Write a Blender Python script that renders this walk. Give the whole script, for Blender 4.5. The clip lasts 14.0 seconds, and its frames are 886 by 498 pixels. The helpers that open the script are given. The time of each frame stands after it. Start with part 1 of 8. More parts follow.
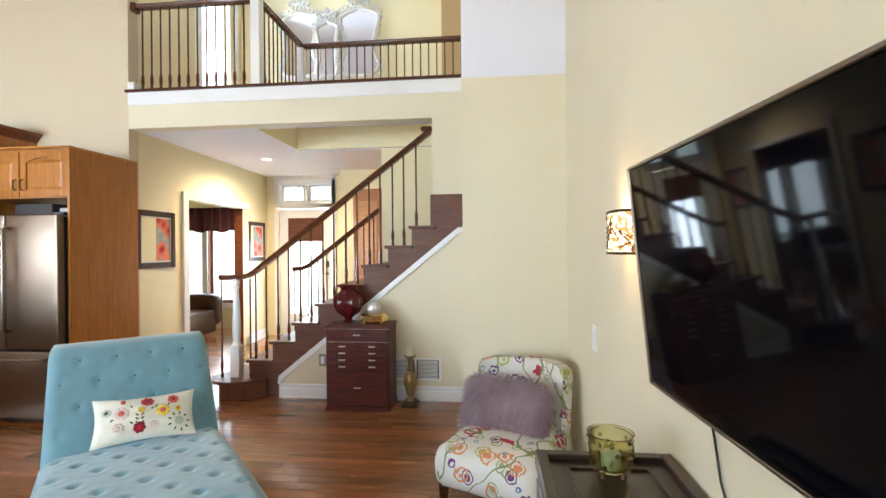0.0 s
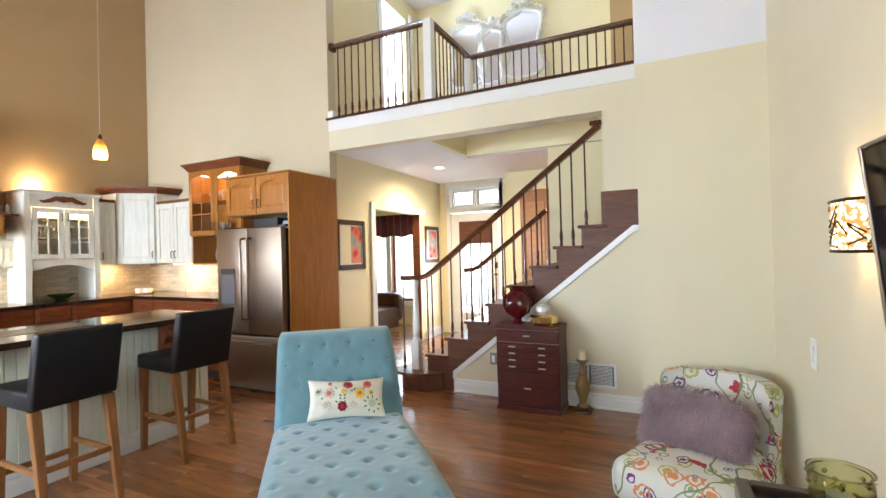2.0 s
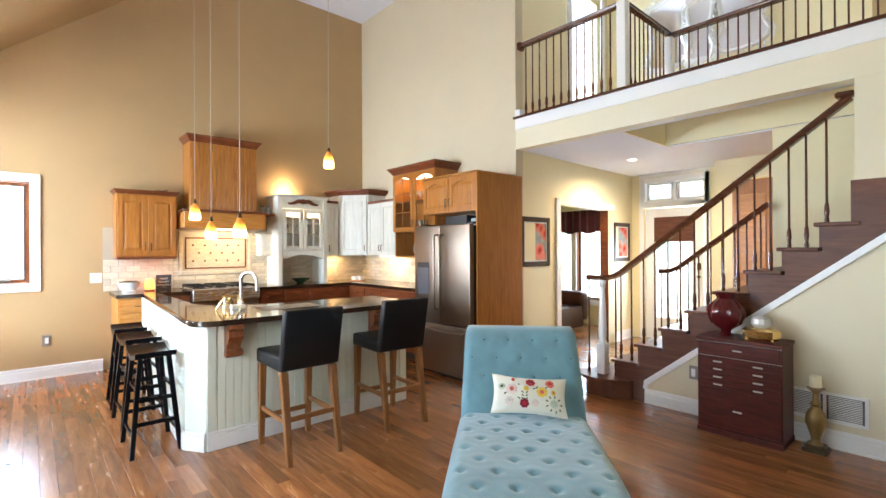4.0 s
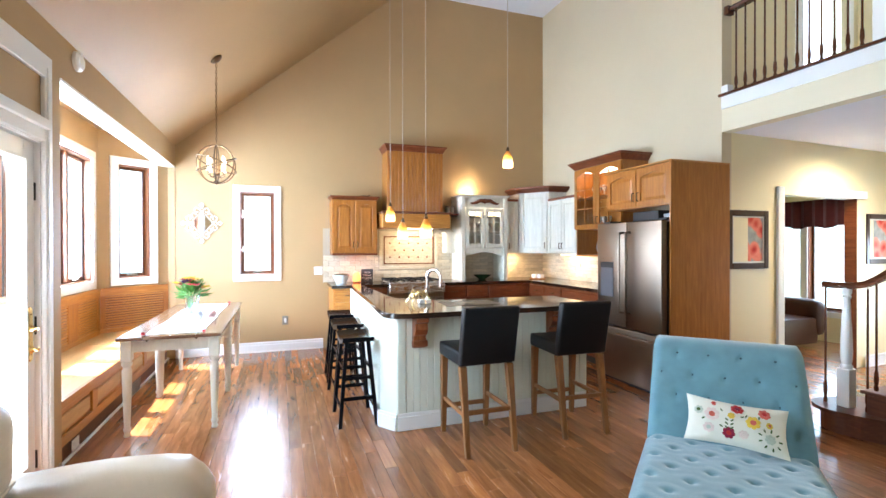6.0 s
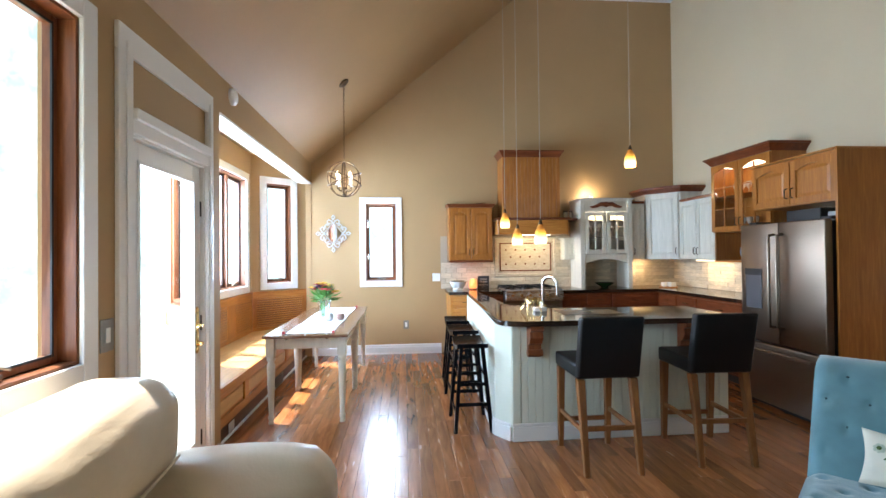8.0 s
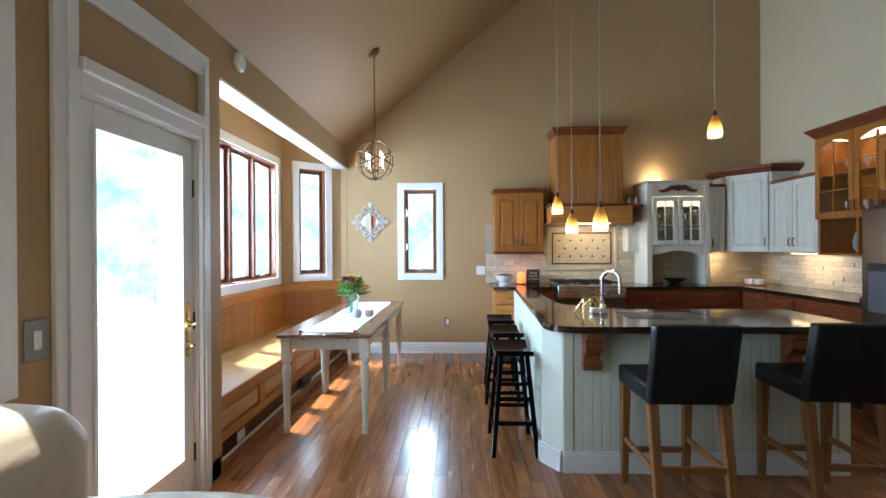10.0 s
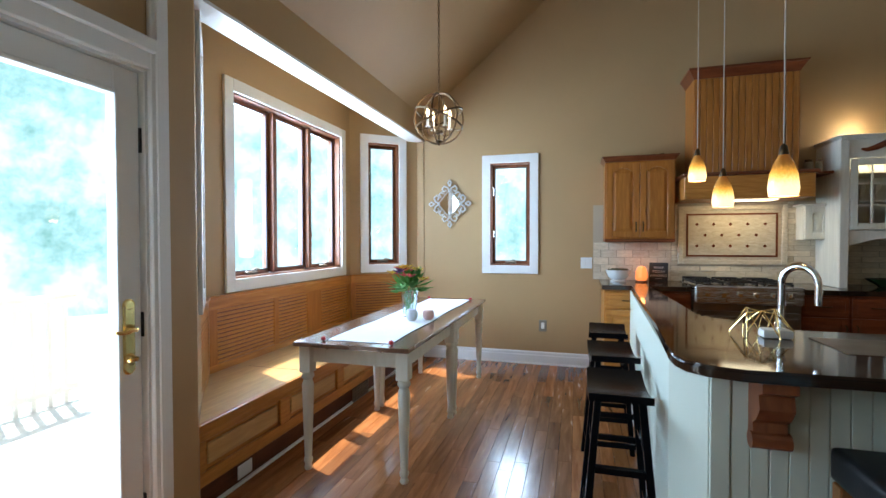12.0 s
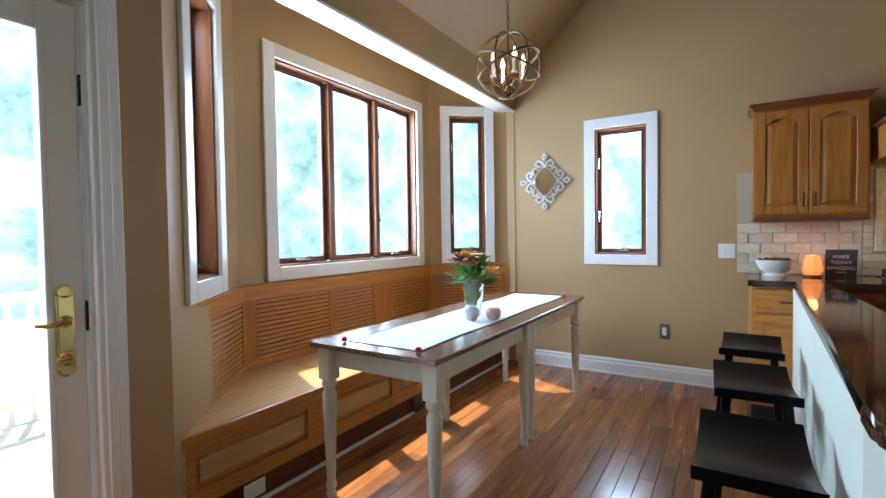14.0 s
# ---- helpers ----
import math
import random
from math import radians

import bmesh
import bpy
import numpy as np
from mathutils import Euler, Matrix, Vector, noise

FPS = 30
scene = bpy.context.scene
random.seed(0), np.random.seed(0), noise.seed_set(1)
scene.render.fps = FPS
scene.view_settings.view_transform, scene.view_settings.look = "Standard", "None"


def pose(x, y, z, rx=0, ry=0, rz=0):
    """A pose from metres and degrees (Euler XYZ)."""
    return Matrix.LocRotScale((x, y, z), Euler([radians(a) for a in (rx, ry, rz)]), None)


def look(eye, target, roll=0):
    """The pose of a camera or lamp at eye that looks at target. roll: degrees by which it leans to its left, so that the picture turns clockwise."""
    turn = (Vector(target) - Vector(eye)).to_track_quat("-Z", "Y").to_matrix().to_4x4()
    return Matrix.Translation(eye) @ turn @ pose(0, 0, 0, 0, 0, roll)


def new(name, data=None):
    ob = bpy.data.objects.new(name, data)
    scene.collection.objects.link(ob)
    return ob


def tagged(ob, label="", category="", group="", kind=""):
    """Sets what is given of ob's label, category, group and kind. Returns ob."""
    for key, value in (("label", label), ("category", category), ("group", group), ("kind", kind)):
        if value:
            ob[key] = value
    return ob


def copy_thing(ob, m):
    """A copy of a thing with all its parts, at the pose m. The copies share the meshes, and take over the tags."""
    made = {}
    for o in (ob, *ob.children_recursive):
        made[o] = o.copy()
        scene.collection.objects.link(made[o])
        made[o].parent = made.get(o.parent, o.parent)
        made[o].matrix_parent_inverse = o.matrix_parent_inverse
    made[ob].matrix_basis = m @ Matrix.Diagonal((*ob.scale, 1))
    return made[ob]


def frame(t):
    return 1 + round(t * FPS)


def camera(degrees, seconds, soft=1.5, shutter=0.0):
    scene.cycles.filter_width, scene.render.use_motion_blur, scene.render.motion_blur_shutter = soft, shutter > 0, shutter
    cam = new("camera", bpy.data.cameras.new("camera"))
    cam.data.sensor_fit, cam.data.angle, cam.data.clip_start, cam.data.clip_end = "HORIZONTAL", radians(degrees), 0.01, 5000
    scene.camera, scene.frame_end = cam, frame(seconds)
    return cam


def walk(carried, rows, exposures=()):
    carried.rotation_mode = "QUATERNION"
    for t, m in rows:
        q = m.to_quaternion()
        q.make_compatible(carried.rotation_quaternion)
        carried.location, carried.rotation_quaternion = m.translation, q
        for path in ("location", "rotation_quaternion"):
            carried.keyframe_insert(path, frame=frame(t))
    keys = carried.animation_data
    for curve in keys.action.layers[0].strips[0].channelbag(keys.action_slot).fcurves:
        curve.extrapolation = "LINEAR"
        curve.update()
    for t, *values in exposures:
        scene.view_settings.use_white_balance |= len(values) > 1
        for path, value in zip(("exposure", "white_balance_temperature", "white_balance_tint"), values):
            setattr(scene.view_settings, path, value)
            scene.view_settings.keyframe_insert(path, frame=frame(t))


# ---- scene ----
cam = camera(87.2, 14.0)
PATH = [
    (0, (0.288, 0.187, 1.382), (0.088, 2.177, 1.381), -0.5),
    (0.5, (0.288, 0.189, 1.38), (-0.049, 2.161, 1.379), -0.8),
    (1, (0.287, 0.185, 1.382), (-0.224, 2.118, 1.383), -1.15),
    (1.5, (0.287, 0.186, 1.381), (-0.411, 2.061, 1.39), -1.4),
    (2, (0.285, 0.172, 1.387), (-0.595, 1.968, 1.401), -1.45),
    (2.5, (0.282, 0.148, 1.395), (-0.767, 1.851, 1.407), -1.2),
    (3, (0.288, 0.141, 1.409), (-0.914, 1.739, 1.415), -0.9),
    (5.5, (0.28, 0.206, 1.413), (-1.542, 1.031, 1.409), 0.1),
    (6, (0.265, 0.219, 1.437), (-1.622, 0.882, 1.427), -0.1),
    (6.5, (0.26, 0.251, 1.434), (-1.677, 0.753, 1.435), -0.2),
    (7, (0.265, 0.256, 1.433), (-1.701, 0.621, 1.443), -0.3),
    (7.5, (0.26, 0.266, 1.433), (-1.724, 0.517, 1.451), -0.5),
    (8, (0.251, 0.268, 1.432), (-1.742, 0.435, 1.456), -0.6),
    (10.5, (-0.609, 0.482, 1.388), (-2.602, 0.322, 1.366), -0.3),
    (11, (-0.899, 0.523, 1.368), (-2.878, 0.236, 1.333), -0.3),
    (11.5, (-1.193, 0.575, 1.363), (-3.149, 0.159, 1.325), -0.1),
    (12, (-1.462, 0.636, 1.343), (-3.384, 0.084, 1.304), -0.1),
    (12.5, (-1.715, 0.661, 1.33), (-3.594, -0.024, 1.287), -0.1),
    (13, (-1.952, 0.709, 1.289), (-3.773, -0.117, 1.248), -0.4),
    (13.5, (-2.136, 0.736, 1.276), (-3.895, -0.214, 1.223), -0.6),
    (14, (-2.258, 0.765, 1.251), (-3.957, -0.288, 1.194), -0.8),
]
EXPOSURES = [(0, 2.65, 6850, 13), (3.0, 2.6, 6900, 14), (5.5, 2.65, 6200, 12), (6.5, 2.55, 6100, 12), (7.5, 2.1, 6100, 11), (8.2, 1.85, 6050, 10), (10.5, 1.28, 5850, 7), (12.0, 1.05, 5900, 6), (14.0, 0.98, 6050, 8)]
walk(cam, [(t, look(eye, target, roll)) for t, eye, target, roll in PATH], EXPOSURES)

# ---- world and sun ----
SUN_EL, SUN_AZ = radians(62), radians(205)
world = bpy.data.worlds.new("world")
scene.world = world
world.use_nodes = True
wn = world.node_tree
sky = wn.nodes.new("ShaderNodeTexSky")
sky.sky_type, sky.sun_disc = "NISHITA", False
sky.sun_elevation, sky.sun_rotation = SUN_EL, SUN_AZ
wn.nodes["Background"].inputs["Strength"].default_value = 0.075
wn.links.new(sky.outputs[0], wn.nodes["Background"].inputs["Color"])


def lamp(name, kind, matrix, energy, color=(1, 1, 1), **kw):
    data = bpy.data.lights.new(name, kind)
    data.energy, data.color = energy * (1.0 if kind == 'SUN' else 0.19), color
    for key, value in kw.items():
        if key == "angle":
            data.angle = value
        elif key == "size":
            data.shape, data.size, data.size_y = "RECTANGLE", value[0], value[1]
        elif key == "radius":
            data.shadow_soft_size = value
        elif key == "cone":
            data.spot_size, data.spot_blend = value, 0.8
    ob = new(name, data)
    ob.matrix_world = matrix
    return ob


sun_from = Vector((math.sin(SUN_AZ) * math.cos(SUN_EL), math.cos(SUN_AZ) * math.cos(SUN_EL), math.sin(SUN_EL)))
lamp("sun", "SUN", look(sun_from * 20, (0, 0, 0)), 5.0, (1, 0.93, 0.82), angle=radians(0.6))
DAY = (0.62, 0.79, 1.0)
# daylight in the openings, the last row added inside the windowless upper room: place, aim, width, height, watts
for px, py, pz, tx, ty, w, h, watts in [
        (-2.5, -1.30, 1.1, -2.5, 0, 0.66, 1.6, 55), (-1.0, -1.30, 1.7, -0.6, 0, 1.4, 1.4, 40),
        (-5.0, -1.98, 1.75, -5.0, 0, 1.5, 1.3, 430), (-6.50, -1.60, 1.75, -5.8, -0.8, 0.4, 1.3, 16),
        (-3.45, -1.62, 1.75, -4.1, -0.9, 0.4, 1.3, 60), (-6.74, -0.065, 1.62, 0, 0.0, 0.35, 1.1, 85),
        (-2.6, 7.72, 1.3, -2.6, 0, 0.7, 1.6, 70), (-4.7, 8.1, 1.4, -4.7, 0, 1.6, 1.5, 60),
        (-4.4, 6.0, 4.0, -1, 6.0, 0.8, 1.8, 190)]:
    lamp("daylight", "AREA", look((px, py, pz), (tx, ty, pz - 0.25)), watts, DAY, size=(w, h))


# ---- mesh helpers ----
def box(bm, x0, y0, z0, x1, y1, z1, m=None):
    vs = [bm.verts.new((x, y, z)) for z in (z0, z1) for x, y in ((x0, y0), (x1, y0), (x1, y1), (x0, y1))]
    if m is not None:
        for v in vs:
            v.co = m @ v.co
    for f in ((3, 2, 1, 0), (4, 5, 6, 7), (0, 1, 5, 4), (1, 2, 6, 5), (2, 3, 7, 6), (3, 0, 4, 7)):
        bm.faces.new([vs[i] for i in f])


def bx(*dims, m=None, bevel=0.0, seg=1):
    bm = bmesh.new()
    box(bm, *dims, m=m)
    if bevel:
        bmesh.ops.bevel(bm, geom=bm.edges[:], offset=bevel, segments=seg, affect="EDGES", profile=0.6)
    return bm


def boxes(items, bevel=0.0):
    bm = bmesh.new()
    for it in items:
        box(bm, *it)
    if bevel:
        bmesh.ops.bevel(bm, geom=bm.edges[:], offset=bevel, segments=1, affect="EDGES")
    return bm


def lathe(profile, seg=20, at=(0, 0, 0), bm=None, squash=1.0):
    bm = bm or bmesh.new()
    rings = []
    for r, z in profile:
        if r < 1e-5:
            rings.append([bm.verts.new((at[0], at[1], at[2] + z))])
        else:
            rings.append([bm.verts.new((at[0] + r * math.cos(2 * math.pi * k / seg), at[1] + squash * r * math.sin(2 * math.pi * k / seg), at[2] + z)) for k in range(seg)])
    for a, b in zip(rings, rings[1:]):
        for k in range(seg):
            j = (k + 1) % seg
            if len(a) == 1 and len(b) == 1:
                continue
            if len(a) == 1:
                f = (a[0], b[j], b[k])
            elif len(b) == 1:
                f = (a[k], a[j], b[0])
            else:
                f = (a[k], a[j], b[j], b[k])
            bm.faces.new(f)
    return bm


def tube(points, r, seg=8, bm=None, closed=False, radii=None):
    bm = bm or bmesh.new()
    pts = [Vector(p) for p in points]
    n = len(pts)
    rings = []
    side = None
    for i, p in enumerate(pts):
        a = pts[(i - 1) % n] if (closed or i > 0) else p
        b = pts[(i + 1) % n] if (closed or i < n - 1) else p
        d = (b - a).normalized()
        if side is None:
            side = d.cross(Vector((0, 0, 1)))
            if side.length < 0.1:
                side = d.cross(Vector((1, 0, 0)))
        side = (side - d * side.dot(d)).normalized()
        up = d.cross(side)
        rr = radii[i] if radii else r
        rings.append([bm.verts.new(p + (side * math.cos(2 * math.pi * k / seg) + up * math.sin(2 * math.pi * k / seg)) * rr) for k in range(seg)])
    pairs = list(zip(rings, rings[1:])) + ([(rings[-1], rings[0])] if closed else [])
    for a, b in pairs:
        for k in range(seg):
            j = (k + 1) % seg
            bm.faces.new((a[k], b[k], b[j], a[j]))
    if not closed:
        bm.faces.new(rings[0])
        bm.faces.new(rings[-1][::-1])
    return bm


def prism(outline, z0, z1, bm=None, m=None):
    """A closed outline of x, y, raised from z0 to z1."""
    bm = bm or bmesh.new()
    lo = [bm.verts.new((x, y, z0)) for x, y in outline]
    hi = [bm.verts.new((x, y, z1)) for x, y in outline]
    if m is not None:
        for v in lo + hi:
            v.co = m @ v.co
    bm.faces.new(lo[::-1])
    bm.faces.new(hi)
    n = len(lo)
    for k in range(n):
        j = (k + 1) % n
        bm.faces.new((lo[k], lo[j], hi[j], hi[k]))
    return bm


def mesh_of(bm, material, smooth=False, name="mesh"):
    bmesh.ops.recalc_face_normals(bm, faces=bm.faces[:])
    me = bpy.data.meshes.new(name)
    bm.to_mesh(me)
    bm.free()
    if smooth:
        me.shade_smooth()
        me.set_sharp_from_angle(angle=radians(40))
    me.materials.append(material)
    return me


def part(name, bm, material, parent=None, label="", smooth=False, kind=""):
    ob = new(name, mesh_of(bm, material, smooth, name))
    ob.parent = parent
    return tagged(ob, label=label, kind=kind)


def solid(name, bm, material, label, category="", kind="structure", smooth=False):
    """A piece of the setting, or a thing of one mesh."""
    return tagged(part(name, bm, material, None, label, smooth), category=category, kind=kind)


def thing(name, label, category, m=None, group="", kind=""):
    ob = new(name)
    ob.empty_display_size = 0.1
    ob.matrix_basis = m if m is not None else Matrix.Identity(4)
    return tagged(ob, label, category, group, kind)


# ---- materials ----
def nodes_of(name):
    mat = bpy.data.materials.new(name)
    mat.use_nodes = True
    nt = mat.node_tree
    return mat, nt, nt.nodes["Principled BSDF"]


def node(nt, kind, **inputs):
    n = nt.nodes.new(kind)
    for key, value in inputs.items():
        n.inputs[key.replace("_", " ")].default_value = value
    return n


def coords(nt, scale=(1, 1, 1)):
    tc = nt.nodes.new("ShaderNodeTexCoord")
    mp = nt.nodes.new("ShaderNodeMapping")
    mp.inputs["Scale"].default_value = scale
    nt.links.new(tc.outputs["Object"], mp.inputs["Vector"])
    return mp.outputs[0]


def ramp(nt, fac, stops):
    r = nt.nodes.new("ShaderNodeValToRGB")
    els = r.color_ramp.elements
    while len(els) < len(stops):
        els.new(0.5)
    for e, (p, c) in zip(els, stops):
        e.position, e.color = p, (*c, 1)
    nt.links.new(fac, r.inputs[0])
    return r.outputs[0]


def bump(nt, bsdf, height, strength, distance=0.005):
    b = nt.nodes.new("ShaderNodeBump")
    b.inputs["Strength"].default_value, b.inputs["Distance"].default_value = strength, distance
    nt.links.new(height, b.inputs["Height"])
    nt.links.new(b.outputs[0], bsdf.inputs["Normal"])


def shade(c, k):
    return tuple(min(1, v * k) for v in c)


def paint(name, color, rough=0.6, var=0.05, grain=220, bstr=0.12, metal=0.0):
    mat, nt, b = nodes_of(name)
    big = node(nt, "ShaderNodeTexNoise", Scale=1.7, Detail=4.0)
    nt.links.new(coords(nt), big.inputs["Vector"])
    nt.links.new(ramp(nt, big.outputs[0], [(0.3, shade(color, 1 - var)), (0.7, shade(color, 1 + var))]), b.inputs["Base Color"])
    fine = node(nt, "ShaderNodeTexNoise", Scale=grain, Detail=3.0)
    nt.links.new(coords(nt), fine.inputs["Vector"])
    bump(nt, b, fine.outputs[0], bstr, 0.002)
    b.inputs["Roughness"].default_value, b.inputs["Metallic"].default_value = rough, metal
    return mat


def wood(name, dark, light, stretch=(1, 12, 12), rough=0.35, coat=0.0, scale=3.0, per_piece=0.0):
    mat, nt, b = nodes_of(name)
    v = coords(nt, stretch)
    if per_piece:
        oi = nt.nodes.new("ShaderNodeObjectInfo")
        ge = nt.nodes.new("ShaderNodeNewGeometry")
        add = nt.nodes.new("ShaderNodeMath")
        nt.links.new(oi.outputs["Random"], add.inputs[0])
        nt.links.new(ge.outputs["Random Per Island"], add.inputs[1])
        frac = nt.nodes.new("ShaderNodeMath")
        frac.operation = "FRACT"
        nt.links.new(add.outputs[0], frac.inputs[0])
        off = nt.nodes.new("ShaderNodeVectorMath")
        off.operation = "ADD"
        sc = nt.nodes.new("ShaderNodeVectorMath")
        sc.operation = "SCALE"
        comb = nt.nodes.new("ShaderNodeCombineXYZ")
        for k in range(3):
            nt.links.new(frac.outputs[0], comb.inputs[k])
        nt.links.new(comb.outputs[0], sc.inputs[0])
        sc.inputs["Scale"].default_value = 37
        nt.links.new(v, off.inputs[0])
        nt.links.new(sc.outputs[0], off.inputs[1])
        v = off.outputs[0]
    n1 = node(nt, "ShaderNodeTexNoise", Scale=scale, Detail=8.0, Roughness=0.62, Distortion=0.6)
    nt.links.new(v, n1.inputs["Vector"])
    col = ramp(nt, n1.outputs[0], [(0.28, dark), (0.55, tuple((a + c) / 2 for a, c in zip(dark, light))), (0.75, light)])
    if per_piece:
        mix = nt.nodes.new("ShaderNodeMix")
        mix.data_type, mix.blend_type = "RGBA", "MULTIPLY"
        mix.inputs[0].default_value = 1.0
        tone = ramp(nt, frac.outputs[0], [(0.0, (1 - per_piece,) * 3), (0.12, (1 - per_piece * 0.55,) * 3), (0.6, (1.0, 1.0, 1.0)), (1.0, (1 + per_piece, 1 + per_piece * 0.9, 1 + per_piece * 0.8))])
        nt.links.new(col, mix.inputs[6])
        nt.links.new(tone, mix.inputs[7])
        col = mix.outputs[2]
    nt.links.new(col, b.inputs["Base Color"])
    rr = nt.nodes.new("ShaderNodeMapRange")
    rr.inputs["To Min"].default_value, rr.inputs["To Max"].default_value = rough * 0.8, rough * 1.25
    nt.links.new(n1.outputs[0], rr.inputs[0])
    nt.links.new(rr.outputs[0], b.inputs["Roughness"])
    b.inputs["Specular IOR Level"].default_value = 0.32
    b.inputs["Coat Weight"].default_value, b.inputs["Coat Roughness"].default_value = coat, 0.12
    bump(nt, b, n1.outputs[0], 0.12, 0.002)
    return mat


def cloth(name, color, rough=0.9, sheen=0.3, scale=320, var=0.12):
    mat, nt, b = nodes_of(name)
    big = node(nt, "ShaderNodeTexNoise", Scale=9.0, Detail=5.0)
    nt.links.new(coords(nt), big.inputs["Vector"])
    nt.links.new(ramp(nt, big.outputs[0], [(0.3, shade(color, 1 - var)), (0.7, shade(color, 1 + var))]), b.inputs["Base Color"])
    fine = node(nt, "ShaderNodeTexNoise", Scale=scale, Detail=2.0)
    nt.links.new(coords(nt), fine.inputs["Vector"])
    bump(nt, b, fine.outputs[0], 0.35, 0.002)
    b.inputs["Specular IOR Level"].default_value = 0.3
    b.inputs["Roughness"].default_value, b.inputs["Sheen Weight"].default_value = rough, sheen
    return mat


def metal(name, color, rough=0.25, brushed=(1, 1, 1), grain=60):
    mat, nt, b = nodes_of(name)
    n = node(nt, "ShaderNodeTexNoise", Scale=grain, Detail=4.0)
    nt.links.new(coords(nt, brushed), n.inputs["Vector"])
    rr = nt.nodes.new("ShaderNodeMapRange")
    rr.inputs["To Min"].default_value, rr.inputs["To Max"].default_value = rough * 0.7, rough * 1.4
    nt.links.new(n.outputs[0], rr.inputs[0])
    nt.links.new(rr.outputs[0], b.inputs["Roughness"])
    b.inputs["Base Color"].default_value, b.inputs["Metallic"].default_value = (*color, 1), 1.0
    bump(nt, b, n.outputs[0], 0.04, 0.001)
    return mat


def glass(name, color=(1, 1, 1), rough=0.0, thin=True):
    mat, nt, b = nodes_of(name)
    if thin:
        out = nt.nodes["Material Output"]
        tr = nt.nodes.new("ShaderNodeBsdfTransparent")
        tr.inputs[0].default_value = (*color, 1)
        gl = nt.nodes.new("ShaderNodeBsdfGlossy")
        gl.inputs["Roughness"].default_value = 0.02
        mix = nt.nodes.new("ShaderNodeMixShader")
        mix.inputs[0].default_value = 0.03
        nt.links.new(tr.outputs[0], mix.inputs[1])
        nt.links.new(gl.outputs[0], mix.inputs[2])
        nt.links.new(mix.outputs[0], out.inputs[0])
    else:
        b.inputs["Base Color"].default_value = (*color, 1)
        b.inputs["Transmission Weight"].default_value, b.inputs["Roughness"].default_value = 1.0, rough
    return mat


def glow(name, color, strength, base=None):
    mat, nt, b = nodes_of(name)
    b.inputs["Base Color"].default_value = (*(base or color), 1)
    b.inputs["Emission Color"].default_value, b.inputs["Emission Strength"].default_value = (*color, 1), strength * 0.25
    return mat


M_CREAM = paint("cream_wall_paint", (0.71, 0.64, 0.465), 0.6, 0.02)
M_SAND = paint("sand_wall_paint", (0.60, 0.51, 0.35), 0.6, 0.02)
M_HALL = paint("yellow_hall_paint", (0.78, 0.69, 0.43), 0.6, 0.02)
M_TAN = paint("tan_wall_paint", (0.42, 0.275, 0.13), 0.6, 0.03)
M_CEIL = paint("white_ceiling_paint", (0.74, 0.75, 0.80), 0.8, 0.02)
M_TRIM = paint("white_trim_paint", (0.80, 0.80, 0.78), 0.3, 0.015, 60, 0.03)
M_WHITECAB = wood("whitewashed_cabinet", (0.60, 0.57, 0.48), (0.76, 0.73, 0.63), (9, 9, 1.0), 0.45)
M_FLOOR = wood("floor_boards", (0.18, 0.056, 0.015), (0.47, 0.195, 0.066), (1.2, 10, 10), 0.25, 0.38, 1.8, 0.34)
M_OAK = wood("honey_oak", (0.28, 0.096, 0.015), (0.48, 0.188, 0.034), (14, 14, 1.2), 0.34, 0.15)
M_OAKH = wood("honey_oak_lengthwise", (0.36, 0.135, 0.024), (0.60, 0.27, 0.058), (1.2, 14, 14), 0.34, 0.15)
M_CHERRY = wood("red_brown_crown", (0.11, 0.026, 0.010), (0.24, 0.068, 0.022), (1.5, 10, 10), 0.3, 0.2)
M_STAIR = wood("dark_stair_oak", (0.075, 0.022, 0.010), (0.18, 0.060, 0.025), (1.3, 12, 12), 0.42, 0.06)
M_RAIL = wood("dark_rail_oak", (0.050, 0.015, 0.007), (0.13, 0.042, 0.018), (1.3, 12, 12), 0.25, 0.3)
M_WINWOOD = wood("stained_window_wood", (0.13, 0.040, 0.015), (0.30, 0.11, 0.042), (12, 12, 1.2), 0.35, 0.1)
M_GLASS = glass("window_glass")
M_BLACK = paint("black_painted_wood", (0.004, 0.004, 0.005), 0.26, 0.1, 40, 0.03)
for node_ in M_BLACK.node_tree.nodes:
    if node_.type == "BSDF_PRINCIPLED":
        node_.inputs["Specular IOR Level"].default_value = 0.14
M_LEATHER = cloth("black_leather", (0.006, 0.006, 0.007), 0.44, 0.0, 180)
M_STOOLWOOD = wood("stool_leg_wood", (0.17, 0.062, 0.018), (0.34, 0.145, 0.045), (12, 12, 1.2), 0.35, 0.1)
M_GRANITE = paint("dark_brown_granite", (0.035, 0.018, 0.011), 0.07, 0.7, 120, 0.0)
M_STEEL = metal("brushed_stainless", (0.25, 0.20, 0.155), 0.30, (1, 1, 60), 8)
M_CHROME = metal("polished_chrome", (0.8, 0.8, 0.8), 0.08)
M_BRASS = metal("polished_brass", (0.85, 0.62, 0.25), 0.18)
M_BRONZE = metal("dark_bronze", (0.10, 0.065, 0.035), 0.4)
M_DARK = paint("black_plastic", (0.012, 0.012, 0.013), 0.35, 0.05)
M_BEAD = paint("pale_green_beadboard", (0.68, 0.72, 0.62), 0.45, 0.02, 90, 0.04)
M_TEAL = cloth("teal_velvet", (0.125, 0.265, 0.31), 0.75, 0.6, 260)
M_SOFA = cloth("cream_leather", (0.56, 0.46, 0.33), 0.35, 0.0, 120, 0.05)
wr_nt = M_SOFA.node_tree
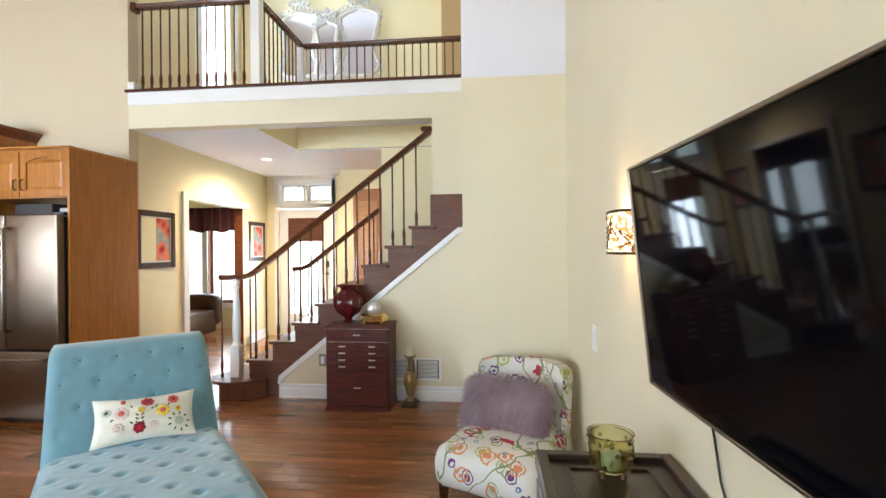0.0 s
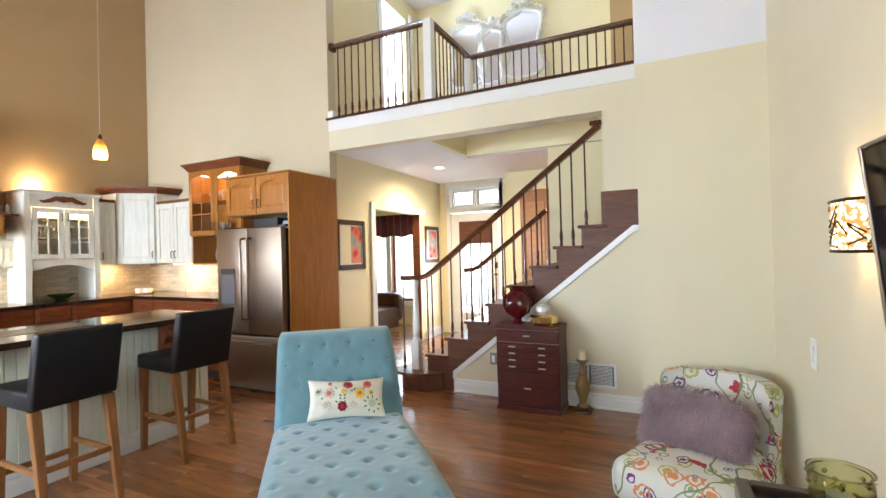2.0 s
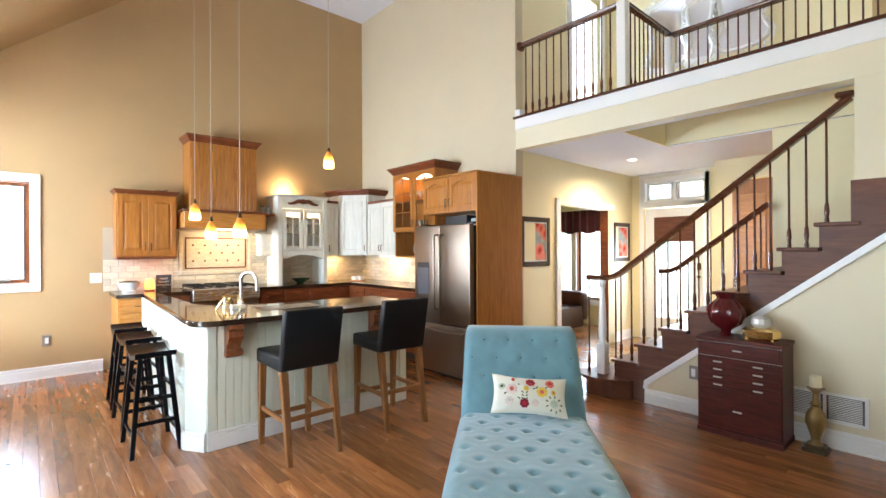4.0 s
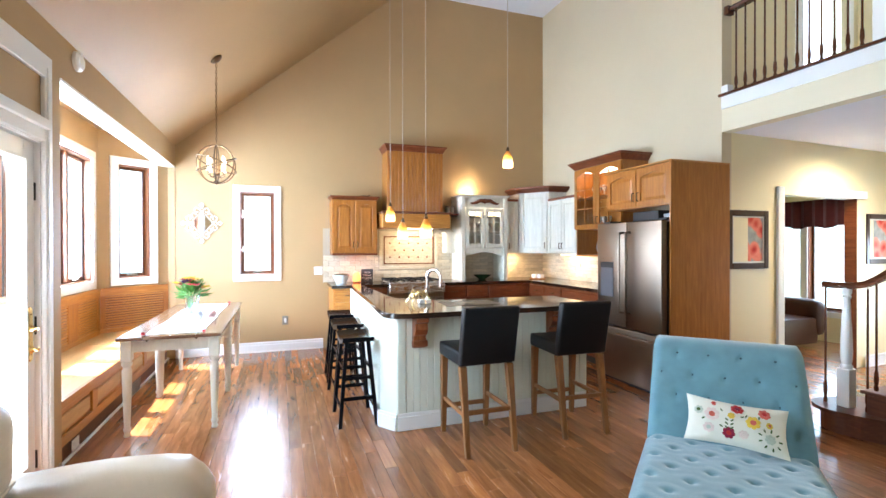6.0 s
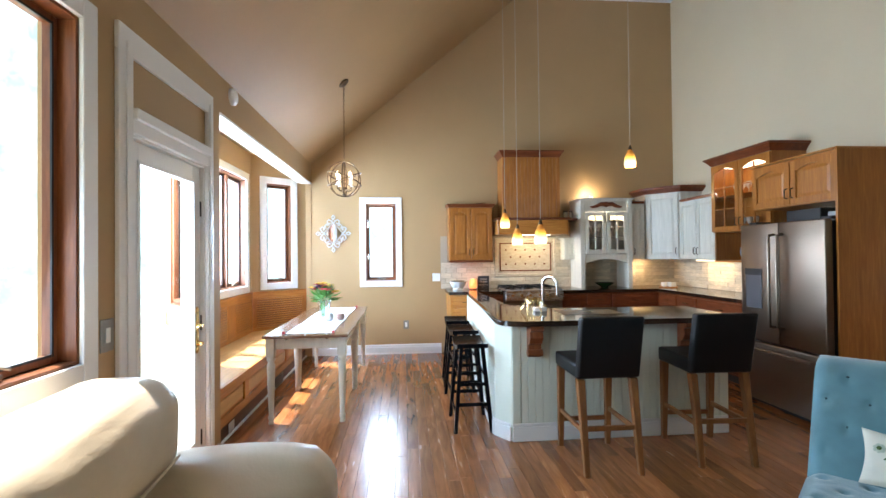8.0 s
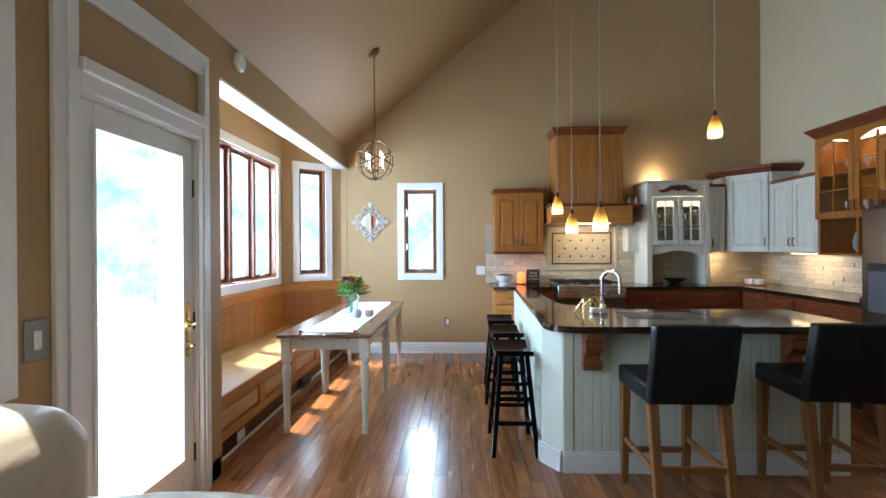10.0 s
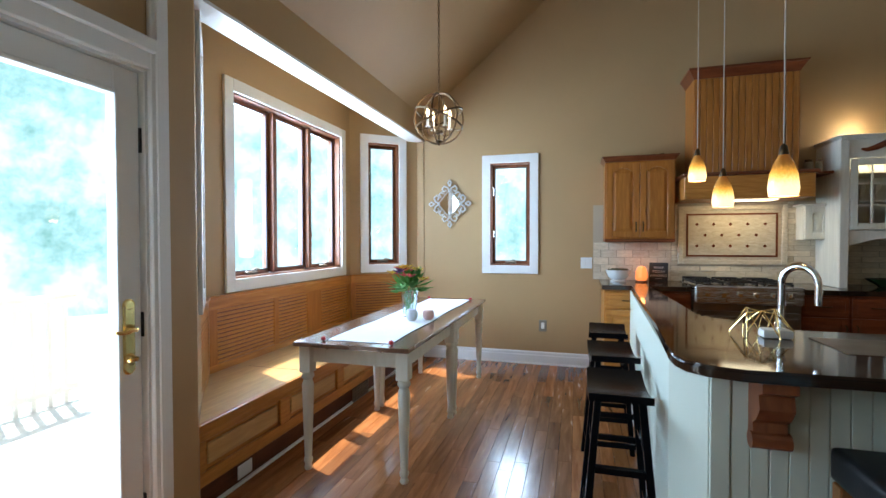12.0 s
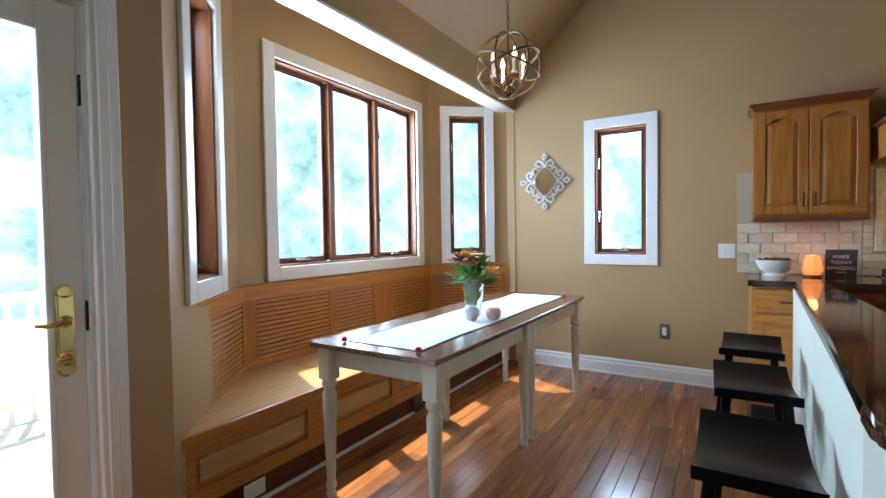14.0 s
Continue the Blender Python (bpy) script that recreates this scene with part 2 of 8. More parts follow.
wr_n = node(wr_nt, "ShaderNodeTexNoise", Scale=4.0, Detail=3.0, Distortion=0.8)
wr_nt.links.new(coords(wr_nt, (1, 1.6, 2.2)), wr_n.inputs["Vector"])
wr_b = wr_nt.nodes.new("ShaderNodeBump")
wr_b.inputs["Strength"].default_value, wr_b.inputs["Distance"].default_value = 0.30, 0.02
wr_nt.links.new(wr_n.outputs[0], wr_b.inputs["Height"])
wr_nt.links.new(next(q for q in wr_nt.nodes if q.type == "BSDF_PRINCIPLED").inputs["Normal"].links[0].from_socket, wr_b.inputs["Normal"])
wr_nt.links.new(wr_b.outputs[0], next(q for q in wr_nt.nodes if q.type == "BSDF_PRINCIPLED").inputs["Normal"])
M_BROWNLEATHER = cloth("brown_leather", (0.06, 0.022, 0.013), 0.35, 0.0, 120)

M_STOOLWOOD_RED = wood("red_carved_wood", (0.16, 0.04, 0.015), (0.32, 0.11, 0.04), (10, 10, 2), 0.35, 0.1)

# ---- large structure ----
XW, XE, YS, YN, ZT, ZC = -6.55, 0.76, -1.05, 4.39, 5.27, 2.60


def wall(name, x0, y0, x1, y1, z0, z1, thick, holes, material, label):
    """A wall from x0, y0 to x1, y1 seen from its left side; thick is negative where its body lies to the left. Holes: along, along, low, high."""
    d = Vector((x1 - x0, y1 - y0, 0))
    length = d.length
    d.normalize()
    out = Vector((d.y, -d.x, 0))
    us = sorted({0.0, length, *[h[0] for h in holes], *[h[1] for h in holes]})
    zs = sorted({z0, z1, *[h[2] for h in holes], *[h[3] for h in holes]})
    bm = bmesh.new()
    o = Vector((x0, y0, 0))

    def full(i, j):
        if not (0 <= i < len(us) - 1 and 0 <= j < len(zs) - 1):
            return False
        u, z = (us[i] + us[i + 1]) / 2, (zs[j] + zs[j + 1]) / 2
        return not any(h[0] < u < h[1] and h[2] < z < h[3] for h in holes)

    def quad(*pts):
        bm.faces.new([bm.verts.new(o + d * u + out * t + Vector((0, 0, z))) for u, t, z in pts])
    for i in range(len(us) - 1):
        for j in range(len(zs) - 1):
            if not full(i, j):
                continue
            a, b, c, e = us[i], us[i + 1], zs[j], zs[j + 1]
            quad((a, 0, c), (b, 0, c), (b, 0, e), (a, 0, e))
            quad((a, thick, c), (a, thick, e), (b, thick, e), (b, thick, c))
            if not full(i - 1, j):
                quad((a, 0, c), (a, 0, e), (a, thick, e), (a, thick, c))
            if not full(i + 1, j):
                quad((b, 0, c), (b, thick, c), (b, thick, e), (b, 0, e))
            if not full(i, j - 1):
                quad((a, 0, c), (a, thick, c), (b, thick, c), (b, 0, c))
            if not full(i, j + 1):
                quad((a, 0, e), (b, 0, e), (b, thick, e), (a, thick, e))
    bmesh.ops.remove_doubles(bm, verts=bm.verts[:], dist=0.0005)
    return solid(name, bm, material, label, "wall")


# south wall, from east to west so that its body lies south; door, living window, opening to the bay
wall("wall_south", XE, YS, XW - 0.1, YS, 0, 2.86, -0.16,
     [(1.02, 2.52, 1.0, 2.42), (2.86, 3.73, -0.01, 2.04), (3.97, 7.30, -0.01, 2.48)], M_TAN, "tan painted wall with window, door and bay opening")
# west wall, with one narrow window
wall("wall_west", XW, -1.1, XW, YN + 0.1, 0, ZT + 0.1, -0.18, [(0.815, 1.255, 1.06, 2.185)], M_TAN, "tan painted gable wall behind the kitchen")
# north wall of the kitchen, the opening to the hall, the floor edge above it
wall("wall_north_kitchen", XW - 0.15, YN, -3.2, YN, 0, ZT + 0.1, -0.13, [], M_SAND, "tall sand-coloured wall above the refrigerator")
wall("wall_east", XE, 3.3, XE, YS - 0.1, 0, ZT + 0.1, -0.15, [], M_CREAM, "cream wall that carries the television")
wall("wall_chimney_breast", 0.12, 3.1, XE + 0.05, 3.1, 0, 2.45, -0.12, [], M_CREAM, "cream wall facing the room behind the chair")
# above 2.45 m the same wall is drawn in the pale ceiling colour
wall("wall_upper_breast", 0.12, 3.1, XE + 0.05, 3.1, 2.45, ZT + 0.1, -0.12, [], M_CEIL, "upper wall above the cream part, drawn in the ceiling colour")
wall("wall_breast_return", 0.12, YN + 0.13, 0.12, 3.225, 0, ZT + 0.1, -0.1, [], M_CREAM, "cream return wall beside the stairs")
# wall under the stairs and beside them, cut to the slope of the stairs
bm = bmesh.new()
TRI = [(-1.69, 0.0), (0.119, 0.0), (0.119, 1.57), (0.01, 1.53), (-1.69, 0.17)]
vs = [[bm.verts.new((x, y, z)) for x, z in TRI] for y in (YN, YN + 0.10)]
bm.faces.new(vs[0]); bm.faces.new(vs[1][::-1])
for k in range(5):
    bm.faces.new((vs[0][k], vs[1][k], vs[1][(k + 1) % 5], vs[0][(k + 1) % 5]))
solid("wall_under_stairs", bm, M_CREAM, "cream triangular wall under the staircase", "wall")
solid("wall_stair_pier", bx(-0.225, YN, 1.86, 0.119, YN + 0.13, 2.575), M_CREAM, "cream pier beside the top of the stairs", "wall")
solid("wall_opening_header", bx(-3.2, YN, 2.576, 0.119, YN + 0.13, 2.80), M_CREAM, "cream header above the hall opening", "wall")
solid("balcony_fascia", bx(-3.2, YN - 0.012, 2.80, 0.119, YN + 0.14, 2.925, bevel=0.003), M_TRIM, "white fascia board below the balcony rail", "trim")
solid("balcony_nosing", bx(-3.22, YN - 0.035, 2.925, 0.119, YN + 0.16, 2.95, bevel=0.006), M_RAIL, "dark wood nosing along the balcony edge", "trim")
# hall: west wall with a wide doorway, end wall with front door, stairwell
wall("wall_hall_west", -3.2, YN + 0.13, -3.32, 7.45, 0, ZC, -0.12, [(0.78, 2.12, -0.01, 1.99)], M_HALL, "yellow hall wall with a cased doorway")
wall("wall_hall_end", -3.32, 7.45, -1.80, 7.45, 0, ZC, -0.14, [(0.20, 1.08, -0.01, 2.05), (0.20, 1.10, 2.14, 2.46)], M_HALL, "yellow hall wall around the front door")
wall("wall_hall_return", -1.95, 7.45, -1.95, 7.0, 0, ZC, -0.1, [], M_HALL, "yellow corner beside the front door")
wall("wall_hall_closet", -1.85, 7.0, 0.2, 7.0, 0, ZC, -0.1, [(0.12, 0.95, -0.01, 2.30)], M_HALL, "yellow hall wall with a wooden doorway")
wall("wall_stairwell", -0.97, 5.56, 0.2, 5.56, 0, ZC - 0.03, -0.1, [], M_HALL, "yellow wall behind the upper stairs")
wall("wall_hall_east", 0.2, 7.0, 0.2, YN + 0.13, 0, ZT, -0.1, [], M_HALL, "yellow wall closing the hall")
# upper floor
wall("wall_upper_west", -3.2, YN + 0.13, -3.32, 6.7, 2.95, ZT + 0.1, -0.12, [(1.05, 1.85, 2.94, 4.97)], M_HALL, "yellow upper wall with a bright doorway")
wall("wall_upper_back", -3.32, 6.7, -0.34, 6.7, 2.95, ZT + 0.1, -0.12, [], M_HALL, "yellow upper wall with ornate mirrors")
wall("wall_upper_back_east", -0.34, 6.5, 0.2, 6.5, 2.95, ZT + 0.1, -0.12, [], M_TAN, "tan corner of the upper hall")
solid("upper_floor", boxes([(-3.32, YN + 0.13, ZC, -2.0, 6.9, 2.93), (-2.0, 5.67, ZC, 0.2, 6.9, 2.93)]), M_FLOOR, "upper hall floor with wooden boards", "floor")
solid("ceiling_hall", boxes([(-3.32, YN + 0.13, ZC - 0.02, -2.0, 7.6, ZC - 0.002), (-2.0, 5.66, ZC - 0.02, 0.2, 7.6, ZC - 0.002), (-2.0, YN + 0.13, ZC - 0.02, 0.119, YN + 0.2, ZC - 0.002)]), M_CEIL, "white plaster ceiling of the hall", "ceiling")
solid("stairwell_lining", boxes([(-2.0, YN + 0.2, ZC - 0.02, -1.985, 5.66, 2.93), (-1.985, 5.545, ZC - 0.02, 0.195, 5.558, 2.93)]), M_HALL, "yellow lining of the stairwell opening", "wall")
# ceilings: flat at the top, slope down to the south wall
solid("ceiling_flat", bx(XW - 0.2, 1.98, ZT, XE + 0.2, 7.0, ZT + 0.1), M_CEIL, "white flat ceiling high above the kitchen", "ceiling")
bm = bmesh.new()
sl = [(YS - 0.12, 2.65), (1.98, ZT), (1.98, ZT + 0.12), (YS - 0.12, 2.77)]
vs = [[bm.verts.new((x, y, z)) for y, z in sl] for x in (XW - 0.2, XE + 0.2)]
bm.faces.new(vs[0]); bm.faces.new(vs[1][::-1])
for k in range(4):
    bm.faces.new((vs[0][k], vs[1][k], vs[1][(k + 1) % 4], vs[0][(k + 1) % 4]))
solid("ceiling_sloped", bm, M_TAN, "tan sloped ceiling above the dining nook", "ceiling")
# bay
BAY = [(-3.21, -1.05), (-3.97, -1.73), (-6.04, -1.73), (-6.54, -1.13)]
BZ = 2.78
wall("wall_bay_east", *BAY[0], *BAY[1], 0, BZ, -0.14, [(0.235, 0.62, 1.06, 2.41)], M_TAN, "tan angled bay wall with a narrow window")
wall("wall_bay_south", *BAY[1], *BAY[2], 0, BZ, -0.14, [(0.275, 1.86, 1.06, 2.41)], M_TAN, "tan bay wall with a triple window")
wall("wall_bay_west", *BAY[2], *BAY[3], 0, BZ, -0.14, [(0.20, 0.56, 1.07, 2.42)], M_TAN, "tan angled bay wall with a narrow window")
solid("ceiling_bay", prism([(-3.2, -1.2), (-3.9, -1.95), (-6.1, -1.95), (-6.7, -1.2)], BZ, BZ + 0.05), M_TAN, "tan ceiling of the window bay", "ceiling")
solid("trim_bay_header", bx(-6.55, YS - 0.165, 2.462, -3.225, YS + 0.004, 2.479), M_TRIM, "white underside board of the bay header", "trim")
sd_bm = bmesh.new()
sm = pose(*BAY[1], 0, 0, 0, math.degrees(math.atan2(BAY[0][1] - BAY[1][1], BAY[0][0] - BAY[1][0])))
for k in range(26):
    z0 = -0.3 + 0.12 * k
    for u0, u1 in (((-0.1, 0.30), (0.82, 1.05)) if 0.95 < z0 + 0.06 < 2.5 else ((-0.1, 1.05),)):
        box(sd_bm, u0, -0.175, z0, u1, -0.145, z0 + 0.114, m=sm)
solid("siding_bay", sd_bm, M_TRIM, "white lapped siding outside the window bay", "wall")
# room beyond the hall doorway, and the upper room
solid("side_room_shell", boxes([(-7.0, 4.55, 0, -6.9, 8.3, 2.6), (-7.0, 4.55, 0, -3.45, 4.6, 2.6), (-7.0, 4.5, 2.6, -3.45, 8.3, 2.66)]), M_HALL, "yellow walls and ceiling of the side room", "wall")
wall("wall_side_room_north", -6.9, 8.0, -3.45, 8.0, 0, 2.6, -0.14, [(1.55, 2.10, 0.45, 2.05), (2.20, 3.10, 0.45, 2.05)], M_HALL, "yellow wall with tall windows")
solid("upper_room_shell", boxes([(-5.5, 4.6, 2.9, -5.4, 7.0, 5.3), (-5.5, 4.55, 2.9, -3.45, 4.6, 5.3), (-5.5, 6.9, 2.9, -3.45, 7.0, 5.3), (-5.5, 4.55, 2.85, -3.45, 7.0, 2.93)]), M_CEIL, "white walls of the upper room", "wall")
solid("closet_shell", boxes([(-1.9, 8.2, 0, -0.7, 8.3, 2.6), (-0.9, 7.1, 0, -0.8, 8.3, 2.6)]), M_OAK, "oak lined room beyond the hall", "wall")
# subfloor, under the boards
solid("floor", prism([(-7.1, -1.0), (-6.6, -1.35), (-6.05, -1.9), (-3.9, -1.9), (-3.2, -1.25), (0.95, -1.25), (0.95, 8.4), (-7.1, 8.4)], -0.12, -0.016), M_RAIL, "wooden floor of the house", "floor")
solid("ground", bx(-400, -400, -0.6, 400, 400, -0.5), paint("lawn", (0.45, 0.50, 0.42), 0.9, 0.3, 4, 0.5), "green lawn outside the house", "ground")
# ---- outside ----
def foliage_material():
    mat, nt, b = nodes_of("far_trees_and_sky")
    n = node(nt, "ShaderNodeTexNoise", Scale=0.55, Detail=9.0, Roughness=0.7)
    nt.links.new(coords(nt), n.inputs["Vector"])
    # the backdrop emits; overexposed outdoor glare is put into its pale colours
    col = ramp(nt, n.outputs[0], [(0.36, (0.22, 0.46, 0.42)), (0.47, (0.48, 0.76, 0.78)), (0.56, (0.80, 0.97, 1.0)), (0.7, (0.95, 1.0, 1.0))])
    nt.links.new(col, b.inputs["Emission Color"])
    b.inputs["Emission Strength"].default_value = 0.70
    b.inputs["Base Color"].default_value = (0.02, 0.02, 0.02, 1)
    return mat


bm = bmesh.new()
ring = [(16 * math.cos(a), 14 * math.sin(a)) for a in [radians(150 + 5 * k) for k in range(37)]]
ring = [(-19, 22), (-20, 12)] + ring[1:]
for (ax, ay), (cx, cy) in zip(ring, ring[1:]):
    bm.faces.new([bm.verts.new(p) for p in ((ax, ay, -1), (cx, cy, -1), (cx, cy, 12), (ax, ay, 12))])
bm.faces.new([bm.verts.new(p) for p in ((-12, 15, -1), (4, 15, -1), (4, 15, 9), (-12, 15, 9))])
bg = solid("backdrop", bm, foliage_material(), "glowing backdrop of trees and sky, window glare in its pale colours", "trees")
bg.visible_shadow = False

# deck with a railing behind the glass door
deck = thing("deck", "weathered white painted deck outside the glass door", "deck", pose(-2.0, -1.25, -0.5), kind="structure")
for k in range(26):
    part("plank", bx(-2.6, -0.16 - 0.14 * k, 0.36, 3.2, -0.03 - 0.14 * k, 0.40), M_TRIM, deck)
rail = thing("deck_railing", "white painted deck railing outside the glass door", "railing", pose(-2.0, -3.75, -0.1))
part("handrail", bx(-2.6, -0.04, 0.92, 3.2, 0.04, 0.97, bevel=0.008), M_TRIM, rail)
part("bottom_rail", bx(-2.6, -0.02, 0.10, 3.2, 0.02, 0.16), M_TRIM, rail)
me = mesh_of(bx(-0.018, -0.018, 0.0, 0.018, 0.018, 0.93), M_TRIM)
for k in range(44):
    o = new("baluster", me)
    o.parent, o.location = rail, (-2.5 + 0.13 * k, 0, 0)


# ---- windows and doors ----
def frame_boxes(w, z0, z1, t, y0, y1, x0=0.0):
    """Four boards of width t round an opening, butted end to end."""
    return [(x0, y0, z0, x0 + t, y1, z1), (x0 + w - t, y0, z0, x0 + w, y1, z1), (x0 + t, y0, z0, x0 + w - t, y1, z0 + t), (x0 + t, y0, z1 - t, x0 + w - t, y1, z1)]


def window(name, origin, angle, w, z0, z1, sashes, label, casing=0.085, cranks=True, depth=0.12, wood_mat=None):
    """A window in an opening of width w; local x runs along the wall from its start, y into the room."""
    wm = wood_mat or M_WINWOOD
    e = thing(name, label, "window", pose(origin[0], origin[1], 0, 0, 0, angle), kind="structure")
    c = casing
    part("window_casing", boxes([(-c, 0.0, z0 - c, 0.004, 0.022, z1 + c), (w - 0.004, 0.0, z0 - c, w + c, 0.022, z1 + c), (0.004, 0.0, z0 - c, w - 0.004, 0.022, z0 + 0.004), (0.004, 0.0, z1 - 0.004, w - 0.004, 0.022, z1 + c)], 0.003), M_TRIM, e, "white painted casing")
    part("window_jamb", boxes(frame_boxes(w - 0.006, z0 + 0.003, z1 - 0.003, 0.014, -depth, -0.002, 0.003)), wm, e, "stained wooden jamb")
    a = 0.015
    sw = (w - 2 * a) / sashes
    for k in range(sashes):
        x0 = a + k * sw
        if k:
            part("mullion", bx(x0 - 0.024, -depth, z0 + 0.024, x0 + 0.024, -0.025, z1 - 0.024, bevel=0.003), wm, e, "stained wooden mullion")
        l = x0 + (0.026 if k else 0.002)
        r = x0 + sw - (0.026 if k < sashes - 1 else 0.002)
        s = part("sash", boxes(frame_boxes(r - l, z0 + 0.018, z1 - 0.018, 0.032, -depth + 0.01, -depth + 0.05, l), 0.003), wm, e, "stained wooden sash with dark edge")
        part("gasket", boxes(frame_boxes(r - l - 0.054, z0 + 0.045, z1 - 0.045, 0.010, -depth + 0.046, -depth + 0.054, l + 0.027)), M_DARK, s, "black rubber gasket")
        g = part("pane", bx(l + 0.032, -depth + 0.027, z0 + 0.050, r - 0.032, -depth + 0.031, z1 - 0.050), M_GLASS, s)
        g.visible_shadow = False
        if cranks and k != 1:
            cr = part("crank", boxes([((l + r) / 2 - 0.06, -depth + 0.05, z0 + 0.024, (l + r) / 2 + 0.06, -depth + 0.085, z0 + 0.045)], 0.006), M_STEEL, e, "metal crank housing")
            part("crank_handle", tube([((l + r) / 2, -depth + 0.07, z0 + 0.04), ((l + r) / 2 - 0.03, -depth + 0.09, z0 + 0.07), ((l + r) / 2 - 0.07, -depth + 0.095, z0 + 0.055)], 0.006), M_STEEL, cr)
            for zz in (z0 + 0.3, z1 - 0.35):
                part("latch", tube([(r - 0.012, -depth + 0.055, zz), (r - 0.012, -depth + 0.085, zz + 0.02), (r - 0.012, -depth + 0.075, zz + 0.09)], 0.008), M_CHROME, e, "white metal sash latch")
    return e


def along(a, b, u):
    d = Vector((b[0] - a[0], b[1] - a[1]))
    d.normalize()
    return a[0] + d.x * u, a[1] + d.y * u


def heading(a, b):
    return math.degrees(math.atan2(b[1] - a[1], b[0] - a[0]))


# local y must point into the room: every window is laid from its right end, seen from outside
window("window_living", (-1.76, YS), 0, 1.50, 1.0, 2.42, 2, "large casement window with stained wood sashes and white casing")
window("window_bay_south", (-5.83, -1.73), 0, 1.585, 1.06, 2.41, 3, "triple casement window with stained wood sashes over the bench")
p = along(BAY[0], BAY[1], 0.62)
window("window_bay_east", p, heading(BAY[1], BAY[0]), 0.385, 1.06, 2.41, 1, "narrow casement window in the angled bay wall", depth=0.14)
p = along(BAY[2], BAY[3], 0.56)
window("window_bay_west", p, heading(BAY[3], BAY[2]), 0.36, 1.07, 2.42, 1, "narrow casement window beside the bay corner")
window("window_kitchen", (XW, 0.155), -90, 0.44, 1.06, 2.185, 1, "narrow casement window in the tan gable wall")
window("window_side_room", (-4.80, 8.0), 180, 0.55, 0.45, 2.05, 1, "tall window of the side room", cranks=False)
window("window_side_room", (-3.80, 8.0), 180, 0.90, 0.45, 2.05, 1, "wide window of the side room", cranks=False)
window("window_transom", (-2.22, 7.45), 180, 0.90, 2.14, 2.46, 2, "white transom window above the front door", cranks=False, casing=0.06, wood_mat=M_TRIM)


def glazed_door(name, m, w, h, stile, label, lever=True, z_rail=0.25, top_rail=0.11):
    d = thing(name, label, "door", m, kind="structure")
    part("door_leaf", boxes([(0.004, 0, 0.01, stile, 0.045, h), (w - stile, 0, 0.01, w - 0.004, 0.045, h), (stile, 0, 0.01, w - stile, 0.045, z_rail), (stile, 0, h - top_rail, w - stile, 0.045, h)], 0.004), M_TRIM, d, "white painted door leaf")
    part("glazing_bead", boxes(frame_boxes(w - 2 * stile + 0.03, z_rail - 0.015, h - top_rail + 0.015, 0.018, 0.044, 0.056, stile - 0.015), 0.003), M_TRIM, d)
    g = part("pane", bx(stile, 0.018, z_rail, w - stile, 0.026, h - top_rail), M_GLASS, d, "clear glass")
    g.visible_shadow = False
    return d


# glass door to the deck: leaf flush with the room, hinges and handle on its west stile
door = glazed_door("door_deck", pose(-2.95, YS - 0.07, 0.0), 0.83, 2.02, 0.110, "white patio door with one large clear pane")
pl = part("handle_plate", boxes([(0.036, 0.045, 0.835, 0.088, 0.050, 1.085), (0.042, 0.050, 0.845, 0.082, 0.053, 1.075)], 0.002), M_BRASS, door, "polished brass plate")
for z0_, z1_ in ((1.085, 1.105), (0.815, 0.835)):
    part("plate_end", lathe([(0, 0), (0.026, 0), (0.026, 0.004), (0.018, 0.008), (0, 0.008)], 18), M_BRASS, door, "rounded brass plate end").matrix_basis = Matrix.Translation((0.062, 0.045, 1.085 if z0_ > 1 else 0.835)) @ Euler((radians(-90), 0, 0)).to_matrix().to_4x4()
for z_ in (0.99, 0.875):
    part("rosette", lathe([(0, 0), (0.021, 0), (0.019, 0.008), (0.011, 0.014), (0.010, 0.036), (0, 0.036)], 16), M_BRASS, door, "turned brass rosette", True).matrix_basis = Matrix.Translation((0.062, 0.052, z_)) @ Euler((radians(-90), 0, 0)).to_matrix().to_4x4()
part("lever", tube([(0.062, 0.085, 0.99), (0.085, 0.092, 0.992), (0.12, 0.094, 0.986), (0.155, 0.092, 0.994)], 0.008, radii=[0.009, 0.008, 0.0075, 0.006]), M_BRASS, door, "polished brass lever", True)
part("thumb_turn", tube([(0.062, 0.085, 0.875), (0.085, 0.088, 0.878), (0.098, 0.088, 0.874)], 0.008, radii=[0.008, 0.009, 0.006]), M_BRASS, door, "polished brass thumb turn", True)
for hz in (0.25, 1.0, 1.75):
    part("hinge", bx(-0.012, 0.03, hz - 0.05, 0.004, 0.052, hz + 0.05), M_DARK, door, "black hinge")
c = 0.105
solid("trim_deck_door", boxes([(-3.05, YS, 0, -2.962, YS + 0.024, 2.40), (-2.105, YS, 0, -1.99, YS + 0.024, 2.40), (-3.05, YS, 2.40, -1.99, YS + 0.024, 2.53),
                               (-2.962, YS, 2.035, -2.105, YS + 0.024, 2.15), (-2.972, YS + 0.0245, 2.10, -2.095, YS + 0.05, 2.155), (-3.015, YS + 0.0245, 0, -2.98, YS + 0.034, 2.46), (-2.085, YS + 0.0245, 0, -2.04, YS + 0.034, 2.46)], 0.004), M_TRIM, "white moulded casing round the patio door and its upper panel", "trim")
solid("jamb_deck_door", boxes([(-2.97, YS - 0.15, 0, -2.952, YS, 2.035), (-2.12, YS - 0.15, 0, -2.102, YS, 2.035), (-2.952, YS - 0.15, 2.024, -2.12, YS, 2.038), (-2.952, YS - 0.15, -0.01, -2.12, YS - 0.01, 0.008)]), M_TRIM, "white jamb of the patio door", "trim")

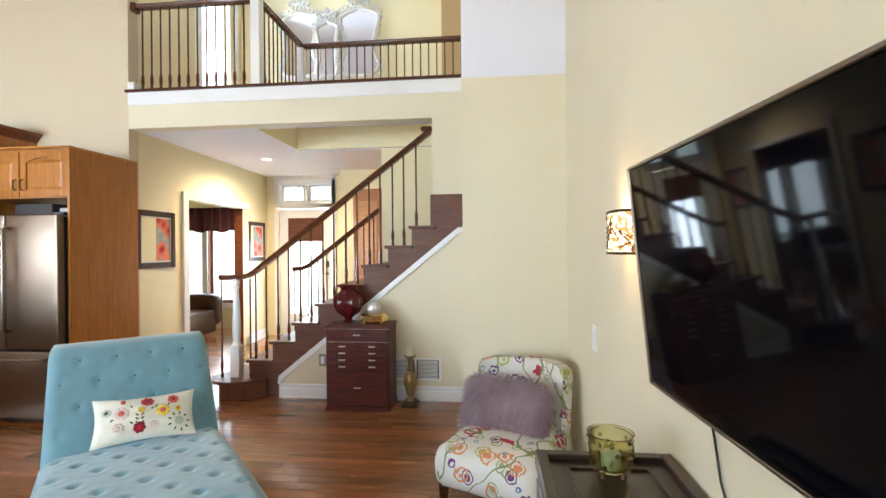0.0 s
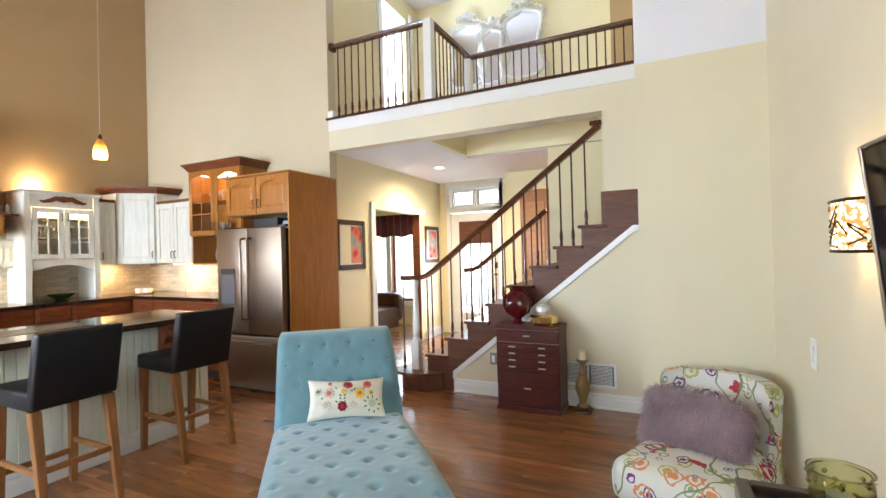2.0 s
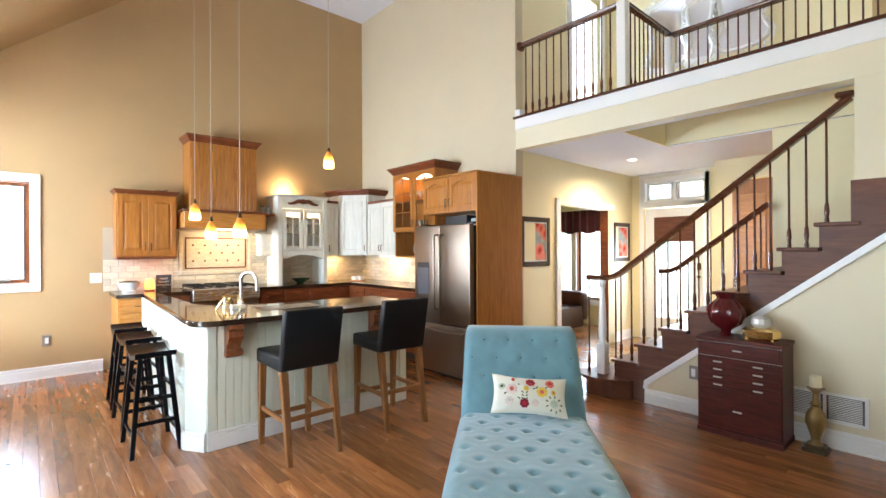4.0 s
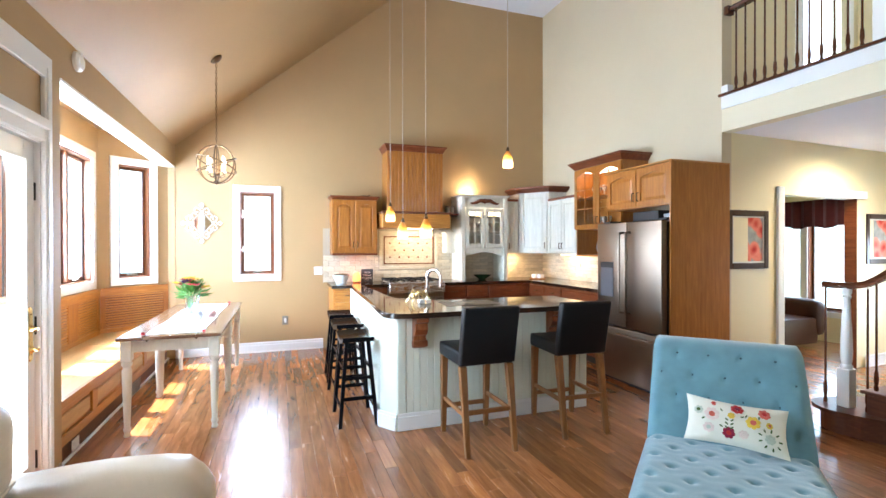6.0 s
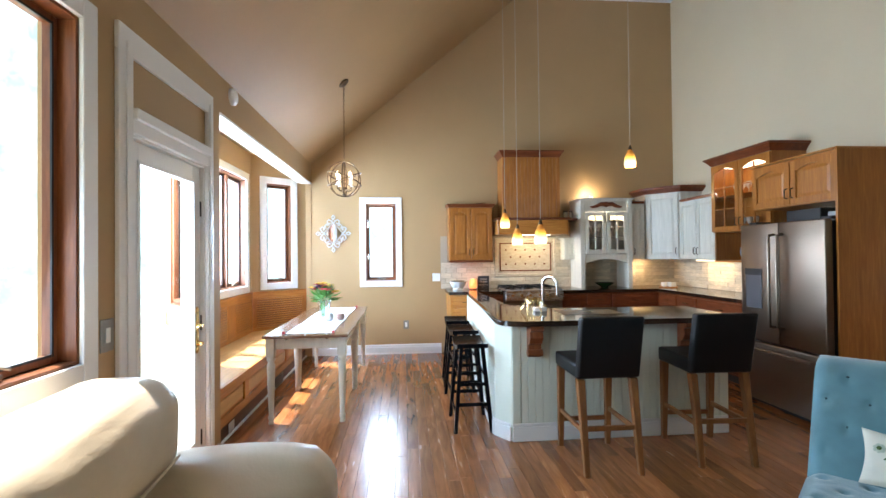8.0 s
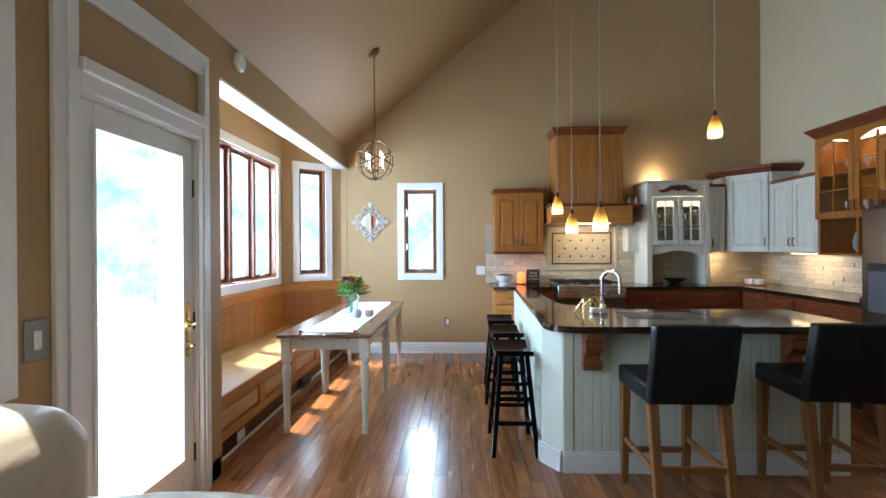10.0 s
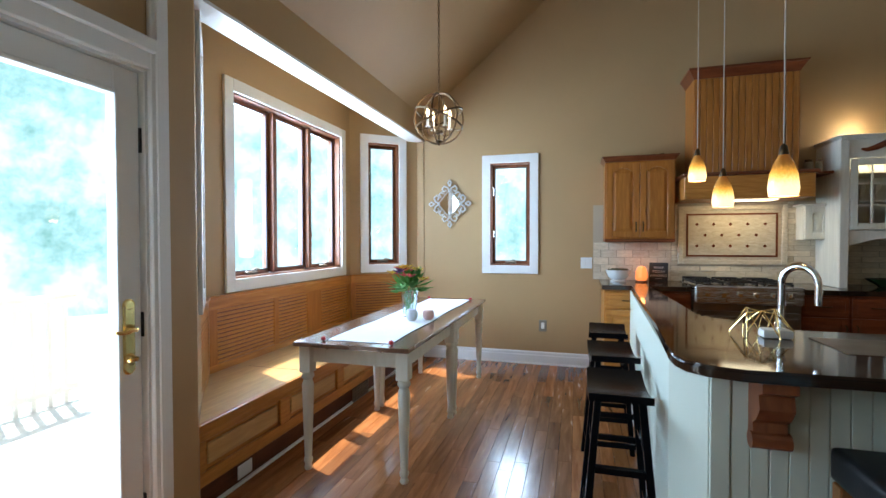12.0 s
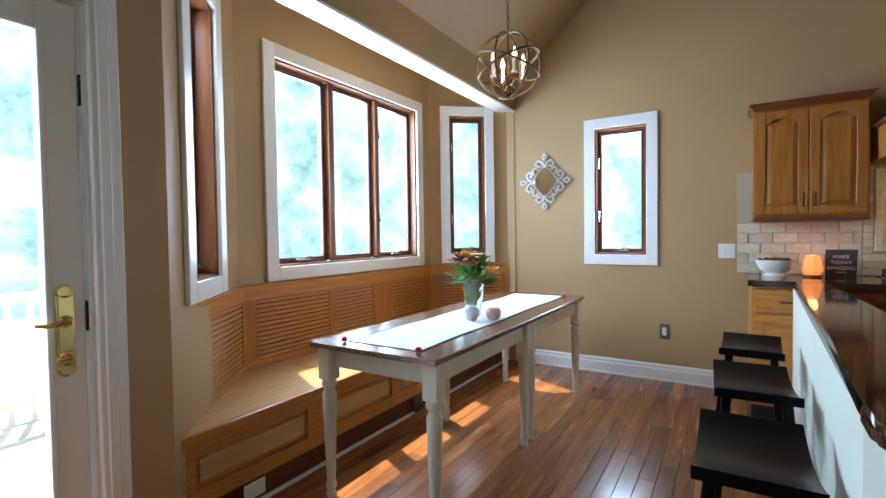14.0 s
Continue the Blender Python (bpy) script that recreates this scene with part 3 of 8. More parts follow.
fd = glazed_door("door_front", pose(-3.115, 7.47, 0.0), 0.86, 2.04, 0.17, "white front door with a tall pane and dark blind", z_rail=0.35, top_rail=0.2)
part("blind", bx(0.15, -0.02, 1.52, 0.72, -0.004, 1.90), M_STAIR, fd, "dark woven blind")
part("door_knob", lathe([(0.001, 0), (0.03, 0.01), (0.03, 0.03), (0.001, 0.045)], 12, (0.80, -0.03, 0.98)), M_BRONZE, fd, "dark bronze knob")
part("deadbolt", bx(0.775, -0.02, 1.10, 0.825, -0.002, 1.20), M_BRONZE, fd, "dark bronze keypad lock")
solid("trim_front_door", boxes([(-3.19, 7.428, 0, -3.12, 7.449, 2.53), (-2.225, 7.428, 0, -2.155, 7.449, 2.53), (-3.12, 7.428, 2.05, -2.225, 7.449, 2.12), (-3.19, 7.428, 2.53, -2.155, 7.449, 2.58)], 0.004), M_TRIM, "white casing round the front door and transom", "trim")

# cased doorway to the side room
solid("trim_side_doorway", boxes([(-3.255, 5.20, 0, -3.20, 5.295, 2.07)], 0.004), M_TRIM, "white casing of the side doorway", "trim")
solid("trim_side_doorway_head", bx(-3.30, 5.30, 1.99, -3.245, 6.75, 2.075, bevel=0.004), M_TRIM, "white head casing of the side doorway", "trim")
solid("jamb_side_doorway", boxes([(-3.42, 6.63, 0, -3.29, 6.70, 2.0)], 0.004), M_CHERRY, "stained wood jamb of the side doorway", "trim")

# upper doorway casing
solid("trim_upper_doorway", boxes([(-3.225, 5.48, 2.95, -3.195, 5.57, 5.05), (-3.255, 6.38, 2.95, -3.225, 6.46, 5.05)], 0.003), M_TRIM, "white casing of the upper doorway", "trim")

# ---- baseboards ----


def baseboard(name, x0, y0, x1, y1, h=0.14):
    d = Vector((x1 - x0, y1 - y0, 0))
    ln = d.length
    m = pose(x0, y0, 0, 0, 0, heading((x0, y0), (x1, y1)))
    bm = bmesh.new()
    prof = [(0, 0), (0.020, 0), (0.020, 0.012), (0.016, 0.018), (0.016, h - 0.045), (0.012, h - 0.035), (0.012, h - 0.015), (0.006, h), (0, h)]
    lo = [bm.verts.new(m @ Vector((0, y, z))) for y, z in prof]
    hi = [bm.verts.new(m @ Vector((ln, y, z))) for y, z in prof]
    n = len(prof)
    for k in range(n):
        j = (k + 1) % n
        bm.faces.new((lo[k], lo[j], hi[j], hi[k]))
    bm.faces.new(lo)
    bm.faces.new(hi[::-1])
    return solid(name, bm, M_TRIM, "white moulded baseboard along the wall", "baseboard")


baseboard("baseboard_west", XW, 0.80, XW, -1.05)
baseboard("baseboard_south", -3.05, YS, -3.20, YS, 0.12)
baseboard("baseboard_south_east", -1.98, YS, 0.74, YS)
baseboard("baseboard_stairs", 0.11, YN, -1.69, YN, 0.13)
baseboard("baseboard_east", XE, -1.0, XE, 3.1)
baseboard("baseboard_breast", XE - 0.03, 3.1, 0.12, 3.1)
baseboard("baseboard_return", 0.12, 3.12, 0.12, 4.36)
baseboard("baseboard_hall_west", -3.255, 5.20, -3.21, YN + 0.15)
baseboard("baseboard_hall_west", -3.315, 7.43, -3.27, 6.76)

# ---- stairs ----
RISE, RUN, X2 = 0.177, 0.222, -2.00
stairs = thing("staircase", "dark stained oak staircase with open side strings", "staircase", pose(0, 0, 0), kind="structure")
for n in range(1, 15):
    nose = X2 + RUN * (n - 2)
    z = RISE * n
    if n == 1:
        outline = [(-2.02, 5.52)] + [(-2.10 + 0.24 * math.cos(a), 4.45 + 0.24 * math.sin(a)) for a in [radians(180 + 15 * k) for k in range(9)]] + [(-1.96, 4.24), (-1.78, 4.33), (-1.78, 5.52)]
        outline = [(x - 0.02, y) for x, y in outline]
        part("tread", prism(outline, z - 0.028, z), M_STAIR, stairs, "rounded bottom tread")
        inner = [(-2.02, 5.50)] + [(-2.10 + 0.20 * math.cos(a), 4.45 + 0.20 * math.sin(a)) for a in [radians(180 + 15 * k) for k in range(9)]] + [(-1.96, 4.28), (-1.80, 4.35), (-1.80, 5.50)]
        part("riser", prism(inner, 0.0, z - 0.028), M_STAIR, stairs)
        continue
    y0 = YN - 0.045 if n < 10 else YN + 0.11
    y1 = 5.53
    part("tread", bx(nose, y0, z - 0.028, nose + RUN + 0.03, y1, z, bevel=0.008, seg=2), M_STAIR, stairs)
    part("riser", bx(nose + 0.028, (YN - 0.014 if n < 10 else YN + 0.11), z - RISE, nose + 0.045, y1, z - 0.0285), M_STAIR, stairs)
# stepped string on the open side
bm = bmesh.new()
for n in range(2, 10):
    xa = X2 + RUN * (n - 2) + 0.046
    xb = xa + RUN
    zt = RISE * n - 0.029
    la = lambda x: max(0.0 if x < -1.69 else 0.17, 0.17 + (x + 1.69) * 0.80)
    za = 0.0 if n == 2 else max(0.0, la(xa))
    if xa < -1.69 < xb:
        box(bm, xa, YN - 0.014, 0, -1.69, YN + 0.10, zt)
        vsA = [(-1.69, 0.17), (xb, la(xb)), (xb, zt), (-1.69, zt)]
    elif xb <= -1.69:
        box(bm, xa, YN - 0.014, 0, xb, YN + 0.10, zt)
        continue
    else:
        vsA = [(xa, la(xa)), (xb, la(xb)), (xb, zt), (xa, zt)]
    f0 = [bm.verts.new((x, YN - 0.014, z)) for x, z in vsA]
    f1 = [bm.verts.new((x, YN + 0.10, z)) for x, z in vsA]
    bm.faces.new(f0)
    bm.faces.new(f1[::-1])
    for k in range(4):
        bm.faces.new((f0[k], f1[k], f1[(k + 1) % 4], f0[(k + 1) % 4]))
part("string", bm, M_STAIR, stairs, "dark stepped string board")
part("end_block", prism([(-0.245, 1.36), (0.005, 1.56), (0.118, 1.576), (0.118, 1.85), (0.10, 1.875), (-0.245, 1.875)], -YN - 0.10, -YN + 0.018, m=Matrix(((1, 0, 0, 0), (0, 0, -1, 0), (0, 1, 0, 0), (0, 0, 0, 1)))), M_STAIR, stairs, "dark skirt block at the top")
# white trim strip along the slope
bm = bmesh.new()
pr = [(-1.70, 0.13), (-1.69, 0.205), (0.005, 1.575), (0.115, 1.575), (0.115, 1.54), (0.01, 1.52), (-1.665, 0.165), (-1.665, 0.13)]
m = Matrix(((1, 0, 0, 0), (0, 0, -1, 0), (0, 1, 0, 0), (0, 0, 0, 1)))
solid("trim_stair_slope", prism(pr, -YN, -YN + 0.024, m=m), M_TRIM, "white trim strip along the stair slope", "trim")

# balusters, newel and rails of the stairs
BAL = [(0.0, 0.0), (0.013, 0.0), (0.015, 0.03), (0.010, 0.05), (0.016, 0.10), (0.013, 0.17), (0.008, 0.19), (0.008, 0.60), (0.0075, 0.99), (0.0, 1.0)]
bal_me = mesh_of(lathe(BAL, 8), M_RAIL, True, "baluster")


def balusters(parent, places, height=1.0):
    for x, y, z, h in places:
        o = new("baluster", bal_me)
        o.parent, o.location, o.scale = parent, (x, y, z), (1, 1, h)


def rail_z(x):
    return 1.13 if x < -2.0 else 1.13 + (x + 2.0) * 0.757


sr = thing("stair_railing", "dark oak stair railing with slim turned balusters and white newel", "railing", pose(0, 0, 0), kind="structure")
places = [(-2.26, YN - 0.0, RISE, 0.93), (-2.22, YN + 0.16, RISE, 0.93), (-1.99, YN + 0.03, RISE, 0.94)]
for n in range(2, 10):
    for dx in (0.065, 0.170):
        x = X2 + RUN * (n - 2) + dx
        places.append((x, YN + 0.03, RISE * n, rail_z(x) - RISE * n - 0.02))
balusters(sr, places[:-1])


def railing(points, w=0.058, h=0.05):
    bm = bmesh.new()
    prof = [(-w / 2, -h / 2), (w / 2, -h / 2), (w / 2 * 0.8, -h * 0.1), (w / 2, h * 0.15), (w * 0.32, h / 2), (-w * 0.32, h / 2), (-w / 2, h * 0.15), (-w / 2 * 0.8, -h * 0.1)]
    pts = [Vector(p) for p in points]
    rings = []
    for i, p in enumerate(pts):
        a, b = pts[max(i - 1, 0)], pts[min(i + 1, len(pts) - 1)]
        d = (b - a).normalized()
        side = d.cross(Vector((0, 0, 1))).normalized()
        up = side.cross(d)
        rings.append([bm.verts.new(p + side * s + up * u) for s, u in prof])
    for a, b in zip(rings, rings[1:]):
        for k in range(8):
            bm.faces.new((a[k], a[(k + 1) % 8], b[(k + 1) % 8], b[k]))
    bm.faces.new(rings[0][::-1])
    bm.faces.new(rings[-1])
    return bm


yr = YN + 0.03
part("handrail", railing([(-2.31, yr + 0.1, 1.125), (-2.30, yr + 0.03, 1.125), (-2.22, yr, 1.125), (-2.08, yr, 1.127), (-2.0, yr, 1.145), (-1.93, yr, 1.185), (-0.25, yr, 2.46)]), M_RAIL, sr, "dark oak handrail with a curled start", True)
part("rail_cap", bx(-0.33, yr - 0.04, 2.46, -0.226, yr + 0.04, 2.50, bevel=0.01), M_RAIL, sr)
NEWEL = [(0, 0.30), (0.040, 0.30), (0.040, 0.32), (0.030, 0.335), (0.036, 0.36), (0.040, 0.42), (0.034, 0.60), (0.024, 0.80), (0.022, 0.84), (0.032, 0.86), (0.024, 0.875), (0.034, 0.89), (0.034, 0.93), (0, 0.93)]
part("newel_block", bx(-2.175, yr - 0.045, RISE, -2.085, yr + 0.045, RISE + 0.30, bevel=0.005), M_TRIM, sr, "white square newel base")
part("newel", lathe(NEWEL, 20, (-2.13, yr, RISE)), M_TRIM, sr, "white turned newel post", True)

fr = thing("far_stair_railing", "dark oak stair railing on the far side of the steps", "railing", pose(0, 0, 0), kind="structure")
yf = 5.46
part("handrail", railing([(-2.02, yf, 1.16), (-1.90, yf, 1.165), (-1.82, yf, 1.20), (-0.975, yf, 1.84)]), M_RAIL, fr, "dark oak handrail", True)
pl = []
for n in range(2, 7):
    for dx in (0.065, 0.170):
        x = X2 + RUN * (n - 2) + dx
        if x < -0.99:
            pl.append((x, yf, RISE * n, 1.165 + max(0, (x + 1.86) * 0.757) - RISE * n - 0.01))
pl.append((-2.0, yf, RISE, 0.97))
balusters(fr, pl)

# balcony railing: front, back along the stairwell, and along its far side
bal = thing("balcony_railing", "dark oak balcony railing with slim balusters", "railing", pose(0, 0, 0), kind="structure")
zf, zr = 2.95, 3.77
yb = YN + 0.03
part("handrail", railing([(-3.13, yb, zr), (-1.93, yb, zr)]), M_RAIL, bal, "dark oak handrail", True)
part("handrail", railing([(-1.89, yb, zr + 0.01), (-1.88, 5.40, zr)]), M_RAIL, bal, "dark oak handrail running back", True)
part("handrail", railing([(-1.88, 5.42, zr - 0.02), (0.07, 5.42, zr - 0.02)]), M_RAIL, bal, "dark oak handrail", True)
part("rosette", bx(-3.17, yb - 0.045, zr - 0.05, -3.12, yb + 0.045, zr + 0.035, bevel=0.012, seg=2), M_RAIL, bal, "dark oak rail end")
part("newel", boxes([(-1.945, yb - 0.045, zf, -1.855, yb + 0.045, zr + 0.02)], 0.005), M_TRIM, bal, "white square newel post")
part("newel", boxes([(-1.915, 5.375, 2.93, -1.835, 5.455, zr - 0.045)], 0.005), M_TRIM, bal, "white square newel post")
part("wall_block", bx(-3.20, yb - 0.04, zf, -3.13, yb + 0.04, zf + 0.08), M_TRIM, bal, "white plinth block")
pl = [(-3.07 + 0.0945 * k, yb, zf, zr - zf - 0.02) for k in range(12)]
pl += [(-1.885, yb + 0.12 + 0.093 * k, 2.93, zr - 2.93 - 0.02) for k in range(9)]
pl += [(-1.77 + 0.0925 * k, 5.42, 2.93, zr - 0.02 - 2.93 - 0.02) for k in range(20)]
balusters(bal, pl)

# mirrors on the upper wall


def ornate_mirror(name, m, w, h, label, seed, flat=False):
    e = thing(name, label, "mirror", m, group="mirrors on the upper wall")
    rnd = random.Random(seed)
    n = 48
    side = [(0, -0.5), (0.30, -0.49), (0.46, -0.43), (0.50, -0.34), (0.43, -0.25), (0.36, -0.16), (0.37, -0.02), (0.42, 0.14), (0.48, 0.27), (0.47, 0.36), (0.34, 0.41), (0.16, 0.44), (0, 0.47)]
    ringp = side + [(-x, z) for x, z in side[-2:0:-1]]

    def outline(k, s):
        f = (k % n) / n * len(ringp)
        a, b = ringp[int(f)], ringp[(int(f) + 1) % len(ringp)]
        q = f - int(f)
        return w * s * (a[0] + (b[0] - a[0]) * q), h * s * (a[1] + (b[1] - a[1]) * q)
    pts = [outline(k, 0.86) for k in range(n)]
    mm = Matrix(((1, 0, 0, 0), (0, 0, -1, 0), (0, 1, 0, 0), (0, 0, 0, 1)))
    part("mirror_glass", prism(pts, 0.008, 0.014, m=mm), M_MIRROR, e, "silvered mirror glass")
    bm = tube([(x, -0.02, z) for x, z in [outline(k, 0.9) for k in range(n)]], 0.028, 7, closed=True, radii=[0.020 + 0.014 * rnd.random() for _ in range(n)])
    for k in range(40):
        a = outline(k * n / 40, 1.02)
        tube([(a[0] + 0.034 * math.cos(q * 0.9 + k), -0.03 - 0.008 * (k % 2), a[1] + 0.034 * math.sin(q * 0.9 + k)) for q in range(6)], 0.012, 5, bm)
    part("frame", bm, M_SILVER, e, "pale silver scrolled frame", True)
    bm = bmesh.new()
    for s in (-1, 1):
        tube([(s * 0.02, -0.03, h * 0.5), (s * 0.10, -0.035, h * 0.56), (s * 0.16, -0.03, h * 0.53), (s * 0.13, -0.03, h * 0.48), (s * 0.08, -0.03, h * 0.50)], 0.018, 6, bm)
    lathe([(0, -0.02), (0.06, 0.0), (0.05, 0.06), (0.02, 0.10), (0, 0.11)], 8, (0, -0.03, h * 0.52), bm, 0.5)
    part("crest", bm, M_SILVER, e, "pale silver leaf crest", True)
    return e


M_MIRROR = metal("mirror_silvering", (0.9, 0.9, 0.9), 0.02)
M_SILVER = paint("aged_silver_leaf", (0.62, 0.61, 0.57), 0.4, 0.15, 60, 0.3, 0.3)
ornate_mirror("ornate_mirror", pose(-2.42, 6.69, 4.36), 0.60, 1.08, "tall pale silver ornate mirror with a leaf crest", 1)
ornate_mirror("ornate_mirror", pose(-2.00, 6.66, 4.26), 0.36, 0.92, "small pale silver ornate mirror between two taller ones", 2)
ornate_mirror("ornate_mirror", pose(-1.54, 6.69, 4.36), 0.64, 1.10, "largest pale silver ornate mirror with scrolled edge", 3)
# ---- kitchen cabinets: local x along the front from its left end, front faces local -y, origin at the wall ----


def cab_door(parent, x0, z0, x1, z1, yf, mat, arched=False, handle="", name="door", hmat=None, glazed=False):
    """A frame and panel door whose back lies at y = yf."""
    t, w = 0.02, 0.055
    y0, y1 = yf - t, yf - 0.001
    bm = boxes([(x0, y0, z0, x0 + w, y1, z1), (x1 - w, y0, z0, x1, y1, z1), (x0 + w, y0, z0, x1 - w, y1, z0 + w)], 0.002)
    if arched:
        n = 8
        wi = x1 - x0 - 2 * w
        pts = [(x0 + w, z1), (x0 + w, z1 - w - 0.035)] + [(x0 + w + wi * k / n, z1 - w - 0.035 + 0.045 * math.sin(math.pi * k / n)) for k in range(1, n)] + [(x1 - w, z1 - w - 0.035), (x1 - w, z1)]
        mm = Matrix(((1, 0, 0, 0), (0, 0, 1, 0), (0, 1, 0, 0), (0, 0, 0, 1)))
        prism(pts, y0, y1, bm, mm)
    else:
        box(bm, x0 + w, y0, z1 - w, x1 - w, y1, z1)
    d = part(name, bm, mat, parent)
    if glazed:
        part("pane", bx(x0 + w - 0.005, y0 + 0.008, z0 + w - 0.005, x1 - w + 0.005, y0 + 0.012, z1 - w + 0.005), M_GLASS, d, "clear glass")
        zm = [z0 + w + (z1 - z0 - 2 * w) * f for f in (0.30, 0.68)]
        xm = (x0 + x1) / 2
        part("muntin", boxes([(xm - 0.006, y0 + 0.002, z0 + w, xm + 0.006, y0 + 0.018, z1 - w)] + [(x0 + w, y0 + 0.003, z - 0.006, x1 - w, y0 + 0.017, z + 0.006) for z in zm]), mat, d)
    else:
        bm = bmesh.new()
        a, b = 0.004, 0.03
        px0, px1, pz0, pz1 = x0 + w, x1 - w, z0 + w, z1 - w - (0.0 if not arched else 0.012)
        o = [bm.verts.new((x, y0 + 0.012, z)) for x, z in ((px0, pz0), (px1, pz0), (px1, pz1), (px0, pz1))]
        i = [bm.verts.new((x, y0 + 0.003, z)) for x, z in ((px0 + b, pz0 + b), (px1 - b, pz0 + b), (px1 - b, pz1 - b), (px0 + b, pz1 - b))]
        k_ = [bm.verts.new((x, y1, z)) for x, z in ((px0, pz0), (px1, pz0), (px1, pz1), (px0, pz1))]
        bm.faces.new(i[::-1])
        bm.faces.new(k_)
        for k in range(4):
            j = (k + 1) % 4
            bm.faces.new((o[k], i[k], i[j], o[j]))
            bm.faces.new((o[j], k_[j], k_[k], o[k]))
        part("panel", bm, mat, d)
    if handle:
        hx = x1 - w / 2 if handle == "r" else x0 + w / 2
        zc = z0 + 0.10 if z0 > 1.2 else z1 - 0.10
        part("handle", tube([(hx, y0, zc - 0.045), (hx, y0 - 0.025, zc - 0.035), (hx, y0 - 0.025, zc + 0.035), (hx, y0, zc + 0.045)], 0.006, 6), hmat or M_BRONZE, d, "dark bronze handle")
    return d


def drawer(parent, x0, z0, x1, z1, yf, mat):
    d = part("drawer", bx(x0, yf - 0.02, z0, x1, yf - 0.001, z1, bevel=0.005), mat, parent)
    part("panel", bx(x0 + 0.03, yf - 0.026, z0 + 0.03, x1 - 0.03, yf - 0.0195, z1 - 0.03, bevel=0.003), mat, d)
    xm = (x0 + x1) / 2
    part("handle", tube([(xm - 0.045, yf - 0.02, (z0 + z1) / 2), (xm - 0.035, yf - 0.045, (z0 + z1) / 2), (xm + 0.035, yf - 0.045, (z0 + z1) / 2), (xm + 0.045, yf - 0.02, (z0 + z1) / 2)], 0.006, 6), M_BRONZE, d, "dark bronze handle")


def crown(parent, x0, x1, z, depth, mat, over=0.04, h=0.07, label="dark crown moulding"):
    """A flared moulding round the front and both ends."""
    bm = bmesh.new()
    steps = [(0.0, 0.0), (0.006, 0.012), (over * 0.45, h * 0.45), (over * 0.8, h * 0.75), (over, h * 0.8), (over, h)]
    rings = []
    for o, dz in steps:
        rings.append([bm.verts.new(p) for p in ((x0 - o, 0, z + dz), (x0 - o, -depth - o, z + dz), (x1 + o, -depth - o, z + dz), (x1 + o, 0, z + dz))])
    for a, b in zip(rings, rings[1:]):
        for k in range(4):
            j = (k + 1) % 4
            bm.faces.new((a[k], a[j], b[j], b[k]))
    bm.faces.new(rings[0][::-1])
    bm.faces.new(rings[-1])
    return part("crown", bm, mat, parent, label)


G = "kitchen wall cabinets"
# oak wall cabinet by the window
c = thing("wall_cabinet", "honey oak wall cabinet with two raised panel doors", "cabinet", pose(XW, 0.90, 0, 0, 0, 90), G)
part("body", bx(0, -0.30, 1.35, 0.62, -0.002, 2.09), M_OAK, c)
cab_door(c, 0.012, 1.365, 0.306, 2.075, -0.30, M_OAK, True, "r")
cab_door(c, 0.314, 1.365, 0.608, 2.075, -0.30, M_OAK, True, "l")
crown(c, 0, 0.62, 2.09, 0.32, M_CHERRY, 0.03, 0.05)
part("light_rail", bx(0.0, -0.325, 1.32, 0.62, -0.003, 1.35, bevel=0.006), M_CHERRY, c, "dark light rail below")
tw = thing("twig_ornament", "small dark twig ornament on the oak cabinet", "ornament", pose(XW + 0.2, 1.35, 2.14))
part("twig", tube([(0, -0.07, 0.008), (0, -0.02, 0.02), (0.01, 0.03, 0.015), (0, 0.09, 0.03)], 0.007, 6), M_BRONZE, tw)
part("leaf", lathe([(0, 0), (0.02, 0.008), (0, 0.02)], 8, (0, 0.0, 0.012)), M_BRONZE, tw)

# range hood with beadboard chimney
h = thing("range_hood", "tall honey oak range hood with vertical grooves and dark crown", "range hood", pose(XW, 1.64, 0, 0, 0, 90))
part("chimney", bx(0.02, -0.34, 1.93, 0.85, -0.002, 2.80), M_OAK, h)
hb = [(0.024 + 0.0515 * k, -0.352, 1.93, 0.024 + 0.0515 * k + 0.047, -0.3405, 2.80) for k in range(16)]
for q in hb:
    part("board", bx(*q, bevel=0.003), M_OAK, h)
crown(h, 0.02, 0.85, 2.80, 0.352, M_CHERRY, 0.05, 0.09)
part("skirt", bx(-0.08, -0.50, 1.70, 0.91, -0.002, 1.90, bevel=0.004), M_OAKH, h)
part("shelf", bx(-0.10, -0.53, 1.90, 0.935, -0.002, 1.93, bevel=0.008), M_CHERRY, h, "dark mantel shelf")
part("end_shelf", bx(0.9355, -0.36, 1.905, 1.10, -0.002, 1.928, bevel=0.004), M_CHERRY, h, "small dark end shelf")
part("hood_light", bx(0.3, -0.35, 1.695, 0.7, -0.15, 1.7), glow("hood_lamp", (1, 0.8, 0.5), 8), h, "glowing lamp lens")
for k, (jx, jr) in enumerate(((0.975, 0.035), (1.055, 0.028))):
    j = thing("spice_jar", "small clear jar on the hood shelf", "jar", pose(XW + 0.20, 1.64 + jx, 1.929), "jars on the hood shelf")
    part("jar", lathe([(0, 0), (jr, 0), (jr, 0.09), (jr * 0.8, 0.10), (0, 0.10)], 14), paint("jar_glass_%d" % k, (0.35, 0.30, 0.2), 0.15), j)
    part("lid", lathe([(0, 0.10), (jr * 0.85, 0.10), (jr * 0.85, 0.12), (0, 0.12)], 14), M_BRONZE, j)

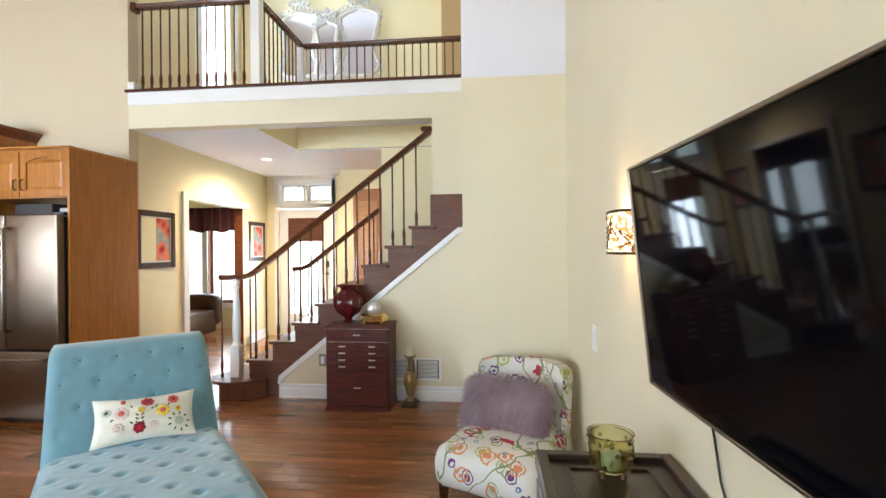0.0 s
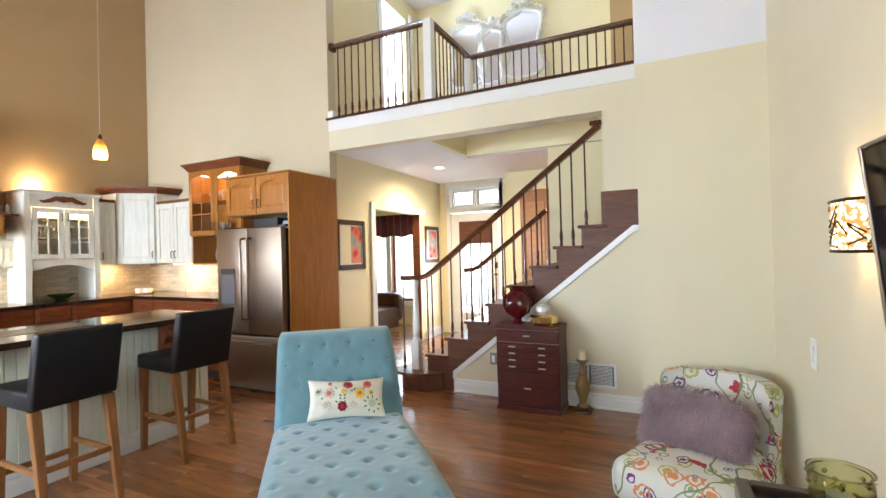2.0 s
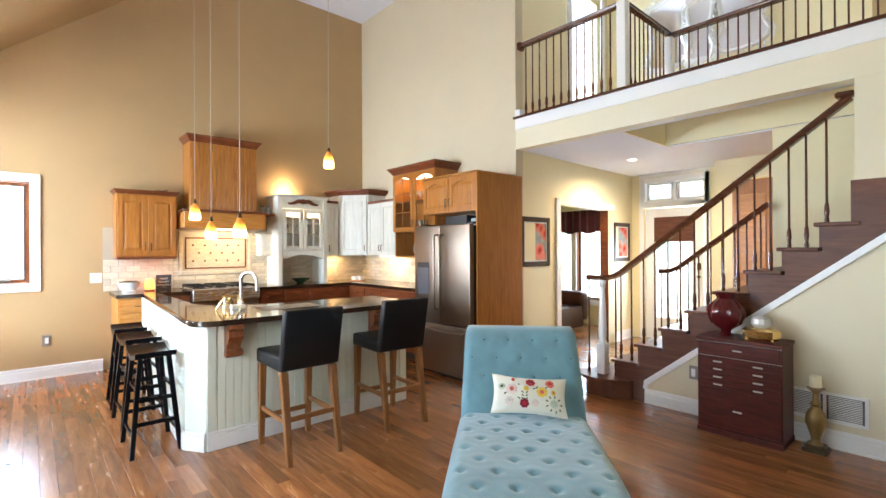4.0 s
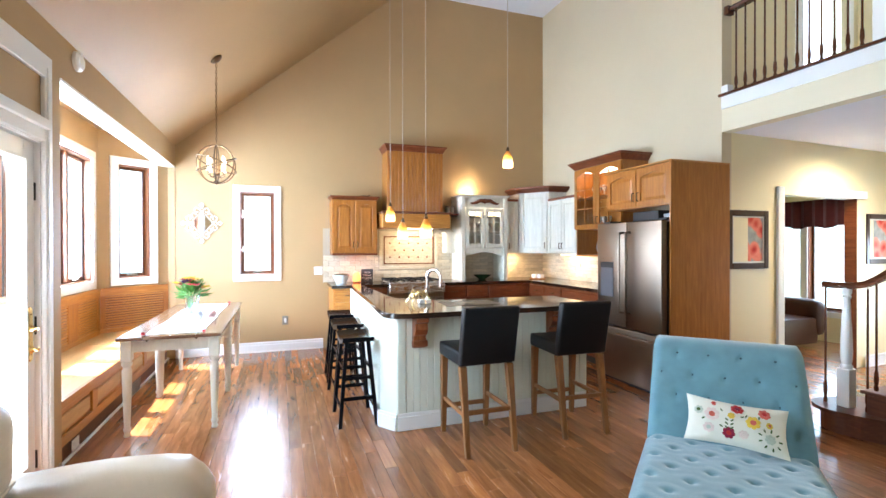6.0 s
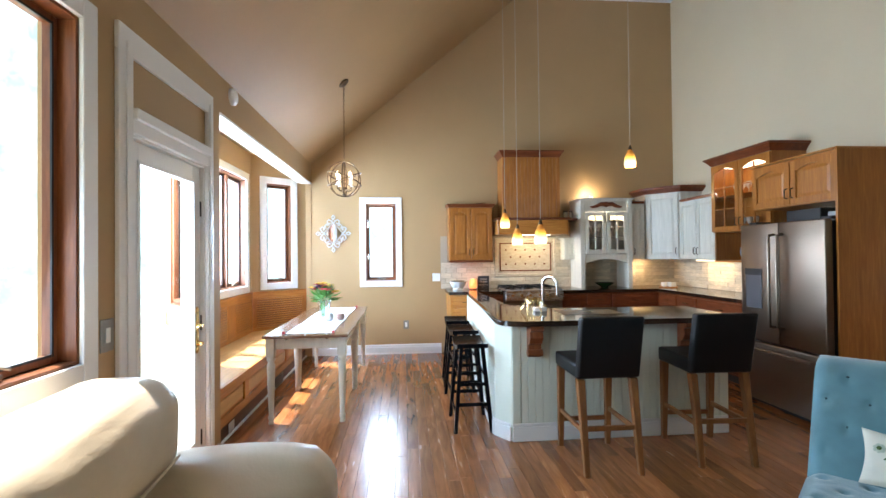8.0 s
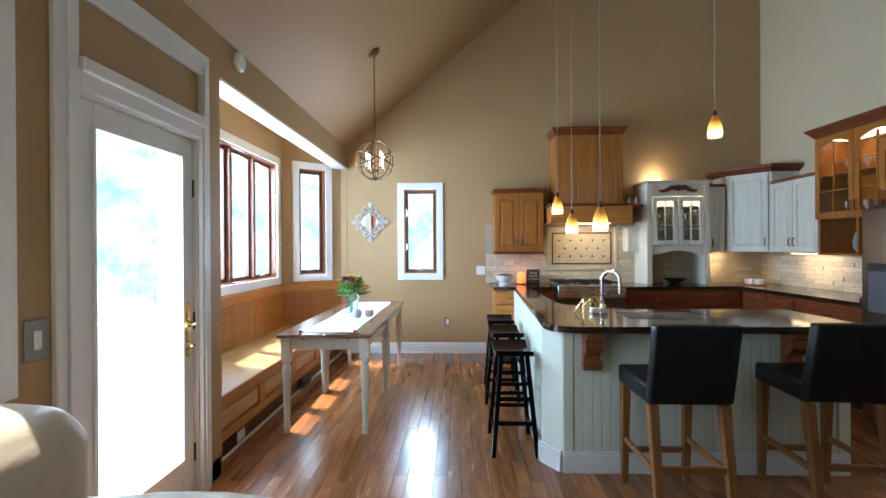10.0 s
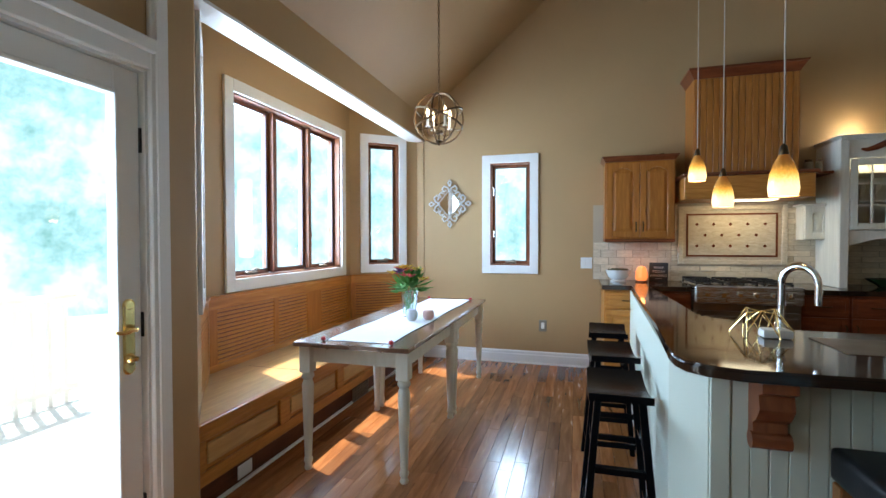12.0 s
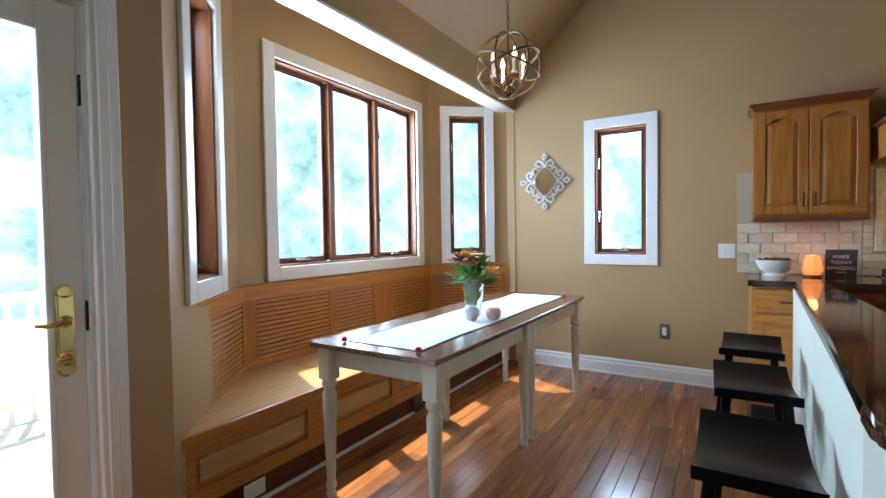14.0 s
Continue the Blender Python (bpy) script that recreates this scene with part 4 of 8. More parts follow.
# white spice cabinet, hutch, and cabinets up to the corner
c = thing("spice_cabinet", "small cream wall cabinet beside the stove", "cabinet", pose(XW, 2.60, 0, 0, 0, 90), G)
part("body", bx(0, -0.16, 1.34, 0.20, -0.002, 1.64), M_WHITECAB, c)
cab_door(c, 0.006, 1.345, 0.194, 1.635, -0.16, M_WHITECAB)
part("shelf", bx(-0.03, -0.2, 1.64, 0.23, -0.002, 1.66, bevel=0.005), M_WHITECAB, c)
hu = thing("hutch", "whitewashed hutch with glazed doors, arch and carved ornament", "hutch", pose(XW, 2.755, 0.932, 0, 0, 90))
part("side_panel", bx(0.0, -0.40, 0, 0.05, -0.002, 0.46), M_WHITECAB, hu)
part("side_panel", bx(0.71, -0.40, 0, 0.76, -0.002, 0.46), M_WHITECAB, hu)
mm = Matrix(((1, 0, 0, 0), (0, 0, 1, 0), (0, 1, 0, 0), (0, 0, 0, 1)))
arch = [(0.05, 0.46), (0.05, 0.34)] + [(0.09 + 0.58 * k / 12, 0.36 + 0.06 * math.sin(math.pi * k / 12)) for k in range(13)] + [(0.71, 0.34), (0.71, 0.46)]
part("arch_rail", prism(arch, -0.40, -0.375, m=mm), M_WHITECAB, hu)
for x0 in (0.0, 0.695):
    part("post", bx(x0, -0.42, 0, x0 + 0.065, -0.4005, 1.24, bevel=0.004), M_WHITECAB, hu)
for nm, dims in (("bottom_board", (0.0, -0.40, 0.46, 0.76, -0.002, 0.48)), ("side_board", (0.0, -0.40, 0.48, 0.03, -0.002, 1.24)), ("side_board", (0.73, -0.40, 0.48, 0.76, -0.002, 1.24)), ("top_board", (0.03, -0.40, 1.22, 0.73, -0.002, 1.24)),
                 ("back_board", (0.03, -0.02, 0.48, 0.73, -0.003, 1.22)), ("shelf", (0.03, -0.36, 0.73, 0.73, -0.02, 0.742)), ("shelf", (0.03, -0.36, 0.96, 0.73, -0.02, 0.972))):
    part(nm, bx(*dims), M_WHITECAB, hu)
cab_door(hu, 0.07, 0.49, 0.376, 1.08, -0.402, M_WHITECAB, glazed=True, handle="r")
cab_door(hu, 0.384, 0.49, 0.69, 1.08, -0.402, M_WHITECAB, glazed=True, handle="l")
part("frieze", bx(0.066, -0.405, 1.085, 0.694, -0.382, 1.24), M_WHITECAB, hu)
crown(hu, 0.005, 0.755, 1.24, 0.43, M_WHITECAB, 0.028, 0.035, "whitewashed cornice")
bm = bmesh.new()
for s in (-1, 1):
    tube([(0.38 + s * 0.01, -0.42, 1.185), (0.38 + s * 0.08, -0.425, 1.195), (0.38 + s * 0.14, -0.42, 1.165), (0.38 + s * 0.20, -0.42, 1.15), (0.38 + s * 0.235, -0.415, 1.16)], 0.02, 6, bm, radii=[0.034, 0.030, 0.026, 0.018, 0.008])
lathe([(0, -0.04), (0.04, -0.01), (0.03, 0.03), (0, 0.045)], 8, (0.38, -0.42, 1.185), bm, 0.4)
part("carving", bm, M_CHERRY, hu, "dark carved leaf ornament", True)
part("cabinet_light", bx(0.06, -0.33, 1.17, 0.70, -0.08, 1.215), glow("hutch_lamp", (1, 0.86, 0.62), 16), hu, "glowing strip inside")
gl = mesh_of(lathe([(0.0, 0), (0.028, 0), (0.006, 0.01), (0.005, 0.06), (0.03, 0.10), (0.032, 0.14), (0.028, 0.15)], 12), paint("glassware", (0.55, 0.5, 0.42), 0.12), True)
for k in range(10):
    o = new("goblet", gl)
    o.matrix_basis = pose(XW + 0.12 + 0.09 * (k % 2), 2.885 + 0.11 * (k // 2), 0.932 + (0.742 if k % 2 else 0.972))
    tagged(o, "clear stemmed goblet behind the hutch doors", "glass", "goblets in the hutch")
bowl = thing("green_bowl", "dark green glazed bowl in the hutch arch", "bowl", pose(XW + 0.22, 3.18, 0.932))
part("bowl", lathe([(0, 0), (0.05, 0), (0.055, 0.01), (0.13, 0.06), (0.135, 0.07), (0.125, 0.068), (0.05, 0.02), (0, 0.018)], 24), paint("green_glaze", (0.02, 0.05, 0.02), 0.2), bowl, "", True)

c = thing("wall_cabinet", "narrow whitewashed wall cabinet with one door", "cabinet", pose(XW, 3.55, 0, 0, 0, 90), G)
part("body", bx(0, -0.31, 1.335, 0.20, -0.002, 2.14), M_WHITECAB, c)
cab_door(c, 0.006, 1.345, 0.194, 2.13, -0.31, M_WHITECAB, handle="l")
part("crown", bx(-0.01, -0.335, 2.14, 0.20, -0.003, 2.175, bevel=0.006), M_CHERRY, c, "dark narrow top moulding")
# diagonal corner cabinet
c = thing("corner_cabinet", "tall whitewashed diagonal corner cabinet with dark crown", "cabinet", pose(XW, YN, 0), G)
pts = [(0.002, -0.002), (0.002, -0.62), (0.31, -0.62), (0.68, -0.31), (0.68, -0.002)]
part("body", prism(pts, 1.335, 2.27), M_WHITECAB, c)
dm = pose(0.31, -0.62, 0, 0, 0, math.degrees(math.atan2(0.31, 0.37)))
door_c = cab_door(c, 0.03, 1.35, 0.452, 2.25, -0.001, M_WHITECAB, handle="r")
door_c.matrix_basis = dm
bm = bmesh.new()
cr = [(0.004, -0.64), (0.33, -0.64), (0.70, -0.325), (0.70, -0.004)]
cr2 = [(0.004, -0.71), (0.36, -0.71), (0.77, -0.37), (0.77, -0.004)]
r0 = [bm.verts.new((x, y, 2.27)) for x, y in cr]
r1 = [bm.verts.new((x, y, 2.32)) for x, y in cr2]
r2 = [bm.verts.new((x, y, 2.35)) for x, y in cr2]
b0 = bm.verts.new((0.004, -0.004, 2.27)); b2 = bm.verts.new((0.004, -0.004, 2.35))
for a, b in ((r0, r1), (r1, r2)):
    for k in range(3):
        bm.faces.new((a[k], a[k + 1], b[k + 1], b[k]))
bm.faces.new([b0] + r0)
bm.faces.new([b2] + r2)
part("crown", bm, M_CHERRY, c, "dark crown moulding")
# two-door white cabinet on the north wall
c = thing("wall_cabinet", "whitewashed wall cabinet with two doors beside the corner", "cabinet", pose(-5.865, YN, 0), G)
part("body", bx(0, -0.31, 1.335, 0.72, -0.002, 2.12), M_WHITECAB, c)
cab_door(c, 0.008, 1.345, 0.355, 2.11, -0.31, M_WHITECAB, handle="r")
cab_door(c, 0.363, 1.345, 0.712, 2.11, -0.31, M_WHITECAB, handle="l")
part("crown", bx(0.0, -0.335, 2.12, 0.72, -0.003, 2.155, bevel=0.006), M_CHERRY, c, "dark narrow top moulding")
ul = thing("under_cabinet_light", "warm under-cabinet light strip above the worktop", "light", pose(-5.865, YN, 1.315))
part("housing", bx(0.15, -0.22, 0.004, 0.60, -0.14, 0.02), M_TRIM, ul)
part("lens", bx(0.17, -0.21, -0.002, 0.58, -0.15, 0.0035), glow("warm_strip", (1, 0.72, 0.38), 10), ul, "glowing lens")
# oak glass cabinet with plate shelf
c = thing("glass_cabinet", "honey oak cabinet with arched glass doors and a lit inside", "cabinet", pose(-5.10, YN, 0), G)
part("body", boxes([(0, -0.38, 1.66, 0.02, -0.002, 2.46), (0.90, -0.38, 1.66, 0.92, -0.002, 2.46), (0.02, -0.38, 1.66, 0.90, -0.002, 1.68), (0.02, -0.38, 2.44, 0.90, -0.002, 2.46), (0.02, -0.02, 1.68, 0.90, -0.003, 2.44), (0.02, -0.34, 2.08, 0.90, -0.02, 2.09), (0.45, -0.38, 1.68, 0.47, -0.36, 2.44)]), M_OAK, c)
cab_door(c, 0.006, 1.67, 0.456, 2.45, -0.381, M_OAK, True, "r", glazed=True)
cab_door(c, 0.464, 1.67, 0.914, 2.45, -0.381, M_OAK, True, "l", glazed=True)
crown(c, 0, 0.92, 2.46, 0.40, M_CHERRY, 0.06, 0.09)
part("plate_shelf", boxes([(0, -0.36, 1.33, 0.02, -0.002, 1.66), (0.44, -0.36, 1.33, 0.46, -0.002, 1.66), (0.90, -0.36, 1.33, 0.92, -0.002, 1.66), (0.0, -0.37, 1.31, 0.92, -0.002, 1.33)], 0.002), M_OAK, c)
part("cabinet_light", bx(0.1, -0.3, 2.42, 0.8, -0.1, 2.438), glow("glass_cab_lamp", (1, 0.82, 0.58), 7), c, "glowing strip inside")
for k in range(8):
    o = new("goblet", gl)
    o.matrix_basis = pose(-4.98 + 0.10 * (k % 4), YN - 0.16, 1.68 if k < 4 else 2.09)
    tagged(o, "clear stemmed goblet in the lit oak cabinet", "glass", "goblets in the oak cabinet")
o = solid("plate", lathe([(0, 0), (0.06, 0), (0.13, 0.02), (0.13, 0.026), (0.06, 0.008), (0, 0.008)], 28), paint("grey_plate", (0.30, 0.32, 0.34), 0.25, 0.2, 20), "grey patterned plate standing on the plate shelf", "plate", "thing")
o.matrix_basis = pose(-4.88, YN - 0.08, 1.332 + 0.125, 78)
# refrigerator enclosure and refrigerator
c = thing("fridge_cabinet", "honey oak refrigerator surround with two arched doors above", "cabinet", pose(-4.19, YN, 0))
part("side_panel", bx(1.06, -0.74, 0, 1.08, -0.002, 2.235), M_OAK, c)
part("side_panel", bx(0.0, -0.62, 0, 0.018, -0.002, 1.62), M_OAK, c)
part("body", bx(0.15, -0.70, 1.83, 1.06, -0.002, 2.235), M_OAK, c)
cab_door(c, 0.16, 1.84, 0.60, 2.215, -0.70, M_OAK, True, "r")
cab_door(c, 0.61, 1.84, 1.052, 2.215, -0.70, M_OAK, True, "l")
part("cornice", bx(0.14, -0.75, 2.2355, 1.085, -0.003, 2.25, bevel=0.003), M_OAKH, c)
f = thing("refrigerator", "stainless steel french door refrigerator with bottom freezer", "refrigerator", pose(-4.065, YN - 0.05, -0.03))
part("body", bx(0.01, -0.70, 0.09, 0.92, 0, 1.70), M_DARK, f, "dark grey cabinet")
for x0, x1, nm in ((0.005, 0.462, "french_door"), (0.468, 0.925, "french_door")):
    part(nm, bx(x0, -0.775, 0.63, x1, -0.705, 1.715, bevel=0.012, seg=3), M_STEEL, f, "", True)
part("freezer_drawer", bx(0.005, -0.775, 0.075, 0.925, -0.705, 0.615, bevel=0.012, seg=3), M_STEEL, f, "", True)
for hx in (0.42, 0.51):
    part("handle", tube([(hx, -0.775, 0.78), (hx, -0.83, 0.79), (hx, -0.835, 0.85), (hx, -0.835, 1.55), (hx, -0.83, 1.60), (hx, -0.775, 1.61)], 0.013, 10), M_STEEL, f, "stainless bar handle", True)
part("handle", tube([(0.08, -0.775, 0.56), (0.09, -0.83, 0.56), (0.84, -0.83, 0.56), (0.85, -0.775, 0.56)], 0.013, 10), M_STEEL, f, "stainless bar handle", True)
part("dispenser", bx(0.07, -0.782, 0.93, 0.27, -0.772, 1.30, bevel=0.004), paint("dispenser_grey", (0.09, 0.09, 0.10), 0.35), f, "grey water dispenser")
part("dispenser_panel", bx(0.07, -0.785, 1.24, 0.27, -0.783, 1.30), M_DARK, f, "black control strip")
for hx in (0.02, 0.81):
    part("hinge_cover", bx(hx, -0.70, 1.715, hx + 0.10, -0.55, 1.74, bevel=0.005), M_DARK, f)
part("toe_grille", bx(0.02, -0.70, 0.03, 0.91, -0.55, 0.0895), M_DARK, f)
bx_ = thing("storage_box", "dark box stored on top of the refrigerator", "box", pose(-3.80, YN - 0.45, 1.672))
part("box", bx(0, -0.12, 0, 0.36, 0.12, 0.13, bevel=0.006), M_DARK, bx_)
bx_ = thing("basket", "grey box stored on top of the refrigerator", "box", pose(-3.38, YN - 0.45, 1.672))
part("box", bx(0, -0.12, 0, 0.12, 0.12, 0.09, bevel=0.01), paint("grey_card", (0.3, 0.32, 0.33), 0.7), bx_)

# ---- base cabinets, worktops ----
GB = "kitchen base cabinets"


def base_unit(x, y, rz, w, depth, doors, drawers, mat, label, stack=False):
    e = thing("base_cabinet", label, "cabinet", pose(x, y, 0, 0, 0, rz), GB)
    part("body", bx(0.001, -depth, 0.10, w - 0.001, -0.002, 0.889), mat, e)
    part("toe_kick", bx(0.001, -depth + 0.06, 0, w - 0.001, -0.01, 0.0995), M_DARK, e)
    dw = w / max(1, doors)
    if stack:
        for z0, z1 in ((0.12, 0.40), (0.41, 0.68), (0.69, 0.87)):
            drawer(e, 0.01, z0, w - 0.01, z1, -depth, mat)
        return e
    for k in range(doors):
        drawer(e, k * dw + 0.01, 0.72, (k + 1) * dw - 0.01, 0.87, -depth, mat)
        cab_door(e, k * dw + 0.01, 0.12, (k + 1) * dw - 0.01, 0.705, -depth, mat, False, "r" if k % 2 == 0 else "l")
    return e


base_unit(XW, 0.88, 90, 0.40, 0.60, 1, 1, M_OAKH, "honey oak base cabinet with a drawer beside the window wall")
base_unit(XW, 1.28, 90, 0.32, 0.60, 1, 1, M_CHERRY, "red-brown base cabinet beside the stove")
base_unit(XW, 2.40, 90, 0.70, 0.60, 2, 2, M_CHERRY, "red-brown base cabinet under the hutch")
base_unit(XW, 3.10, 90, 0.68, 0.60, 0, 3, M_CHERRY, "red-brown drawer base under the hutch", True)
base_unit(-5.93, YN, 0, 0.85, 0.60, 2, 2, M_CHERRY, "red-brown base cabinet below the white wall cabinet")
base_unit(-5.08, YN, 0, 0.84, 0.60, 0, 3, M_CHERRY, "red-brown drawer base beside the refrigerator", True)
corner = thing("corner_base_cabinet", "red-brown base cabinet in the kitchen corner", "cabinet", pose(XW, YN, 0), GB)
part("body", bx(0.002, -0.61, 0.0, 0.61, -0.002, 0.889), M_CHERRY, corner)


def worktop(name, outline, label, hole=None):
    return solid(name, prism(outline, 0.89, 0.93), M_GRANITE, label, "worktop", "thing")


# stove: breaks the worktop between y 1.60 and 2.40
worktop("worktop", [(XW + 0.002, 0.86), (-5.92, 0.86), (-5.92, 1.598), (XW + 0.002, 1.598)], "dark polished granite worktop beside the window wall")
worktop("worktop", [(XW + 0.002, 2.402), (-5.92, 2.402), (-5.92, 3.76), (-4.24, 3.76), (-4.24, YN - 0.002), (XW + 0.002, YN - 0.002)], "dark polished granite worktop along the north corner")
# paler than the oven body: light from the hood is put into this steel
M_RANGE_LIT = metal("polished_range_steel", (0.62, 0.60, 0.57), 0.25, (1, 1, 40), 8)
st = thing("stove", "stainless gas range with black grates and front knobs", "stove", pose(XW, 1.602, 0, 0, 0, 90))
part("body", bx(0.002, -0.66, 0.02, 0.794, -0.03, 0.90, bevel=0.004), M_STEEL, st)
part("oven_door", bx(0.02, -0.70, 0.16, 0.776, -0.661, 0.74, bevel=0.008), M_STEEL, st)
part("oven_window", bx(0.12, -0.704, 0.28, 0.676, -0.7005, 0.60), M_DARK, st, "dark oven window")
part("control_panel", bx(0.002, -0.72, 0.80, 0.794, -0.661, 0.955, bevel=0.012), M_RANGE_LIT, st, "stainless control panel, hood light in its pale colour")
part("handle", tube([(0.06, -0.70, 0.70), (0.06, -0.745, 0.70), (0.736, -0.745, 0.70), (0.736, -0.70, 0.70)], 0.011, 8), M_STEEL, st)
for k in range(6):
    kn = part("knob", lathe([(0, 0), (0.024, 0), (0.021, 0.028), (0, 0.03)], 14), M_CHROME, st, "round steel knob", True)
    kn.matrix_basis = Matrix.Translation((0.09 + 0.122 * k, -0.72, 0.885)) @ Euler((radians(90), 0, 0)).to_matrix().to_4x4()
part("cooktop", bx(0.01, -0.655, 0.90, 0.786, -0.04, 0.938), M_RANGE_LIT, st, "stainless cooktop")
G0 = 0.026
for gx in (0.03, 0.285, 0.54):
    bars = []
    for t in (0.0, 0.1, 0.2):
        bars.append((gx + t, -0.62, 0.93 + G0, gx + t + 0.014, -0.06, 0.945 + G0))
    for t in (-0.60, -0.46, -0.34, -0.20, -0.08):
        bars.append((gx, t, 0.9455 + G0, gx + 0.214, t + 0.014, 0.957 + G0))
    for t in (-0.61, -0.08):
        for q in (0.0, 0.2):
            bars.append((gx + q, t, 0.912 + G0, gx + q + 0.012, t + 0.012, 0.93 + G0))
    part("grate", boxes(bars), M_DARK, st, "black cast grate")
for ax, ay in ((0.16, -0.2), (0.16, -0.47), (0.42, -0.33), (0.66, -0.2), (0.66, -0.47)):
    part("burner", lathe([(0, 0), (0.04, 0), (0.04, 0.012), (0, 0.014)], 14, (ax, ay, 0.938)), M_BRONZE, st)

# peninsula: beadboard outside, granite top with a clipped corner
pen = thing("peninsula", "pale green beadboard peninsula with white base trim", "kitchen island", pose(0, 0, 0))
body = [(-5.93, 1.22), (-5.93, 1.10), (-3.42, 0.98), (-3.27, 1.08), (-3.27, 2.82), (-3.88, 2.82), (-3.88, 1.50), (-4.25, 1.22)]
part("body", prism(body, 0, 0.889), M_BEAD, pen)


def beads(a, b, name="board", mat=None, w=0.058, z0=0.0, z1=0.889, hold=None):
    n = max(1, round((Vector(b) - Vector(a)).length / w))
    ww = (Vector(b) - Vector(a)).length / n
    me = mesh_of(bx(0.0012, -0.008, z0, ww - 0.0012, -0.0005, z1, bevel=0.0022), mat or M_BEAD)
    for k in range(n):
        o = new(name, me)
        o.parent = hold or pen
        p = along(a, b, ww * k)
        o.matrix_basis = pose(p[0], p[1], 0, 0, 0, heading(a, b))


beads((-3.27, 1.15), (-3.27, 2.75))
for (a, b) in (((-5.93, 1.10), (-3.42, 0.98)), ((-3.42, 0.98), (-3.27, 1.08)), ((-3.27, 1.08), (-3.27, 2.82))):
    m = pose(a[0], a[1], 0, 0, 0, heading(a, b))
    ln = math.hypot(b[0] - a[0], b[1] - a[1])
    bt = part("base_trim", boxes([(0, -0.022, 0, ln, -0.0085, 0.11), (0, -0.017, 0.11, ln, -0.0085, 0.135)], 0.003), M_TRIM, pen, "white base trim")
    bt.matrix_basis = m
part("corner_board", boxes([(-3.278, 2.755, 0.135, -3.258, 2.825, 0.889)], 0.002), M_BEAD, pen)
part("corner_board", boxes([(-3.278, 1.085, 0.135, -3.258, 1.145, 0.889)], 0.002), M_BEAD, pen)
for k in range(2):
    d = cab_door(pen, 0.01 + 0.56 * k, 0.12, 0.56 + 0.56 * k, 0.87, -0.002, M_OAKH, False, "r")
    d.matrix_basis = pose(-3.882, 2.81, 0, 0, 0, -90)
top = [(-5.917, 1.27), (-5.917, 1.10), (-4.2, 1.03), (-3.47, 0.99), (-3.38, 0.968), (-3.29, 0.965), (-3.21, 0.99), (-3.155, 1.05), (-3.125, 1.15), (-3.12, 2.88), (-3.90, 2.88), (-3.92, 1.53), (-4.28, 1.27)]
bm = prism(top, 0.89, 0.93)
bmesh.ops.bevel(bm, geom=[e for e in bm.edges if abs(e.verts[0].co.z - e.verts[1].co.z) < 1e-4], offset=0.010, segments=2, affect="EDGES")
solid("worktop", bm, M_GRANITE, "dark polished granite worktop on the peninsula", "worktop", "thing", True)
for cy in (1.25, 2.46):
    cb = thing("corbel", "carved red-brown wooden corbel under the worktop", "corbel", pose(-3.27, cy, 0.88), "corbels of the peninsula")
    prof = [(0, 0), (0.20, 0), (0.20, -0.03), (0.15, -0.045), (0.165, -0.09), (0.12, -0.13), (0.075, -0.15), (0.085, -0.20), (0.04, -0.245), (0.012, -0.23), (0, -0.20)]
    cm = Matrix(((0.66, 0, 0, 0.002), (0, 0, 1, 0), (0, 1, 0, 0.008), (0, 0, 0, 1)))
    bm = prism(prof, -0.05, 0.05, m=cm)
    part("bracket", bm, M_STOOLWOOD_RED, cb)
    part("scroll", lathe([(0, -0.058), (0.028, -0.058), (0.028, 0.058), (0, 0.058)], 14), M_STOOLWOOD_RED, cb).matrix_basis = Matrix.Translation((0.05, 0, -0.20)) @ Euler((radians(90), 0, 0)).to_matrix().to_4x4()
# sink and faucet
sk = thing("sink", "stainless undermount kitchen sink in the peninsula worktop", "sink", pose(-3.60, 1.82, 0.93))
part("basin", bx(-0.15, -0.25, 0.0005, 0.15, 0.25, 0.003, bevel=0.001), M_STEEL, sk, "steel basin")
part("drain", lathe([(0, 0.0032), (0.04, 0.0032), (0.038, 0.005), (0, 0.005)], 18), M_CHROME, sk, "round drain")
fa = thing("faucet", "chrome gooseneck kitchen faucet on the peninsula worktop", "faucet", pose(-3.83, 1.50, 0.932, 0, 0, 55) @ Matrix.Diagonal((0.74, 0.74, 0.90, 1)))
part("spout", tube([(0, 0, 0)] + [(0, 0, 0.24)] + [(0.09 - 0.09 * math.cos(a), -0.02 * math.sin(a / 2), 0.24 + 0.09 * math.sin(a)) for a in [math.pi * k / 10 for k in range(1, 11)]] + [(0.18, -0.02, 0.15)], 0.019, 14), M_CHROME, fa, "", True)
part("base", lathe([(0, 0), (0.03, 0), (0.028, 0.02), (0.018, 0.05), (0, 0.05)], 18), M_CHROME, fa, "", True)
part("lever", tube([(0, 0.0, 0.10), (0, 0.05, 0.115), (0, 0.09, 0.14)], 0.007, 8), M_CHROME, fa)
